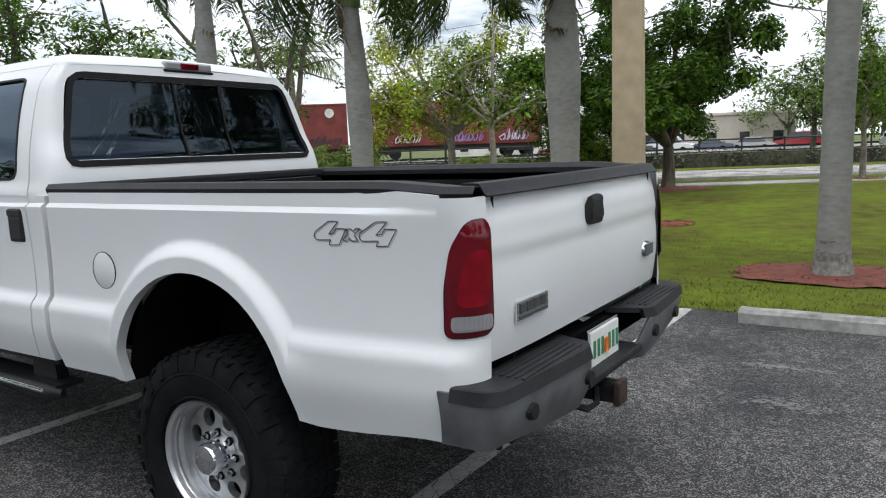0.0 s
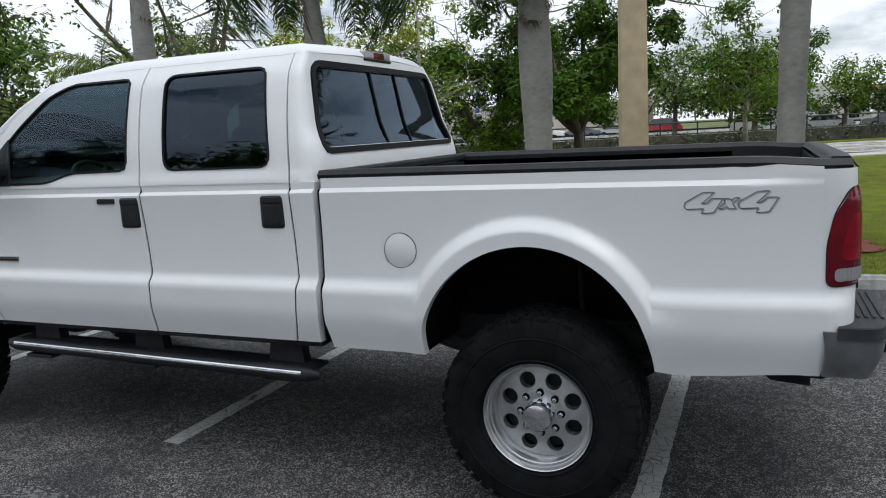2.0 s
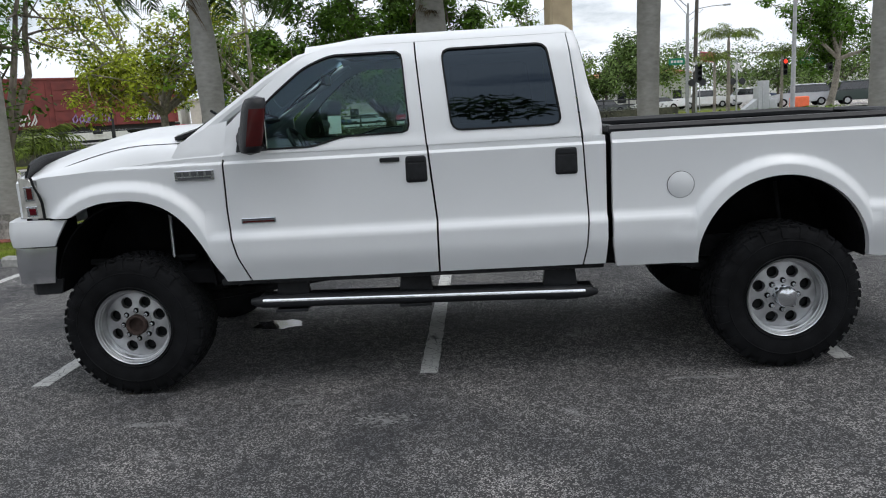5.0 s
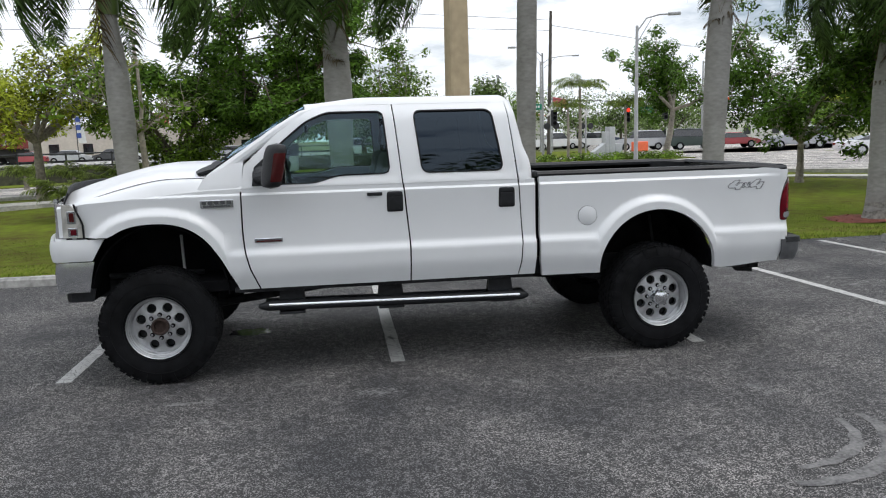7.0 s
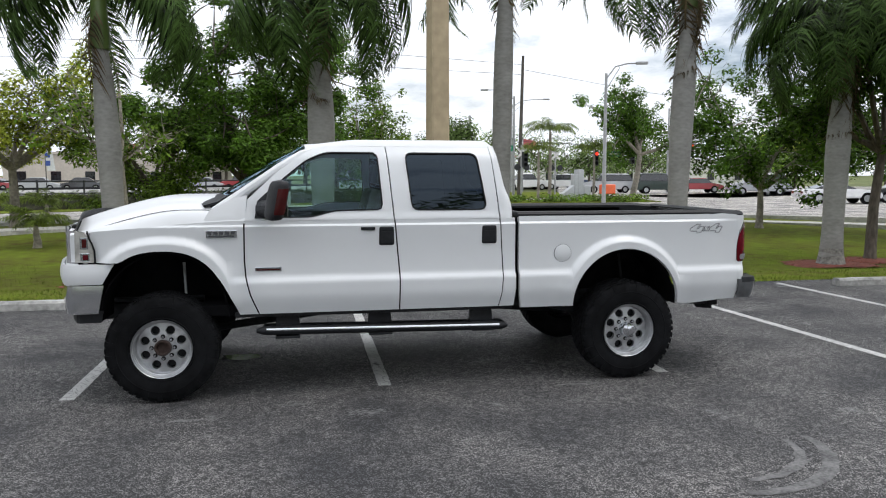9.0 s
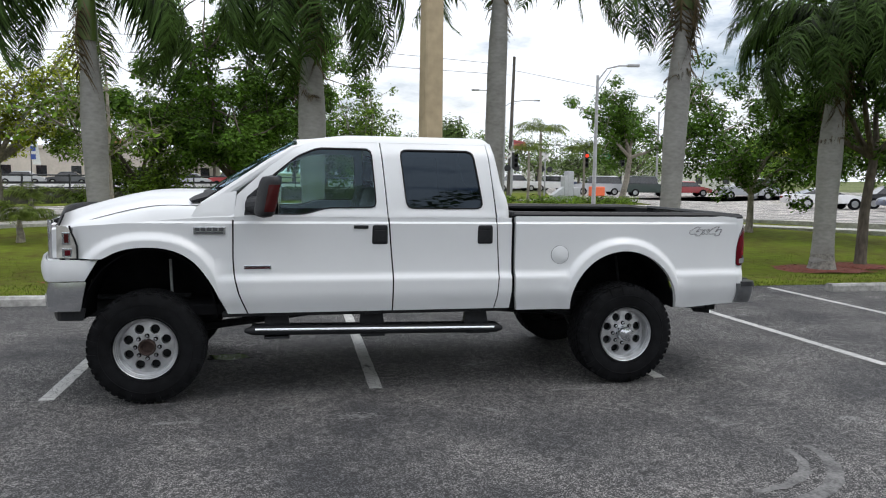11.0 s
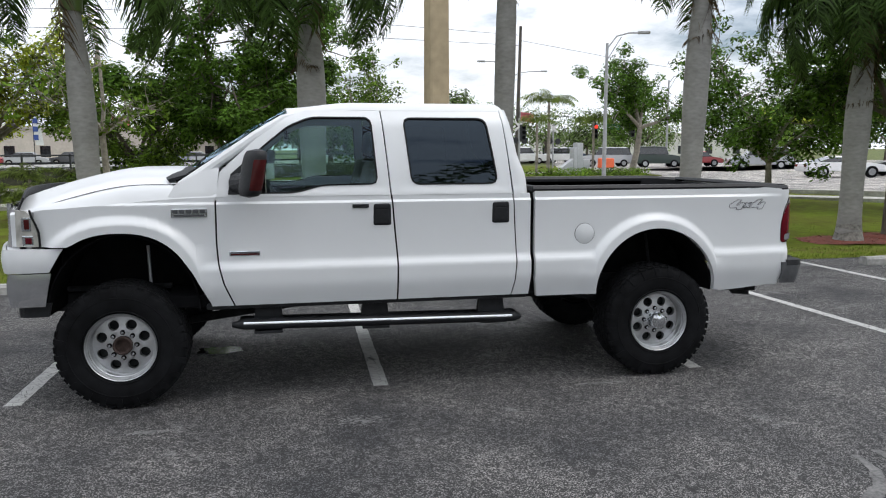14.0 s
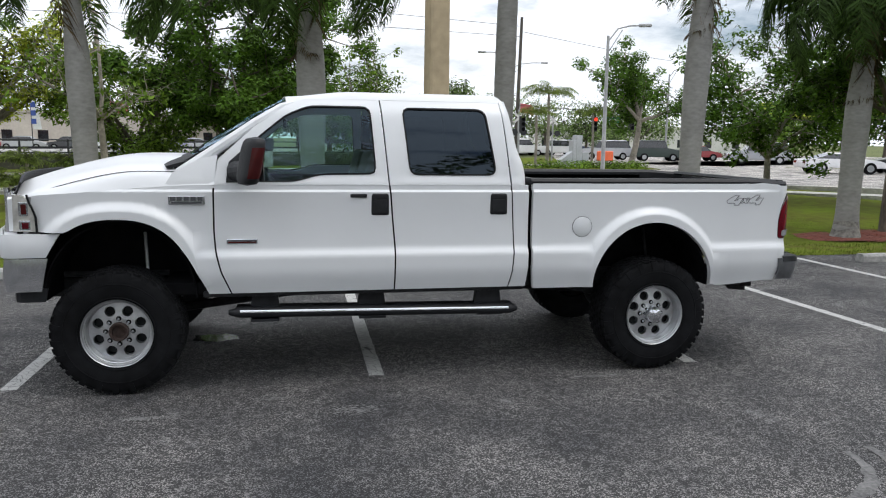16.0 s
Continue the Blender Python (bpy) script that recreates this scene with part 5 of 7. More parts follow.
def make_wheel(front):
    w = thing("wheel_set", "", "")
    prof = [(0.222, -0.125), (0.235, -0.140), (0.27, -0.152), (0.33, -0.158), (0.385, -0.150), (0.415, -0.138), (0.428, -0.118), (0.432, -0.06), (0.433, 0.0), (0.432, 0.06), (0.428, 0.118), (0.415, 0.138), (0.385, 0.150), (0.33, 0.158), (0.27, 0.152), (0.222, 0.125)]
    ty = part("tyre", revolve(bmesh.new(), prof, 72), RUBBER, w, "black off-road tyre", True)
    tb = bmesh.new()
    rng = random.Random(5)
    n = 46
    for k in range(n):
        a = 2 * math.pi * k / n
        for j, (y, wd, ln) in enumerate(((-0.122, 0.030, 0.7), (-0.072, 0.034, 0.62), (-0.02, 0.032, 0.66), (0.032, 0.032, 0.62), (0.08, 0.034, 0.66), (0.125, 0.028, 0.7))):
            aa = a + (0.5 * 2 * math.pi / n) * (j % 2) + rng.uniform(-0.006, 0.006)
            r0, r1 = 0.420 if j in (0, 5) else 0.428, TYR - (0.006 if j in (0, 5) else 0) + 0.002
            half = ln * math.pi / n * 1.0
            vs = []
            for r in (r0, r1):
                for da, yy in ((-half, y - wd * 0.7), (half, y - wd * 0.5), (half, y + wd * 0.7), (-half, y + wd * 0.5)):
                    vs.append(tb.verts.new((r * math.cos(aa + da), yy, r * math.sin(aa + da))))
            for f in ((4, 5, 6, 7), (0, 1, 5, 4), (1, 2, 6, 5), (2, 3, 7, 6), (3, 0, 4, 7)):
                tb.faces.new([vs[q] for q in f])
        if k % 2 == 0:
            for sy in (-1, 1):
                vs = []
                for r, y in ((0.362, 0.150), (0.362, 0.160), (0.420, 0.134), (0.420, 0.146)):
                    for da in (-0.045, 0.045):
                        vs.append(tb.verts.new((r * math.cos(a + da), sy * y, r * math.sin(a + da))))
                for f in ((2, 3, 7, 6), (0, 2, 6, 4), (1, 5, 7, 3), (4, 6, 7, 5)):
                    tb.faces.new([vs[q] for q in f])
    bmesh.ops.recalc_face_normals(tb, faces=tb.faces)
    part("tread", tb, RUBBER, ty)
    # side-wall rings and letter-like ribs
    for r in (0.252, 0.345):
        rg = bmesh.new()
        revolve(rg, [(r - 0.004, -0.150 - (r > 0.3) * 0.006), (r, -0.156 - (r > 0.3) * 0.004), (r + 0.004, -0.150 - (r > 0.3) * 0.006)], 64)
        part("sidewall_ring", rg, RUBBER, ty, "", True)
    lip = part("rim", revolve(bmesh.new(), [(0.205, 0.13), (0.20, 0.02), (0.205, -0.09), (0.218, -0.125), (0.231, -0.146), (0.236, -0.150), (0.236, -0.140)], 64), ALLOY, w, "polished alloy wheel with eight round holes", True)
    inn = part("rim_lip", revolve(bmesh.new(), [(0.229, -0.148), (0.224, -0.136), (0.218, -0.134), (0.216, -0.118), (0.211, -0.115), (0.209, -0.09), (0.204, -0.086), (0.202, -0.066)], 64), ALLOY, lip, "", True)
    # disc with eight round holes
    bm = bmesh.new()
    R0, R1, hr, hc = 0.095, 0.203, 0.036, 0.15
    yd = lambda r: -0.062 - 0.010 * sst(0.20, 0.09, r)  # noqa: E731
    m = 8
    for k in range(8):
        ac = 2 * math.pi * (k + 0.5) / 8
        hp = []
        for j in range(24):
            t = 2 * math.pi * j / 24
            hp.append((hc + hr * math.cos(t), hr * math.sin(t)))
        outer = []
        for j in range(24):
            t = 2 * math.pi * j / 24
            dx, dy = math.cos(t), math.sin(t)
            best = 9
            h2 = math.pi / 8
            for q in range(200):
                dd = hr + q * 0.0008
                px, py = hc + dd * dx, dd * dy
                rr, an_ = math.hypot(px, py), math.atan2(py, px)
                if rr > R1 or rr < R0 or abs(an_) > h2:
                    best = dd
                    break
            px, py = hc + best * dx, best * dy
            outer.append((px, py))
        def put(p, dy_=0.0):
            r, a = math.hypot(*p), math.atan2(p[1], p[0]) + ac
            return bm.verts.new((r * math.cos(a), yd(r) + dy_, r * math.sin(a)))
        va, vb, vc = [put(p) for p in outer], [put(p) for p in hp], [put(((p[0] - hc) * 0.9 + hc, p[1] * 0.9), 0.03) for p in hp]
        for j in range(24):
            q = (j + 1) % 24
            bm.faces.new((va[j], va[q], vb[q], vb[j]))
            bm.faces.new((vb[j], vb[q], vc[q], vc[j]))
        # corner wedges
        for sgn in (-1, 1):
            for rr in (R0, R1):
                c = (rr * math.cos(sgn * math.pi / 8), rr * math.sin(sgn * math.pi / 8))
                near = sorted(range(24), key=lambda j: math.hypot(outer[j][0] - c[0], outer[j][1] - c[1]))[:2]
                vcn = put(c)
                bm.faces.new((va[near[0]], va[near[1]], vcn))
    bmesh.ops.remove_doubles(bm, verts=bm.verts, dist=0.002)
    bmesh.ops.recalc_face_normals(bm, faces=bm.faces)
    part("disc", bm, ALLOY, lip)
    part("disc_back", revolve(bmesh.new(), [(0.0, 0.0), (0.2, 0.0)], 40), GAP, lip)
    br = part("brake_disc", revolve(bmesh.new(), [(0.06, -0.015), (0.175, -0.015), (0.175, 0.01)], 40), STEEL, w)
    part("hub_flange", revolve(bmesh.new(), [(0.0, -0.078), (0.098, -0.076), (0.102, -0.06)], 40), ALLOY, lip)
    for k in range(8):
        a = 2 * math.pi * k / 8
        nb = bmesh.new()
        tube(nb, [(0.089 * math.cos(a), -0.07, 0.089 * math.sin(a)), (0.089 * math.cos(a), -0.1 if front else -0.102, 0.089 * math.sin(a))], [0.0125, 0.0095], 8)
        part("lug_nut", nb, CHROME, lip, "chrome lug nut")
        # flat near-black disc round each nut, standing in for its shaded recess
        sb_ = bmesh.new()
        tube(sb_, [(0.089 * math.cos(a), -0.07, 0.089 * math.sin(a)), (0.089 * math.cos(a), -0.0785, 0.089 * math.sin(a))], 0.0175, 14)
        part("lug_seat", sb_, GAP, lip)
    if front:
        part("hub", revolve(bmesh.new(), [(0.066, -0.07), (0.065, -0.105), (0.058, -0.112), (0.046, -0.108), (0.043, -0.082), (0.0, -0.080)], 28), RUST, w, "bare rusty hub without cap")
    else:
        part("centre_cap", revolve(bmesh.new(), [(0.065, -0.07), (0.063, -0.14), (0.056, -0.152), (0.03, -0.158), (0.0, -0.160)], 32), CHROME, w, "chrome centre cap", True)
    return w


for front in (True, False):
    first = make_wheel(front)
    kids = [o for o in first.children_recursive]
    for s in (-1, 1):
        grp = new("front_wheel" if front else "rear_wheel")
        grp.parent = TR
        tagged(grp, "big off-road wheel with alloy rim" + (" and bare rusty hub" if front else " and chrome cap"))
        m = pose(-1.984 if front else 1.984, s * 0.865, 0.4385, 0, 0, 0 if s < 0 else 180)
        grp.matrix_basis = m
        for o in first.children:
            for q in (o, *o.children):
                d = q.copy()
                scene.collection.objects.link(d)
                d.parent = grp
                d.matrix_parent_inverse = Matrix()
    for o in [first, *kids]:
        bpy.data.objects.remove(o)

# cabin: seats, dash, steering wheel


def seat(name, x, y, w, back_h):
    bm = bmesh.new()
    box(bm, x - 0.26, x + 0.24, y - w / 2, y + w / 2, 0.95, 1.12, 0.05)
    st = part(name, bm, SEATM, TR, "grey cloth seat", True)
    bm = bmesh.new()
    box(bm, -0.07, 0.07, -w / 2, w / 2, 0, back_h, 0.05, pose(x + 0.24, y, 1.08, 0, 14, 0))
    part("backrest", bm, SEATM, st, "", True)
    if w < 0.8:
        bm = bmesh.new()
        box(bm, -0.05, 0.05, -0.13, 0.13, 0, 0.2, 0.04, pose(x + 0.40, y, 1.08 + back_h + 0.03, 0, 10, 0))
        part("headrest", bm, SEATM, st, "", True)


seat("front_seat", -0.55, -0.42, 0.52, 0.62)
seat("front_seat", -0.55, 0.42, 0.52, 0.62)
seat("rear_bench", 0.4, 0.0, 1.45, 0.55)
part("dashboard", surf(lambda u, v: (-1.45 + 0.42 * u, (v * 2 - 1) * 0.78, 1.50 - 0.05 * u - 0.28 * sst(0.75, 1, u)), 10, 8, 0.04), DASHM, TR, "grey dashboard", True)
sw = bmesh.new()
cen, ax_ = Vector((-0.93, -0.42, 1.42)), Vector((-0.82, 0, -0.57)).normalized()
s1 = ax_.orthogonal().normalized()
s2 = ax_.cross(s1)
tube(sw, [cen + 0.19 * (math.cos(2 * math.pi * k / 28) * s1 + math.sin(2 * math.pi * k / 28) * s2) for k in range(29)], 0.015, 8, False)
tube(sw, [cen - 0.19 * s1, cen + 0.19 * s1], 0.014, 6)
tube(sw, [cen, cen + 0.3 * ax_], 0.03, 8)
part("steering_wheel", sw, BLACKP, TR, "dark steering wheel", True)
part("headliner", boxbm(-0.75, 0.75, -0.66, 0.66, 2.055, 2.07), SEATM, TR)
rmv = bmesh.new()
box(rmv, -0.86, -0.83, -0.13, 0.13, 1.86, 1.93, 0.01)
part("inner_mirror", rmv, BLACKP, TR)


# outlined bedside decal: slanted block figures in thin dark lines with a pale drop shadow
FOUR = [(0.03, 0.57), (0.2, 0.99), (0.325, 1.0), (0.19, 0.45), (0.254, 0.5), (0.297, 0.7), (0.416, 0.7), (0.316, 0.03), (0.185, 0.0), (0.212, 0.22), (0.03, 0.2), (0.0, 0.32), (0.004, 0.46)]
CROSS = [(0.425, 0.69), (0.472, 0.71), (0.5, 0.6), (0.545, 0.74), (0.59, 0.72), (0.513, 0.46), (0.55, 0.22), (0.47, 0.21), (0.455, 0.34), (0.41, 0.19), (0.364, 0.24), (0.432, 0.48)]


def decal(s):
    def place(u, v, dx, dz, off):
        x = (2.575 + 0.335 * u + dx) if s < 0 else (2.91 - 0.335 * u - dx)
        z = 1.298 + 0.08 * v + dz
        return (x, s * (side_y(x, z) + off), z)
    ob = None
    for name, ink, dx, dz, off, wide in (("decal", INKM, 0.0, 0.0, 0.001, 0.0017), ("decal_shadow", INKGREY, 0.0042, -0.0042, -0.0006, 0.0017)):
        bm = bmesh.new()
        for shape in (FOUR, CROSS, [(u + 0.57, v + 0.02) for u, v in FOUR]):
            ends = shape + shape[:2]
            loop = [(a[0] + (b[0] - a[0]) * k / 4, a[1] + (b[1] - a[1]) * k / 4) for a, b in zip(ends, ends[1:]) for k in range(4)]
            tube(bm, [place(u, v, dx, dz, off) for u, v in loop[:-3]], wide, 5)
        ob = part(name, bm, ink, ob or TR, "outlined four-by-four decal" if ob is None else "")


for s in (-1, 1):
    decal(s)

# ---- column and royal palms ----
cb = bmesh.new()
rows = []
for z, w in ((-0.25, 0.178), (0.6, 0.172), (3.0, 0.158), (9.0, 0.135)):
    c = w * 0.18
    rows.append([cb.verts.new((x, y, z)) for x, y in ((-w + c, -w), (w - c, -w), (w, -w + c), (w, w - c), (w - c, w), (-w + c, w), (-w, w - c), (-w, -w + c))])
for a, b in zip(rows, rows[1:]):
    for k in range(8):
        cb.faces.new((a[k], a[(k + 1) % 8], b[(k + 1) % 8], b[k]))
cb.faces.new(rows[-1])
solid("light_column", cb, COLUMNM, "tall square tan concrete lamp column in the lawn", "lamp column", at=(1.443, 5.43, 0), rz=12)


def frond_mesh(length, droop, rng, nleaf=46, leaf=0.62, lift=0.5):
    """One feather frond along +x: an arched midrib with hanging leaflets."""
    v, f = [], []
    pts = []
    for k in range(25):
        t = k / 24
        ang = lift - droop * t ** 1.25
        p = pts[-1] if pts else Vector((0, 0, 0))
        pts.append(p + Vector((math.cos(ang), 0, math.sin(ang))) * (length / 24) if pts else p)
    for k in range(24):
        a, b = pts[k], pts[k + 1]
        r0, r1 = 0.03 * (1 - k / 25) + 0.004, 0.03 * (1 - (k + 1) / 25) + 0.004
        q = len(v)
        v += [(a.x, -r0, a.z), (a.x, 0, a.z + r0), (a.x, r0, a.z), (b.x, -r1, b.z), (b.x, 0, b.z + r1), (b.x, r1, b.z)]
        f += [(q, q + 3, q + 4, q + 1), (q + 1, q + 4, q + 5, q + 2), (q + 2, q + 5, q + 3, q)]
    for k in range(nleaf):
        t = 0.10 + 0.90 * k / nleaf
        i = min(23, int(t * 24))
        p = pts[i].lerp(pts[i + 1], t * 24 - i)
        d = (pts[i + 1] - pts[i]).normalized()
        ln = leaf * (0.45 + 0.75 * math.sin(math.pi * min(1, t * 0.9 + 0.12))) * rng.uniform(0.8, 1.15)
        for s in (-1, 1):
            out = (Vector((0, s, 0)) * rng.uniform(0.5, 1.0) + d * rng.uniform(0.35, 0.8) + Vector((0, 0, rng.uniform(-0.4, 0.25)))).normalized()
            w = rng.uniform(0.014, 0.023)
            side = d * w
            q = len(v)
            m1 = p + out * ln * 0.45
            m2 = m1 + (out * 0.6 + Vector((0, 0, -0.8))).normalized() * ln * 0.35
            e = m2 + (out * 0.25 + Vector((0, 0, -1))).normalized() * ln * 0.3
            for c, ww in ((p, 0.6), (m1, 1.0), (m2, 0.8)):
                v += [tuple(c - side * ww), tuple(c + side * ww)]
            v.append(tuple(e))
            f += [(q, q + 1, q + 3, q + 2), (q + 2, q + 3, q + 5, q + 4), (q + 4, q + 5, q + 6)]
    return v, f


_rng = random.Random(11)
FRONDS = []
for k in range(6):
    vv, ff = frond_mesh(_rng.uniform(3.0, 3.6), _rng.uniform(2.2, 2.8), _rng, 84, 0.68, lift=_rng.uniform(0.5, 0.95))
    FRONDS.append(raw_mesh("frond", vv, ff, FROND))
vv, ff = frond_mesh(2.4, 1.2, _rng, 40, 0.5, -0.8)
DRY = raw_mesh("dry_frond", vv, ff, FRONDDRY)


def palm(x, y, trunk_h, r, lean=(0, 0), seed=0, nf=13, dry=1, spin=0.0, bulge=0.2, front_bare=True):
    z0 = lawn_z(x, y)
    rng = random.Random(seed)
    ob = thing("royal_palm", "royal palm with smooth grey trunk and drooping green fronds", "palm tree", (x, y, z0), group="row of palms")
    bm = bmesh.new()
    rows = []
    for k in range(46):
        t = k / 45
        z = trunk_h * t
        rr = r * (1 + 0.42 * math.exp(-z / 0.22) + 0.16 * math.exp(-z / 0.9) + bulge * math.exp(-((t - 0.62) / 0.22) ** 2) - 0.22 * sst(0.72, 1, t))
        rr *= 1 + (0.012 if k % 2 else -0.004)
        cx, cy = lean[0] * t * t, lean[1] * t * t
        rows.append([bm.verts.new((cx + rr * math.cos(a) * (1 + 0.02 * noise.noise((math.cos(a) * 2, z * 1.5, seed))), cy + rr * math.sin(a), z - 0.03)) for a in (2 * math.pi * q / 24 for q in range(24))])
    for a, b in zip(rows, rows[1:]):
        for q in range(24):
            bm.faces.new((a[q], a[(q + 1) % 24], b[(q + 1) % 24], b[q]))
    tr = part("trunk", bm, PALMBARK, ob, "smooth grey ringed trunk", True)
    fb = bmesh.new()
    rows = []
    for k in range(8):
        z = 0.52 * k / 7
        rr = r * (1 + 0.42 * math.exp(-z / 0.22) + 0.16 * math.exp(-z / 0.9)) + 0.006 * (1 - k / 7)
        rows.append([fb.verts.new(((rr + 0.012 * noise.noise((3 * math.cos(a), 3 * math.sin(a), z * 9 + seed)) * (1 - k / 7)) * math.cos(a), rr * math.sin(a), z - 0.03)) for a in (2 * math.pi * q / 24 for q in range(24))])
    for a, b in zip(rows, rows[1:]):
        for q in range(24):
            fb.faces.new((a[q], a[(q + 1) % 24], b[(q + 1) % 24], b[q]))
    part("trunk_foot", fb, PALMLICHEN, tr, "dark lichen-stained foot", True)
    top = Vector((lean[0], lean[1], trunk_h))
    cs = bmesh.new()
    tube(cs, [top + Vector((0, 0, z)) for z in (-0.05, 0.15, 0.7, 1.35, 1.7)], [r * 0.98, r * 1.02, r * 0.8, r * 0.55, r * 0.35], 18)
    part("crownshaft", cs, PALMGREEN, ob, "green crownshaft", True)
    for k in range(nf):
        az = spin + 360 * k / nf * 1.0 + rng.uniform(-12, 12)
        tilt = rng.uniform(-10, 44)
        if front_bare and abs((az + 90 + 180) % 360 - 180) < 42:
            continue
        fr = new("frond", FRONDS[rng.randrange(6)])
        fr.parent = ob
        fr.matrix_basis = pose(*(top + Vector((0, 0, 1.3 + rng.uniform(-0.2, 0.3)))), rng.uniform(-15, 15), tilt, az)
    for k in range(dry):
        fr = new("dead_frond", DRY)
        fr.parent = ob
        tagged(fr, "dry brown hanging frond")
        fr.matrix_basis = pose(*(top + Vector((0, 0, 0.9))), 0, 20, rng.uniform(0, 360))
    return ob


palm(-8.23, 7.82, 5.6, 0.175, (-0.1, 0.1), 1)
palm(-4.29, 7.84, 4.4, 0.18, (-0.12, 0.0), 2, nf=20, dry=1)
palm(-0.4, 7.885, 4.8, 0.2, (-0.05, 0.0), 3, nf=19, dry=5, bulge=0.3, front_bare=False)
palm(3.26, 8.04, 6.2, 0.18, (0.12, 0.1), 4, dry=1, bulge=0.1)
palm(6.64, 6.88, 5.3, 0.19, (0.15, 0.0), 5, nf=20, dry=6)
palm(11.09, 7.96, 4.3, 0.215, (0.1, 0.0), 6, nf=30, dry=8, front_bare=False)


# ---- trees ----
def leaf_cloud(name, centres, n, size, material, parent, rng, label="", flat=0.8, hang=0.0):
    """Leaves in clumps about centres of (x, y, z, radius)."""
    c = np.array(centres)
    p = c[:, 3] ** 2
    idx = rng.choice(len(c), n, p=p / p.sum())
    d = rng.normal(size=(n, 3))
    d /= np.linalg.norm(d, axis=1)[:, None]
    rad = c[idx, 3] * rng.random(n) ** 0.38
    pos = c[idx, :3] + d * rad[:, None] * np.array([1, 1, flat])
    nrm = d * 0.7 + np.array([0, 0, 0.75]) + rng.normal(size=(n, 3)) * 0.38
    ax = np.cross(nrm, rng.normal(size=(n, 3)))
    ax /= np.linalg.norm(ax, axis=1)[:, None]
    b = np.cross(ax, nrm)
    b /= np.linalg.norm(b, axis=1)[:, None]
    s = size * rng.uniform(0.6, 1.3, n)
    v = np.stack([pos - ax * s[:, None], pos + b * (s * 0.42)[:, None], pos + ax * s[:, None], pos - b * (s * 0.42)[:, None]], 1).reshape(-1, 3)
    f = np.arange(4 * n).reshape(-1, 4)
    me = raw_mesh(name, v.tolist(), f.tolist(), material)
    ob = new(name, me)
    ob.parent = parent
    return tagged(ob, label)


def limb_path(p, d, ln, rng, wander, n=6):
    pts = [Vector(p)]
    d = Vector(d).normalized()
    for _ in range(n):
        d = (d + Vector((rng.normal(0, wander), rng.normal(0, wander), rng.normal(0, wander * 0.6)))).normalized()
        pts.append(pts[-1] + d * ln / n)
    return pts, d


def tree(x, y, h, spread, trunk_h, r, leaves, size, lm, bark=None, seed=0, name="tree", label="leafy green tree", lean=(0, 0), limbs=6, clump=0.28, gap=1.0, z0=None, low=False, group="trees", bare=False):
    rng = np.random.default_rng(seed)
    base = lawn_z(x, y) if z0 is None else z0
    ob = thing(name, label, "tree", (x, y, base), group=group)
    bm = bmesh.new()
    fork = Vector((lean[0], lean[1], trunk_h))
    mid = fork * 0.5 + Vector((rng.normal(0, 0.05), rng.normal(0, 0.05), 0)) * trunk_h * 0.4
    tube(bm, [(0, 0, -0.1), (0, 0, 0.12), mid, fork], [r * 1.5, r * 1.1, r * 0.9, r * 0.78], 10)
    tr = part("trunk", bm, bark or BARK, ob, "", True)
    tips = []
    crown_h = h - trunk_h
    for k in range(limbs):
        az = 2 * math.pi * (k + rng.uniform(-0.3, 0.3)) / limbs
        el = rng.uniform(0.45, 1.25) if k else 1.4
        d = (math.cos(az) * math.cos(el), math.sin(az) * math.cos(el), math.sin(el))
        reach = min(spread / max(0.25, math.cos(el)), crown_h / max(0.3, math.sin(el))) * rng.uniform(0.7, 0.95)
        pts, dd = limb_path(fork, d, reach, rng, 0.13, 7)
        lb = bmesh.new()
        tube(lb, pts, [r * 0.62 * (1 - 0.85 * q / 7) for q in range(8)], 7)
        for q in range(3, 8):
            tips.append((*pts[q], spread * clump * (0.42 + 0.4 * rng.random())))
            for _ in range(2 if q < 7 else 3):
                d2 = (dd * 0.5 + Vector(rng.normal(0, 0.7, 3).tolist())).normalized()
                sub, _d = limb_path(pts[q], d2, reach * rng.uniform(0.22, 0.42), rng, 0.2, 4)
                tube(lb, sub, [r * 0.2 * (1 - 0.85 * w / 4) for w in range(5)], 5)
                tips.append((*sub[-1], spread * clump * rng.uniform(0.4, 0.75)))
                if bare:
                    for _ in range(3):
                        s3, _d = limb_path(sub[rng.integers(2, 5)], rng.normal(0, 1, 3).tolist(), reach * 0.2, rng, 0.25, 3)
                        tube(lb, s3, [r * 0.07, r * 0.05, r * 0.035, r * 0.02], 4)
        part("limb", lb, bark or BARK, tr, "", True)
    if low:
        for _ in range(14):
            a, q = rng.uniform(0, 6.28), spread * rng.uniform(0.2, 0.85)
            tips.append((q * math.cos(a), q * math.sin(a), rng.uniform(0.35, trunk_h + 0.4), spread * clump * rng.uniform(0.7, 1.1)))
    if leaves:
        leaf_cloud("crown", tips, leaves, size, lm, ob, rng)
    return ob


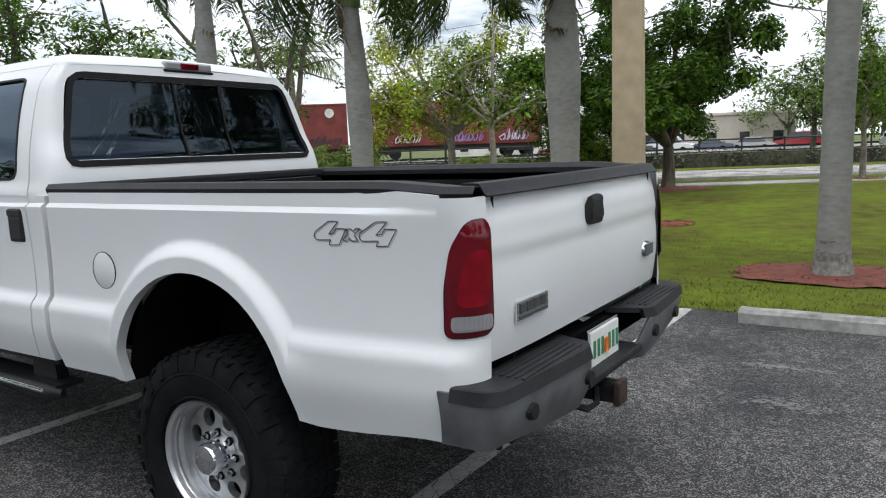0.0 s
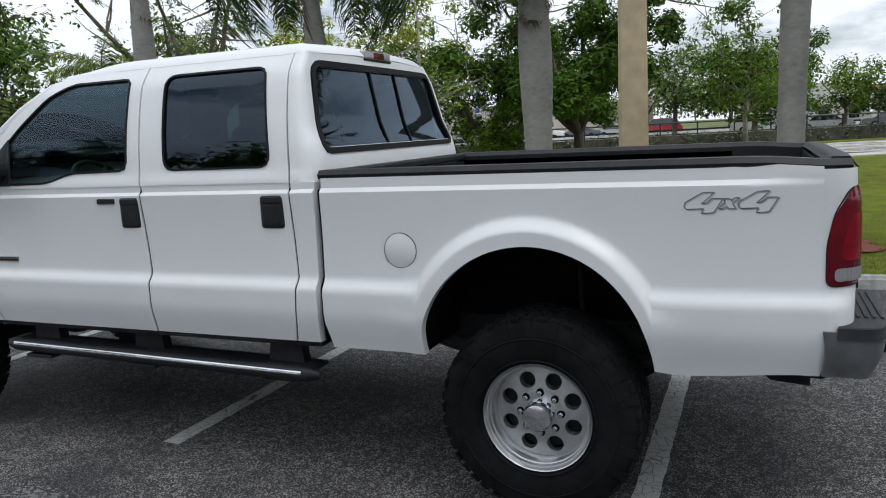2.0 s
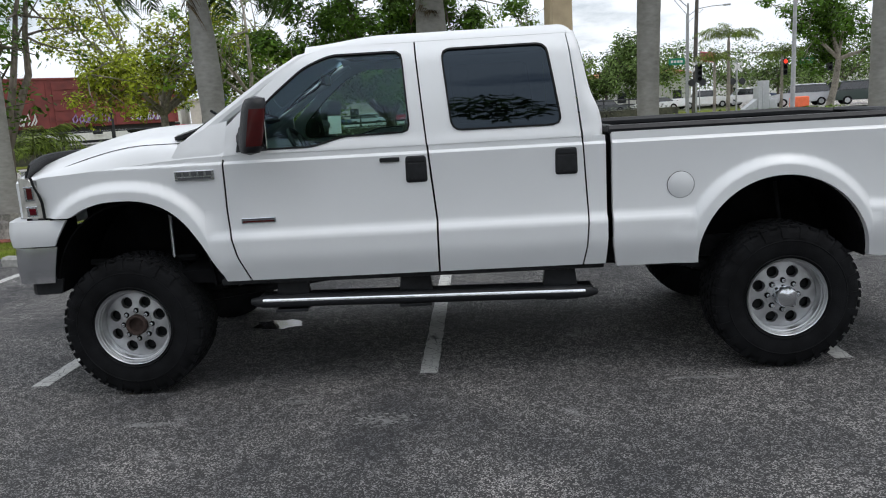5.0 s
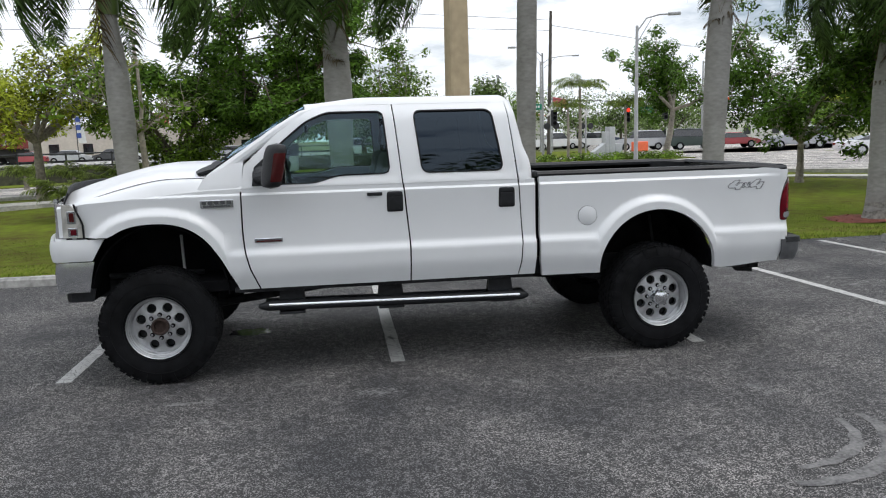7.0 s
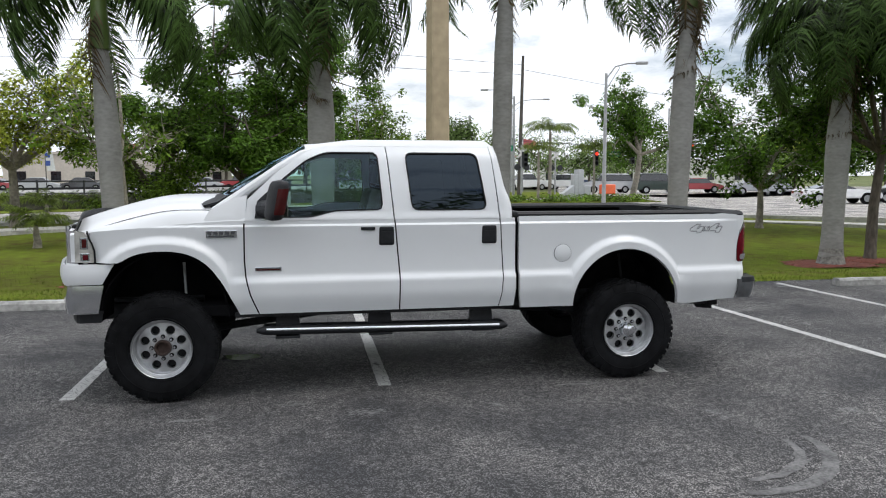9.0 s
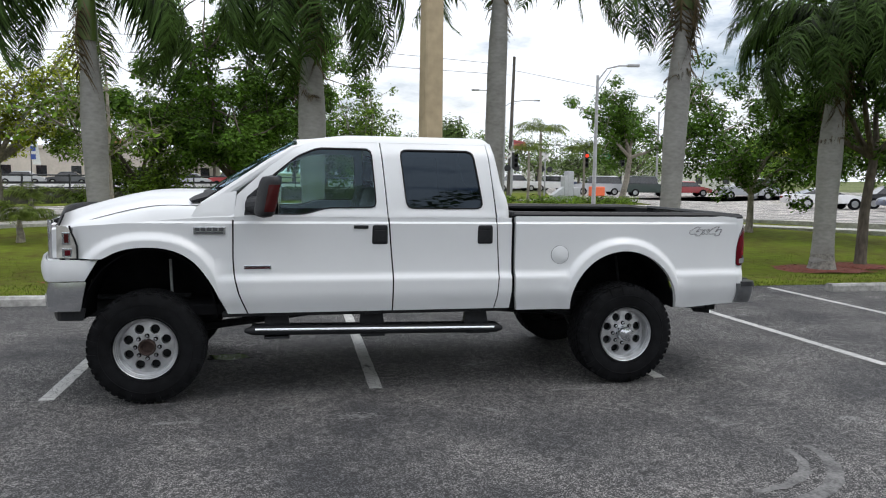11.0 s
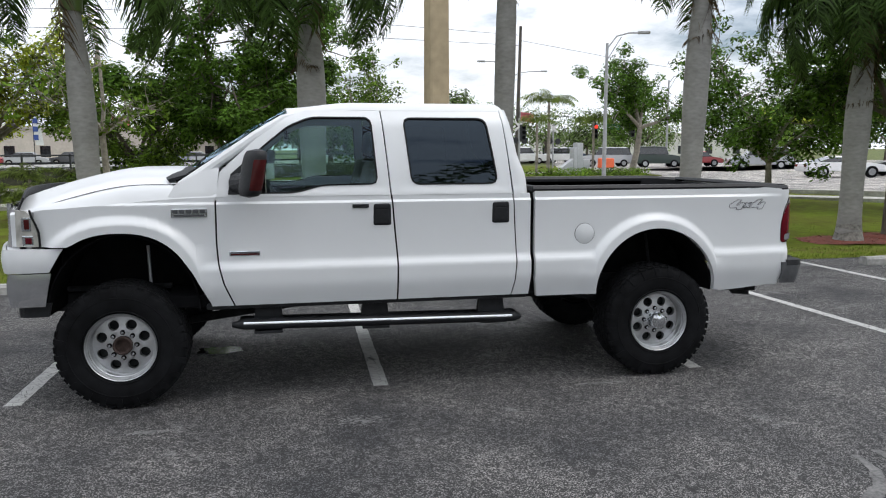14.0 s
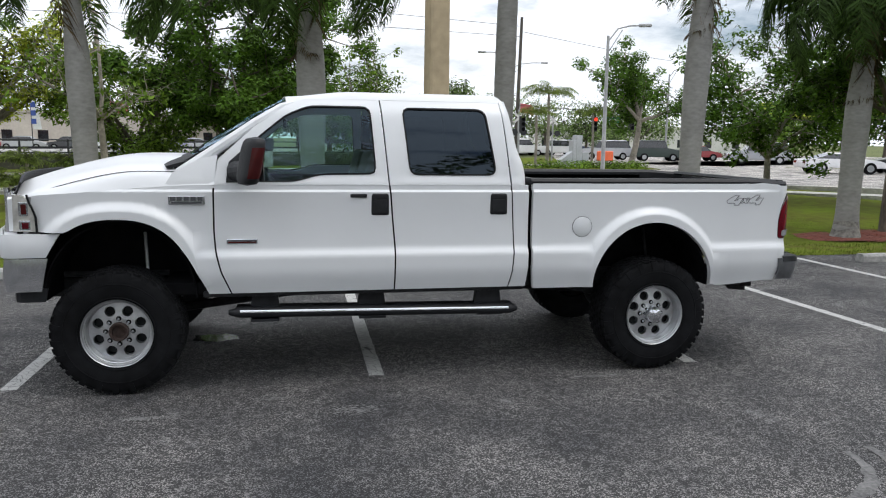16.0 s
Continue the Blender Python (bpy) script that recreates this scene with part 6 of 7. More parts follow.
tree(-2.55, 20.6, 9.0, 3.2, 1.3, 0.2, 52000, 0.09, LEAFDARK, seed=21, label="dense dark green tree on a mulched base", limbs=9, low=False, clump=0.30)
tree(-6.0, 21.6, 5.0, 2.4, 1.0, 0.14, 16000, 0.08, LEAFMID, seed=22, label="bushy mid-green tree with low foliage", limbs=7, low=True)
tree(-10.2, 20.2, 5.6, 4.0, 1.9, 0.16, 19000, 0.08, LEAFYEL, PALEBARK, 23, label="spreading yellow-green tree with pale trunk", limbs=9, clump=0.2)
tree(-5.7, 15.1, 7.4, 1.9, 2.3, 0.1, 900, 0.10, LEAFMID, PALEBARK, 24, label="nearly bare tree with thin pale branches", limbs=6, clump=0.3, bare=True)
tree(-10.6, 11.6, 8.5, 3.4, 1.5, 0.17, 2600, 0.08, LEAFDARK, BARK, 25, label="open dark tree with forked trunk", limbs=6, clump=0.2, lean=(0.1, 0.1))
tree(-17.8, 8.6, 8.0, 3.0, 2.6, 0.2, 9000, 0.09, LEAFDARK, BARK, 26, label="tall dark green tree with dense crown", limbs=8, clump=0.28)
tree(15.0, 16.6, 6.3, 2.7, 1.35, 0.12, 19000, 0.085, LEAFDARK, PALEBARK, 27, label="rounded dark green tree on the lawn", limbs=10, clump=0.30)
tree(12.75, 8.7, 7.4, 3.0, 2.6, 0.13, 17000, 0.08, LEAFDARK, BARK, 28, label="dark-stemmed leaning tree beside a palm", limbs=7, lean=(0.35, 0.2), clump=0.26)
tree(18.6, 12.6, 6.4, 2.6, 2.0, 0.15, 9000, 0.08, LEAFDARK, BARK, 29, label="dark green tree standing on the lawn", limbs=8, clump=0.28)
tree(20.8, 39.4, 7.0, 4.0, 3.0, 0.2, 13000, 0.12, LEAFDARK, PALEBARK, 30, label="broad dark tree with forked trunk at the crossing", limbs=6, clump=0.24, z0=0.1, lean=(0.5, 0))
tree(2.6, 62.0, 8.4, 5.0, 1.8, 0.25, 15000, 0.17, LEAFDARK, BARK, 31, label="round roadside tree with green crown", limbs=8, clump=0.3, z0=0.1)
tree(2.4, 25.2, 5.9, 2.0, 1.6, 0.1, 5200, 0.085, LEAFMID, PALEBARK, 32, label="small sparse tree on a mulched base", limbs=8, clump=0.34)


def far_tree(x, y, h, spread, seed, lm=None, n=4200):
    rng = np.random.default_rng(seed)
    ob = thing("far_tree", "distant rounded green tree", "tree", (x, y, 0.0), group="distant trees")
    bm = bmesh.new()
    tube(bm, [(0, 0, -0.3), (0.1, 0, h * 0.25), (0, 0.1, h * 0.6)], [h * 0.03, h * 0.022, h * 0.012], 7)
    for k in range(4):
        a = k * 1.6 + rng.uniform(0, 1)
        tube(bm, [(0, 0, h * 0.3), (spread * 0.5 * math.cos(a), spread * 0.5 * math.sin(a), h * 0.65)], [h * 0.014, h * 0.006], 5)
    part("trunk", bm, BARK, ob)
    cen = []
    for _ in range(26):
        a, q = rng.uniform(0, 6.28), spread * rng.random() ** 0.5 * 0.85
        cen.append((q * math.cos(a), q * math.sin(a), h * rng.uniform(0.35, 0.9) * (1 - 0.18 * (q / spread) ** 2), spread * rng.uniform(0.2, 0.38)))
    leaf_cloud("crown", cen, n, max(0.16, h * 0.026), lm or LEAFFAR, ob, rng)


# the last twelve close the lot behind the camera and show in the glass
for k, (x, y, h, sp) in enumerate(((-42, 98, 7, 6), (-10, 94, 8, 6), (0, 86, 10, 7), (9.5, 68, 6.6, 4.0), (17.5, 74, 8.6, 4.6), (-30, 22, 8, 4),
                                   (22, 92, 8, 7), (34, 95, 8, 8), (46, 92, 8, 8), (60, 84, 8, 8), (74, 78, 9, 8), (88, 66, 9, 8), (52, 66, 6, 4.5), (40, 78, 7, 5), (30, 70, 6, 4), (96, 48, 9, 7), (13.5, 70, 6.4, 3.4), (-4, 66, 9, 5.5),
                                   (-40, -25, 13, 6), (-30, -22, 12, 6), (-21, -21, 13, 6), (-12, -22, 11.5, 6), (-3, -21, 13, 6), (8, -22, 11.5, 6), (18, -21, 13, 6), (28, -22, 12, 6), (38, -22, 13, 6), (22, -14, 9, 5), (26, -6, 10, 5), (26, 3, 9, 4))):
    far_tree(x, y, h, sp, 100 + k, LEAFMID if k % 3 == 0 else None)


# small palms and palmettos
def small_palm(x, y, trunk_h, r, seed, name="small_palm", label="young palm with pale trunk and light green fronds", z0=None, scale=0.62, nf=11, m=None):
    rng = random.Random(seed)
    ob = thing(name, label, "palm tree", (x, y, lawn_z(x, y) if z0 is None else z0), group="small palms")
    if trunk_h:
        bm = bmesh.new()
        tube(bm, [(0, 0, -0.1), (0.03, 0, trunk_h * 0.5), (0, 0, trunk_h), (0, 0, trunk_h + 0.35)], [r * 1.3, r, r * 0.85, r * 0.4], 10)
        part("trunk", bm, PALEBARK, ob, "", True)
    for k in range(nf):
        fr = new("frond", LITE[rng.randrange(3)])
        fr.parent = ob
        fr.matrix_basis = pose(0, 0, trunk_h + 0.2 * (trunk_h > 0), rng.uniform(-10, 10), rng.uniform(-38, 8), 360 * k / nf + rng.uniform(-10, 10)) @ Matrix.Scale(scale * rng.uniform(0.85, 1.1), 4)


LITE = []
for k in range(3):
    vv, ff = frond_mesh(_rng.uniform(2.2, 2.6), _rng.uniform(1.2, 1.8), _rng, 34, 0.6, 0.7)
    LITE.append(raw_mesh("light_frond", vv, ff, FRONDLITE))
small_palm(-15.2, 17.5, 4.3, 0.13, 41, scale=0.95, nf=13)
small_palm(-19.6, 17.6, 4.0, 0.13, 42, scale=0.95, nf=13)
small_palm(-14.4, 19.3, 0.6, 0.12, 52, "palmetto", "low bushy palmetto with light green fronds", scale=0.8, nf=18)
small_palm(-17.8, 20.4, 0.6, 0.12, 53, "palmetto", "low bushy palmetto with light green fronds", scale=0.8, nf=18)
small_palm(-7.8, 14.6, 0.35, 0.1, 43, "palmetto", "low bushy palmetto with light green fronds", scale=0.45, nf=16)
small_palm(-5.3, 17.5, 0.1, 0.1, 44, "palmetto", "low bushy palmetto with light green fronds", scale=0.35, nf=14)
small_palm(-10.5, 24.5, 0.3, 0.1, 45, "palmetto", "low bushy palmetto with light green fronds", scale=0.5, nf=14)
small_palm(-13.2, 27.0, 0.3, 0.1, 46, "palmetto", "low bushy palmetto with light green fronds", scale=0.5, nf=14)
small_palm(-8.2, 22.4, 0.3, 0.1, 47, "palmetto", "low bushy palmetto with light green fronds", scale=0.5, nf=14)
small_palm(-13.5, 14.5, 0.4, 0.1, 48, "palmetto", "low bushy palmetto with light green fronds", scale=0.55, nf=16)
small_palm(15.1, 39.4, 4.3, 0.1, 49, z0=0.1, scale=0.8, nf=12)
small_palm(14.0, 38.4, 3.0, 0.08, 50, z0=0.1, scale=0.6, nf=12)
small_palm(18.6, 40.6, 3.2, 0.08, 51, z0=0.1, scale=0.62, nf=12)

# ---- train on the far track ----
TP, TD = Vector((-24.1, 56.2)), Vector((0.758, 0.652)).normalized()
TANG = math.degrees(math.atan2(TD.y, TD.x))


def boxcar(s, length, material, label, seed, kind="box"):
    """A freight car whose far end lies s metres back along the track."""
    rng = random.Random(seed)
    c = TP - TD * (s + length / 2)
    ob = thing("freight_car", label, "freight car", (c.x, c.y, 0.75), TANG, "train")
    L, W, Z0, Z1 = length / 2, 1.5, 1.05, 4.55
    if kind == "box":
        part("body", boxbm(-L, L, -W, W, Z0, Z1, 0.05), material, ob)
        n = int(length / 0.9)
        for k in range(n + 1):
            x = -L + 0.15 + (length - 0.3) * k / n
            if abs(x) > 1.6:
                part("side_post", boxbm(x - 0.06, x + 0.06, -W - 0.06, -W + 0.02, Z0 + 0.05, Z1 - 0.1), material, ob)
        d = part("sliding_door", boxbm(-1.5, 1.5, -W - 0.09, -W, Z0 + 0.15, Z1 - 0.2, 0.02), material, ob)
        for k in range(4):
            part("door_rib", boxbm(-1.45, 1.45, -W - 0.13, -W - 0.08, Z0 + 0.5 + 0.75 * k, Z0 + 0.58 + 0.75 * k), material, d)
        part("roof", boxbm(-L, L, -W - 0.05, W + 0.05, Z1 - 0.05, Z1 + 0.1, 0.03), material, ob)
    else:
        def tank(u, v):
            x = -L + 2 * L * u
            a = math.pi * (v * 1.0)
            return (x, -1.55 * math.cos(a), 1.9 + 2.75 * math.sin(a) ** 0.6)
        part("body", surf(tank, 8, 20), material, ob, "", True)
        part("end_wall", boxbm(-L, -L + 0.1, -1.45, 1.45, 1.8, 4.2), material, ob)
        part("end_wall", boxbm(L - 0.1, L, -1.45, 1.45, 1.8, 4.2), material, ob)
        part("side_sill", boxbm(-L, L, -1.6, -1.45, 1.55, 1.95), material, ob)
        part("walkway", boxbm(-L, L, -0.5, 0.5, 4.68, 4.74), DARKMET, ob)
    # sprayed letters as loose bars and loops
    for g in range(5):
        gx = rng.uniform(-L + 1.2, L - 2.4)
        gm = GRAFFITI[rng.randrange(5)]
        for k in range(5):
            x = gx + k * 0.42
            h = rng.uniform(0.5, 0.95)
            gb = bmesh.new()
            yy = -W - 0.14 if kind == "box" else -1.62
            zz = Z0 + 0.25 if kind == "box" else 1.98
            tube(gb, [(x + rng.uniform(-0.15, 0.15), yy, zz), (x + rng.uniform(-0.2, 0.2), yy, zz + h * 0.5), (x + 0.25, yy, zz + h), (x + 0.32, yy, zz + h * 0.4), (x + 0.15, yy, zz + 0.05)], 0.055, 5)
            part("sprayed_mark", gb, gm, ob)
    if kind == "box":
        for k in range(4):
            part("marking_bar", boxbm(-L + 1.0 + 0.3 * k, -L + 1.2 + 0.3 * k, -W - 0.075, -W - 0.06, 3.0, 3.3), GRAFFITI[0], ob)
            part("marking_bar", boxbm(-L + 1.0 + 0.3 * k, -L + 1.2 + 0.3 * k, -W - 0.075, -W - 0.06, 2.5, 2.8), GRAFFITI[0], ob)
        rb_ = bmesh.new()
        revolve(rb_, [(0.0, 0), (0.36, 0), (0.36, 0.02)], 24)
        bmesh.ops.translate(rb_, verts=rb_.verts, vec=(L - 1.4, -W - 0.085, 3.9))
        part("round_mark", rb_, GRAFFITI[0], ob)
    part("underframe", boxbm(-L + 0.2, L - 0.2, -1.2, 1.2, 0.72, 1.06), TRAINDARK, ob)
    for bx in (-L + 1.9, L - 1.9):
        bg = part("bogie", boxbm(bx - 1.2, bx + 1.2, -1.15, 1.15, 0.42, 0.75, 0.03), TRAINDARK, ob)
        for q in (-0.85, 0.85):
            for sy in (-0.8, 0.8):
                wb = bmesh.new()
                tube(wb, [(bx + q, sy - 0.07, 0.46), (bx + q, sy + 0.07, 0.46)], 0.46, 18)
                part("rail_wheel", wb, TRAINDARK, bg)
    part("coupler", boxbm(L - 0.1, L + 0.55, -0.12, 0.12, 0.8, 1.0), TRAINDARK, ob)
    part("ladder", boxbm(-L + 0.1, -L + 0.5, -W - 0.1, -W - 0.05, 1.0, 4.3) if kind == "box" else boxbm(-L + 0.05, -L + 0.1, -1.5, -1.2, 1.6, 4.3), material, ob)


boxcar(0.0, 15.0, BOXCAR, "red-brown steel boxcar with graffiti", 1)
boxcar(16.1, 17.5, BOXCAR, "red-brown steel boxcar with graffiti", 4)
boxcar(34.7, 15.0, HOPPERM, "pale grey covered hopper car with orange graffiti", 3, "hopper")
boxcar(50.8, 17.5, BOXCAR, "red-brown steel boxcar with graffiti", 5)
boxcar(69.4, 17.5, BOXCAR, "red-brown steel boxcar with graffiti", 6)
tn = Vector((-TD.y, TD.x))
bm = bmesh.new()
pr = [(-4.5, -0.1), (-2.2, 0.6), (2.2, 0.6), (4.5, -0.1)]
ra = [bm.verts.new((*(TP - TD * 140 + tn * o), z)) for o, z in pr]
rb2 = [bm.verts.new((*(TP + TD * 130 + tn * o), z)) for o, z in pr]
for k in range(3):
    bm.faces.new((ra[k], rb2[k], rb2[k + 1], ra[k + 1]))
solid("track_bed", bm, CONCRETE, "grey ballast railway bed", "railway", kind="structure")
for o in (-0.72, 0.72):
    bm = bmesh.new()
    a, b = TP - TD * 140 + tn * o, TP + TD * 130 + tn * o
    w = tn * 0.04
    vs = [bm.verts.new((*(p + q), z)) for p in (a, b) for q, z in ((-w, 0.6), (w, 0.6), (w, 0.765), (-w, 0.765))]
    for f in ((0, 1, 5, 4), (1, 2, 6, 5), (2, 3, 7, 6), (3, 0, 4, 7)):
        bm.faces.new([vs[k] for k in f])
    solid("rail", bm, STEEL, "steel rail on the ballast", "rail", "rails", "structure")

# low clipped hedge and dark fence beyond the road
HD = Vector(RD).normalized()
HN = Vector((-HD.y, HD.x))


def hedge(s0, s1, off, h, w, name, label, m, n, seed):
    rng = np.random.default_rng(seed)
    ob = thing(name, label, "hedge")
    cen = []
    for s in np.arange(s0, s1, 0.5):
        p = Vector(RP) + HD * s + HN * (off + rng.uniform(-w / 4, w / 4))
        cen.append((p.x, p.y, 0.15 + h * 0.5 + rng.uniform(-0.08, 0.08), h * 0.62))
    leaf_cloud("foliage", cen, n, 0.10, m, ob, rng, flat=1.0)
    b = bmesh.new()
    q = [Vector(RP) + HD * s + HN * o for s, o in ((s0, off - w / 3), (s1, off - w / 3), (s1, off + w / 3), (s0, off + w / 3))]
    vs = [b.verts.new((v.x, v.y, z)) for z in (0.1, 0.15 + h * 0.8) for v in q]
    for f in ((0, 1, 5, 4), (1, 2, 6, 5), (2, 3, 7, 6), (3, 0, 4, 7), (4, 5, 6, 7)):
        b.faces.new([vs[k] for k in f])
    part("core", b, mat("hedge_core", (0.06, 0.06, 0.04), 0.95, var=0.4, scale=6, bump=0.8), ob)
    return ob


hedge(-40, 35, 11.2, 0.85, 1.2, "hedge", "low grey-green clipped hedge beyond the road", HEDGEM, 17000, 5)


def fence(s0, s1, off, h):
    ob = thing("metal_fence", "low dark metal fence behind the hedge", "fence")
    for k in range(int((s1 - s0) / 2.2)):
        p = Vector(RP) + HD * (s0 + 2.2 * k) + HN * off
        part("post", boxbm(p.x - 0.04, p.x + 0.04, p.y - 0.04, p.y + 0.04, 0.05, h), DARKMET, ob)
    for z in (h * 0.55, h - 0.06):
        a, b = Vector(RP) + HD * s0 + HN * off, Vector(RP) + HD * s1 + HN * off
        tb_ = bmesh.new()
        tube(tb_, [(a.x, a.y, z), (b.x, b.y, z)], 0.04, 6)
        part("rail", tb_, DARKMET, ob)


fence(-40, 35, 13.0, 1.55)


# ---- street furniture ----
def pole(x, y, h, r, material, name, label, lean=0.0):
    bm = bmesh.new()
    tube(bm, [(0, 0, -0.1), (lean * 0.5, 0, h * 0.5), (lean, 0, h)], [r, r * 0.85, r * 0.65], 12)
    return solid(name, bm, material, label, "pole", at=(x, y, 0.1))


pole(26, 110, 11, 0.3, GREYPOLE, "utility_pole", "pale concrete utility pole beyond the tracks")
pole(17.2, 53.3, 11.4, 0.17, POLEM, "utility_pole", "dark wooden utility pole at the roadside", 0.25)


def street_lamp(x, y, h, arm, rz, label="grey street lamp with long curved arm"):
    ob = thing("street_lamp", label, "street lamp", (x, y, 0.1), rz, "street lamps")
    bm = bmesh.new()
    tube(bm, [(0, 0, -0.1), (0, 0, h)], [0.12, 0.075], 12)
    part("post", bm, GREYPOLE, ob, "", True)
    bm = bmesh.new()
    tube(bm, [(0, 0, h - 0.3), (arm * 0.3, 0, h + 0.35), (arm * 0.7, 0, h + 0.5), (arm, 0, h + 0.5)], 0.04, 8)
    tube(bm, [(0, 0, h - 0.9), (arm * 0.45, 0, h + 0.3)], 0.025, 6)
    part("arm", bm, GREYPOLE, ob)
    bm = bmesh.new()
    box(bm, arm - 0.05, arm + 0.6, -0.14, 0.14, h + 0.43, h + 0.58, 0.05)
    part("lamp_head", bm, GREYPOLE, ob)


street_lamp(15.7, 32.0, 7.2, 1.6, -20)
street_lamp(20.6, 67.4, 8.8, 3.2, -12)
street_lamp(16.9, 53.9, 8.2, 2.2, 172)
street_lamp(34, 60, 8, 1.6, 0)
for x, y, h in ((-6.0, 25.6, 2.95), (-16.4, 29.5, 3.6)):
    ob = thing("lot_lamp", "dark shoebox lamp on a slim post", "street lamp", (x, y, 0.0))
    bm = bmesh.new()
    tube(bm, [(0, 0, -0.1), (0, 0, h)], 0.06, 10)
    part("post", bm, DARKMET, ob)
    part("lamp_head", boxbm(-0.1, 0.45, -0.15, 0.15, h - 0.05, h + 0.12, 0.02), DARKMET, ob)


def signal(x, y, z, rz, red=True):
    ob = thing("traffic_signal", "black three-lamp traffic signal showing red", "traffic light", (x, y, z), rz, "traffic lights")
    part("housing", boxbm(-0.18, 0.18, -0.12, 0.12, -0.5, 0.5, 0.03), DARKMET, ob)
    for k in range(3):
        bm = bmesh.new()
        tube(bm, [(0, -0.12, 0.32 - 0.32 * k), (0, -0.16, 0.32 - 0.32 * k)], 0.12, 14)
        part("lens", bm, SIGRED if k == 0 and red else GAP, ob)
    part("hanger", boxbm(-0.02, 0.02, -0.02, 0.02, 0.5, 0.9), DARKMET, ob)


signal(22.9, 44.0, 3.1, 15)
signal(19.7, 43.0, 2.95, 15)
signal(27.8, 44.5, 3.6, 15)
signal(13.6, 40.0, 2.8, 15, False)


def street_sign(x, y, z, w):
    ob = thing("street_sign", "green street name sign with white bar lettering", "street sign", (x, y, z), 14)
    part("plate", boxbm(-w / 2, w / 2, -0.015, 0.015, -0.18, 0.18, 0.01), SIGGREEN, ob)
    for k in range(4):
        part("letter_bar", boxbm(-w / 2 + 0.12 + k * (w - 0.2) / 4, -w / 2 + 0.12 + (k + 0.7) * (w - 0.2) / 4, -0.021, -0.016, -0.07, 0.07), GRAFFITI[0], ob)
    part("hanger", boxbm(-0.02, 0.02, -0.01, 0.01, 0.18, 0.8), DARKMET, ob)


street_sign(21.3, 43.48, 3.28, 1.1)
street_sign(12.2, 39.47, 3.5, 1.0)
# span wires between the poles
for pts in (((12.2, 39.47, 4.28), (16.9, 53.3, 4.6), (19.7, 43.0, 3.85), (22.9, 44.0, 4.0), (27.8, 44.5, 4.5), (36, 50, 6.5)), ((17.4, 53.3, 10.8), (-4, 44, 10.3), (-30, 50, 11.0)), ((17.4, 53.3, 10.0), (-4, 46, 9.5), (-30, 53, 10.2)), ((17.4, 53.3, 10.4), (30, 58, 9.4), (48, 72, 9.8))):
    bm = bmesh.new()
    tube(bm, pts, 0.018, 5)
    solid("overhead_wire", bm, DARKMET, "thin dark overhead wire", "wire", "overhead wires")


def crossing_signal(x, y, rz):
    ob = thing("crossing_signal", "rail crossing signal with crossed boards and twin lamps", "rail signal", (x, y, 0.1), rz, "rail crossing signals")
    bm = bmesh.new()
    tube(bm, [(0, 0, 0), (0, 0, 4.0)], 0.07, 10)
    part("post", bm, GREYPOLE, ob)
    for s in (-1, 1):
        part("crossed_board", boxbm(-0.55, 0.55, -0.09, -0.07, -0.09, 0.09, 0.0, pose(0, 0, 3.4, 0, s * 40, 0)), GRAFFITI[0], ob)
        bm = bmesh.new()
        tube(bm, [(s * 0.42, -0.05, 2.3), (s * 0.42, -0.16, 2.3)], 0.26, 16)
        part("lamp_disc", bm, DARKMET, ob)
    part("lamp_bar", boxbm(-0.5, 0.5, -0.04, 0.04, 2.26, 2.34), DARKMET, ob)


crossing_signal(16.4, 50, 15)
crossing_signal(21.3, 56, 15)

# monument sign and planted island
ob = thing("monument_sign", "silver stepped monument sign on a planted island", "monument", (17.0, 39.2, 0.1), 14)
part("tall_slab", boxbm(-0.2, 0.25, -0.25, 0.25, 0, 2.05, 0.03), MONUM, ob)
part("mid_slab", boxbm(-0.45, -0.2, -0.25, 0.25, 0, 1.75, 0.03), MONUM, ob)
part("low_slab", boxbm(0.25, 0.8, -0.25, 0.25, 0, 1.0, 0.03), MONUM, ob)
wing = bmesh.new()
vs = [wing.verts.new(p) for p in ((-1.3, -0.2, 0), (-0.45, -0.2, 0), (-0.45, -0.2, 1.05), (-1.3, -0.2, 0.5), (-1.3, 0.2, 0), (-0.45, 0.2, 0), (-0.45, 0.2, 1.05), (-1.3, 0.2, 0.5))]
for f in ((0, 1, 2, 3), (7, 6, 5, 4), (0, 4, 5, 1), (1, 5, 6, 2), (2, 6, 7, 3), (3, 7, 4, 0)):
    wing.faces.new([vs[k] for k in f])
part("wing_slab", wing, MONUM, ob)
rng_ = np.random.default_rng(9)
isl = thing("shrub_bed", "low clipped green shrubs round the monument", "shrubs")
leaf_cloud("foliage", [(16.4 + rng_.uniform(-4.5, 4.5), 37.6 + rng_.uniform(-1.4, 1.4), 0.25, 0.5) for _ in range(60)], 6000, 0.09, LEAFMID, isl, rng_)
solid("island_bed", sheet([(10.5, 35.6), (21.5, 36.6), (22.0, 41), (11.5, 41)], 0.16, 0.2), GRASSM, "green planted traffic island", "traffic island", kind="structure")
for x, y in ((26.2, 56.0),):
    solid("road_barrier", boxbm(-0.75, 0.75, -0.22, 0.22, 0, 0.85, 0.08), BARRIER, "orange plastic road barrier", "barrier", "road barriers", at=(x, y, 0.1), rz=12)


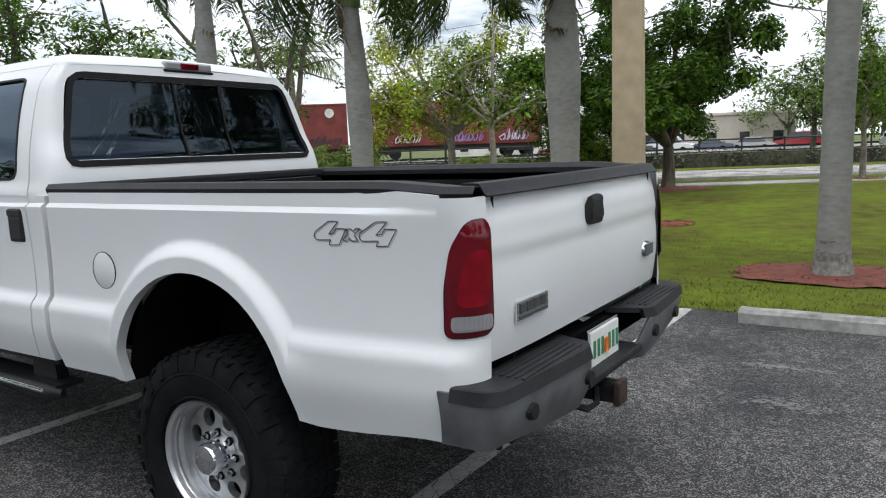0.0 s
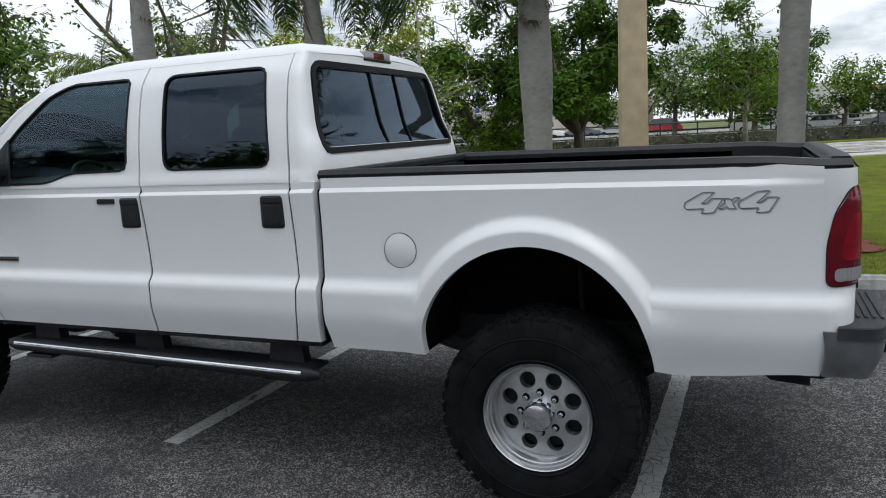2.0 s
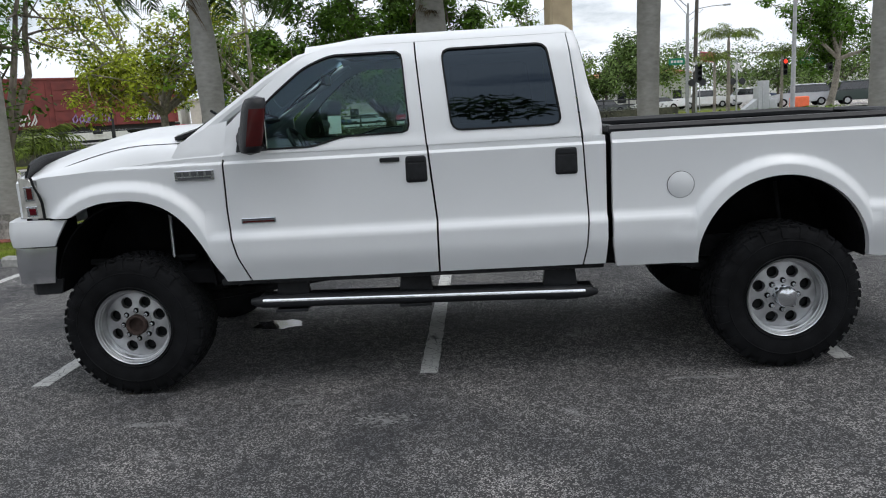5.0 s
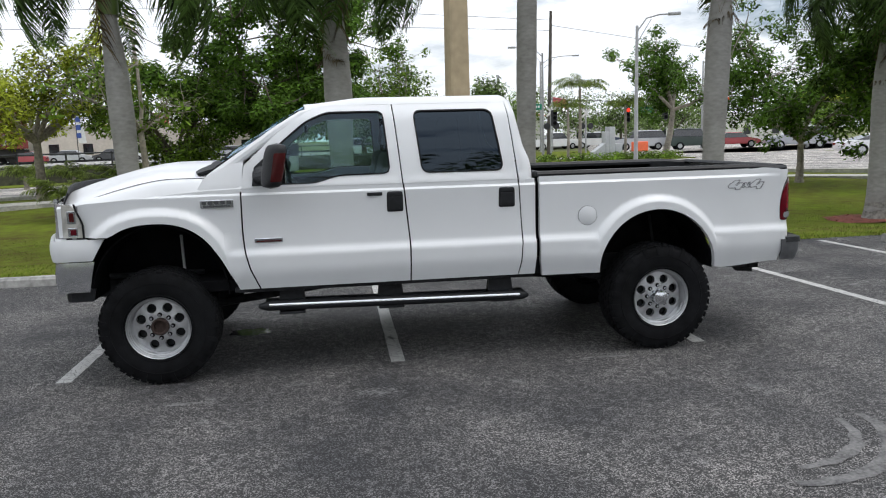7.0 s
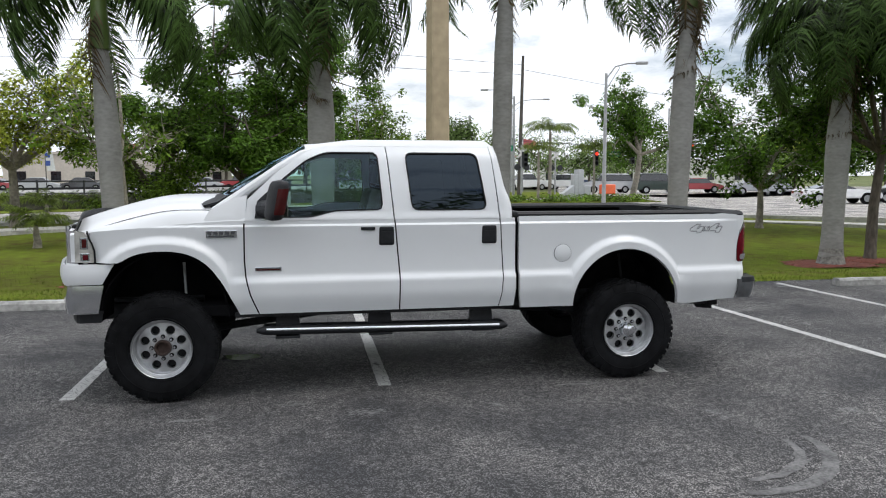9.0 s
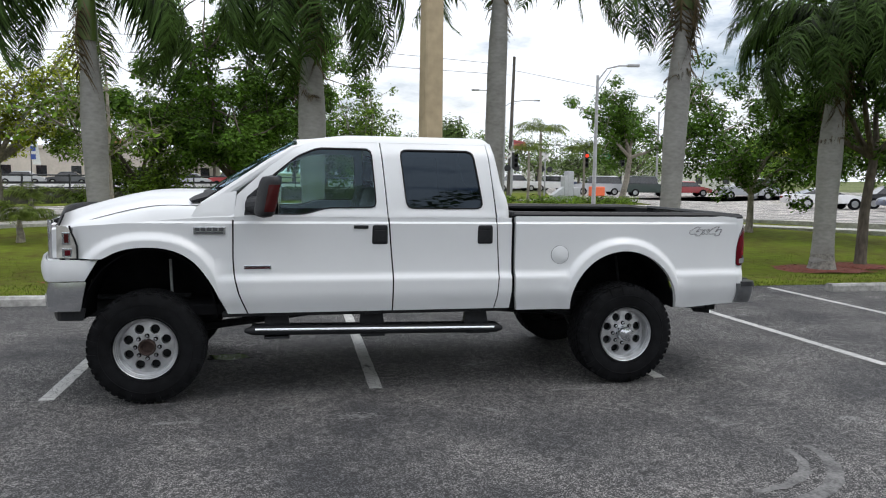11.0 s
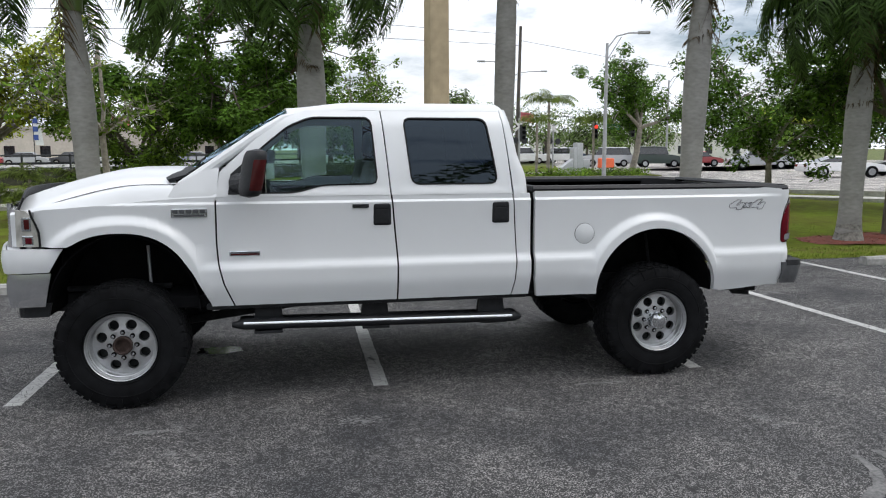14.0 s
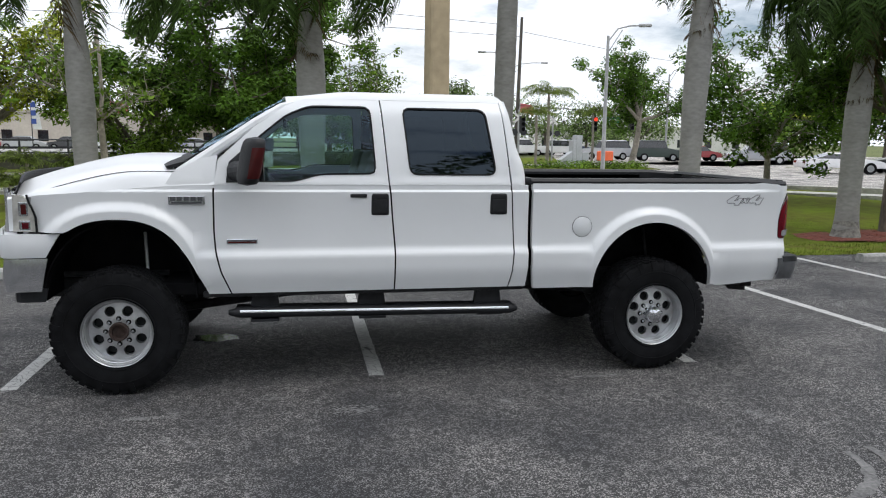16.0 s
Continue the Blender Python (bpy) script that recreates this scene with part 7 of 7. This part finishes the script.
# ---- vehicles ----
def vehicle(x, y, rz, paint, kind, label):
    ob = thing("parked_car", label, "car", (x, y, 0.11), rz, "distant cars")
    spec = {"car": (4.5, 1.8, 0.92, 1.42, (-1.25, -0.7, 0.75, 1.5)), "sport": (4.5, 1.88, 0.88, 1.22, (-0.95, -0.1, 0.75, 1.7)), "suv": (4.9, 1.9, 1.1, 1.8, (-1.2, -0.65, 1.9, 2.25)), "jeep": (4.2, 1.85, 1.15, 1.85, (-0.8, -0.6, 1.7, 1.85)), "pickup": (5.8, 1.95, 1.15, 1.85, (-1.3, -0.8, 0.6, 0.9))}[kind]
    L, W, zb, zt, (a, b, c, d) = spec
    h = L / 2
    side = [(-h, 0.35), (-h, zb * 0.72), (-h + 0.25, zb * 0.86), (a - 0.05, zb), (d, zb), (h - 0.1, zb * 0.97), (h, zb * 0.8), (h, 0.35)]

    def prism(pts, w0, w1):
        bm = bmesh.new()
        n = len(pts)
        cz = [p[1] for p in pts]
        lo, hi = min(cz), max(cz)
        rows = []
        for s in (-1, 1):
            rows.append([bm.verts.new((p[0], s * (w0 + (w1 - w0) * (p[1] - lo) / (hi - lo)), p[1])) for p in pts])
        for k in range(n):
            bm.faces.new((rows[0][k], rows[0][(k + 1) % n], rows[1][(k + 1) % n], rows[1][k]))
        bm.faces.new(rows[0][::-1])
        bm.faces.new(rows[1])
        bmesh.ops.recalc_face_normals(bm, faces=bm.faces)
        bmesh.ops.bevel(bm, geom=bm.edges[:], offset=0.05, segments=2, affect="EDGES")
        return bm
    part("body", prism(side, W / 2, W / 2 - 0.06), paint, ob)
    part("cabin_glass", prism([(a, zb - 0.03), (b, zt - 0.06), (c, zt - 0.06), (d, zb - 0.03)], W / 2 - 0.08, W / 2 - 0.28), WINDARK, ob)
    part("roof", prism([(b - 0.02, zt - 0.09), (b + 0.1, zt), (c - 0.1, zt), (c + 0.02, zt - 0.09)], W / 2 - 0.24, W / 2 - 0.32), paint, ob)
    for k, wx in enumerate((-h * 0.6, h * 0.6)):
        for s in (-1, 1):
            wb = bmesh.new()
            tube(wb, [(wx, s * (W / 2 - 0.2), 0.34), (wx, s * (W / 2 + 0.01), 0.34)], 0.34, 18)
            w = part("wheel", wb, RUBBER, ob)
            rb_ = bmesh.new()
            tube(rb_, [(wx, s * (W / 2), 0.34), (wx, s * (W / 2 + 0.02), 0.34)], 0.2, 14)
            part("hub_cap", rb_, ALLOY, w)
    for s in (-1, 1):
        part("tail_light", boxbm(h - 0.03, h + 0.02, s * (W / 2 - 0.3) - 0.15, s * (W / 2 - 0.3) + 0.15, zb * 0.68, zb * 0.84, 0.01), REDLENS, ob)
        part("headlight", boxbm(-h - 0.02, -h + 0.03, s * (W / 2 - 0.3) - 0.15, s * (W / 2 - 0.3) + 0.15, zb * 0.6, zb * 0.74, 0.01), CLEARLENS, ob)


vehicle(30.4, 32.2, 165, CARPAINT["white"], "sport", "white low sports car on the street")
vehicle(36.9, 49.7, -20, CARPAINT["silver"], "suv", "silver sport utility vehicle on the street")
vehicle(35.6, 32.6, -25, CARPAINT["black"], "car", "black saloon car on the street")
vehicle(33.6, 28.2, -25, CARPAINT["blue"], "car", "dark blue saloon car on the street")
vehicle(36.0, 58.0, 170, CARPAINT["red"], "car", "dark red saloon car at the crossing")
vehicle(31.4, 56.6, 165, CARPAINT["green"], "jeep", "dark green open off-roader at the crossing")
vehicle(31.0, 78, 160, CARPAINT["blue"], "pickup", "dark blue pickup at the crossing")
vehicle(27.9, 60, -10, CARPAINT["silver"], "suv", "silver van waiting at the crossing")
for k, (x, y, c, kd) in enumerate(((-31, 76, "red", "car"), (-27, 76.5, "silver", "car"), (-23, 77.5, "dark", "car"), (-19, 78, "white", "suv"), (-15, 78.5, "blue", "car"), (-11, 79, "silver", "car"), (-7, 80, "red", "suv"), (3, 70, "white", "suv"), (8, 69, "silver", "car"), (13, 68, "dark", "car"), (19, 72, "white", "car"), (24, 74, "white", "pickup"), (29, 76, "white", "suv"), (35, 74, "silver", "car"))):
    vehicle(x, y, random.uniform(-10, 10) + (180 if k % 2 else 0), CARPAINT[c], kd, {"red": "red", "silver": "silver", "dark": "dark grey", "white": "white", "blue": "dark blue"}[c] + " car parked beyond the tracks")


# ---- buildings ----
def building(x, y, rz, w, d, h, wall, label, nwin, roof="flat", storeys=1, awning=False):
    ob = thing("building", label, "building", (x, y, 0.0), rz, "distant buildings")
    part("wall", boxbm(-w / 2, w / 2, 0, d, -0.3, h), wall, ob)
    if roof == "flat":
        part("roof", boxbm(-w / 2 - 0.2, w / 2 + 0.2, -0.2, d + 0.2, h, h + 0.35, 0.03), wall, ob)
    else:
        bm = bmesh.new()
        vs = [bm.verts.new(p) for p in ((-w / 2 - 0.5, -0.5, h), (w / 2 + 0.5, -0.5, h), (w / 2 + 0.5, d + 0.5, h), (-w / 2 - 0.5, d + 0.5, h), (-w / 2 + d / 2, d / 2, h + 1.6), (w / 2 - d / 2, d / 2, h + 1.6))]
        for f in ((0, 1, 5, 4), (1, 2, 5), (2, 3, 4, 5), (3, 0, 4), (3, 2, 1, 0)):
            bm.faces.new([vs[k] for k in f])
        part("roof", bm, TILEROOF, ob, "red clay tile roof")
    for s in range(storeys):
        for k in range(nwin):
            cx = -w / 2 + w * (k + 0.5) / nwin
            z = 0.9 + 3.0 * s
            win = part("window", boxbm(cx - 0.55, cx + 0.55, -0.06, 0.02, z, z + 1.3), WINDARK, ob)
            part("sill", boxbm(cx - 0.65, cx + 0.65, -0.12, 0.0, z - 0.12, z), wall, win)
            if awning:
                bm = bmesh.new()
                vs = [bm.verts.new(p) for p in ((cx - 0.8, 0, z + 1.6), (cx + 0.8, 0, z + 1.6), (cx + 0.8, -0.9, z + 0.95), (cx - 0.8, -0.9, z + 0.95), (cx - 0.8, 0, z + 0.95), (cx + 0.8, 0, z + 0.95))]
                for f in ((0, 1, 2, 3), (0, 3, 4), (1, 5, 2)):
                    bm.faces.new([vs[q] for q in f])
                part("awning", bm, DARKMET, win)


building(-22, 92, 12, 26, 14, 4.2, PINKSTUCCO, "low pale pink shop building with flat roof", 7)
building(-44, 88, 15, 16, 12, 4.6, STUCCO, "low white building with flat roof", 4)
building(8.5, 99, -4, 13, 12, 4.9, STUCCO, "low white building with dark awnings", 4, "flat", 1, True)
building(22, 96, -10, 14, 10, 4.3, STUCCO, "white building with a red clay roof", 4, "hip", 1)
building(58, 110, -15, 40, 12, 4.0, STUCCO, "long low white building far beyond the crossing", 9)
ob = thing("lime_canopy", "lime green flat canopy roof on slim posts", "canopy", (50, 48, 0), -35)
part("roof", boxbm(-12, 12, -4, 4, 4.0, 5.2, 0.1), YELLOWM, ob)
for px in (-11, -5, 1, 7, 11):
    for py in (-3.4, 3.4):
        bm = bmesh.new()
        tube(bm, [(px, py, -0.4), (px, py, 4.0)], 0.12, 8)
        part("post", bm, GREYPOLE, ob)


def flag(x, y, h, material, label, w=1.1, t=0.7):
    ob = thing("flag", label, "flag", (x, y, 0.0))
    bm = bmesh.new()
    tube(bm, [(0, 0, -0.3), (0, 0, h)], 0.05, 8)
    part("flagpole", bm, GREYPOLE, ob)
    part("cloth", surf(lambda u, v: (0.05 + w * u, 0.12 * math.sin(u * 7), h - 0.1 - t * v - 0.25 * u), 10, 4, 0.01), material, ob)


flag(-19.5, 80, 5.4, FLAGM, "small striped flag on a pole", 1.8, 1.1)
flag(22.0, 68, 5.6, FLAGM, "small striped flag on a pole", 1.4, 0.9)
ob = thing("feather_banner", "tall white feather banner with bar lettering", "banner", (-25.4, 74, 0), 0)
bm = bmesh.new()
tube(bm, [(0, 0, -0.3), (0, 0, 4), (-0.4, 0, 6.4)], 0.05, 6)
part("pole", bm, DARKMET, ob)
part("cloth", surf(lambda u, v: (-0.35 + 0.75 * v + 0.5 * (1 - u), -0.03, 2.2 + 4.0 * u), 6, 3, 0.01), BANNERM, ob)
for k in range(4):
    part("letter_bar", boxbm(-0.2 + 0.2, 0.25 + 0.2, -0.06, -0.045, 2.7 + 0.8 * k, 3.2 + 0.8 * k), BLUEM, ob)
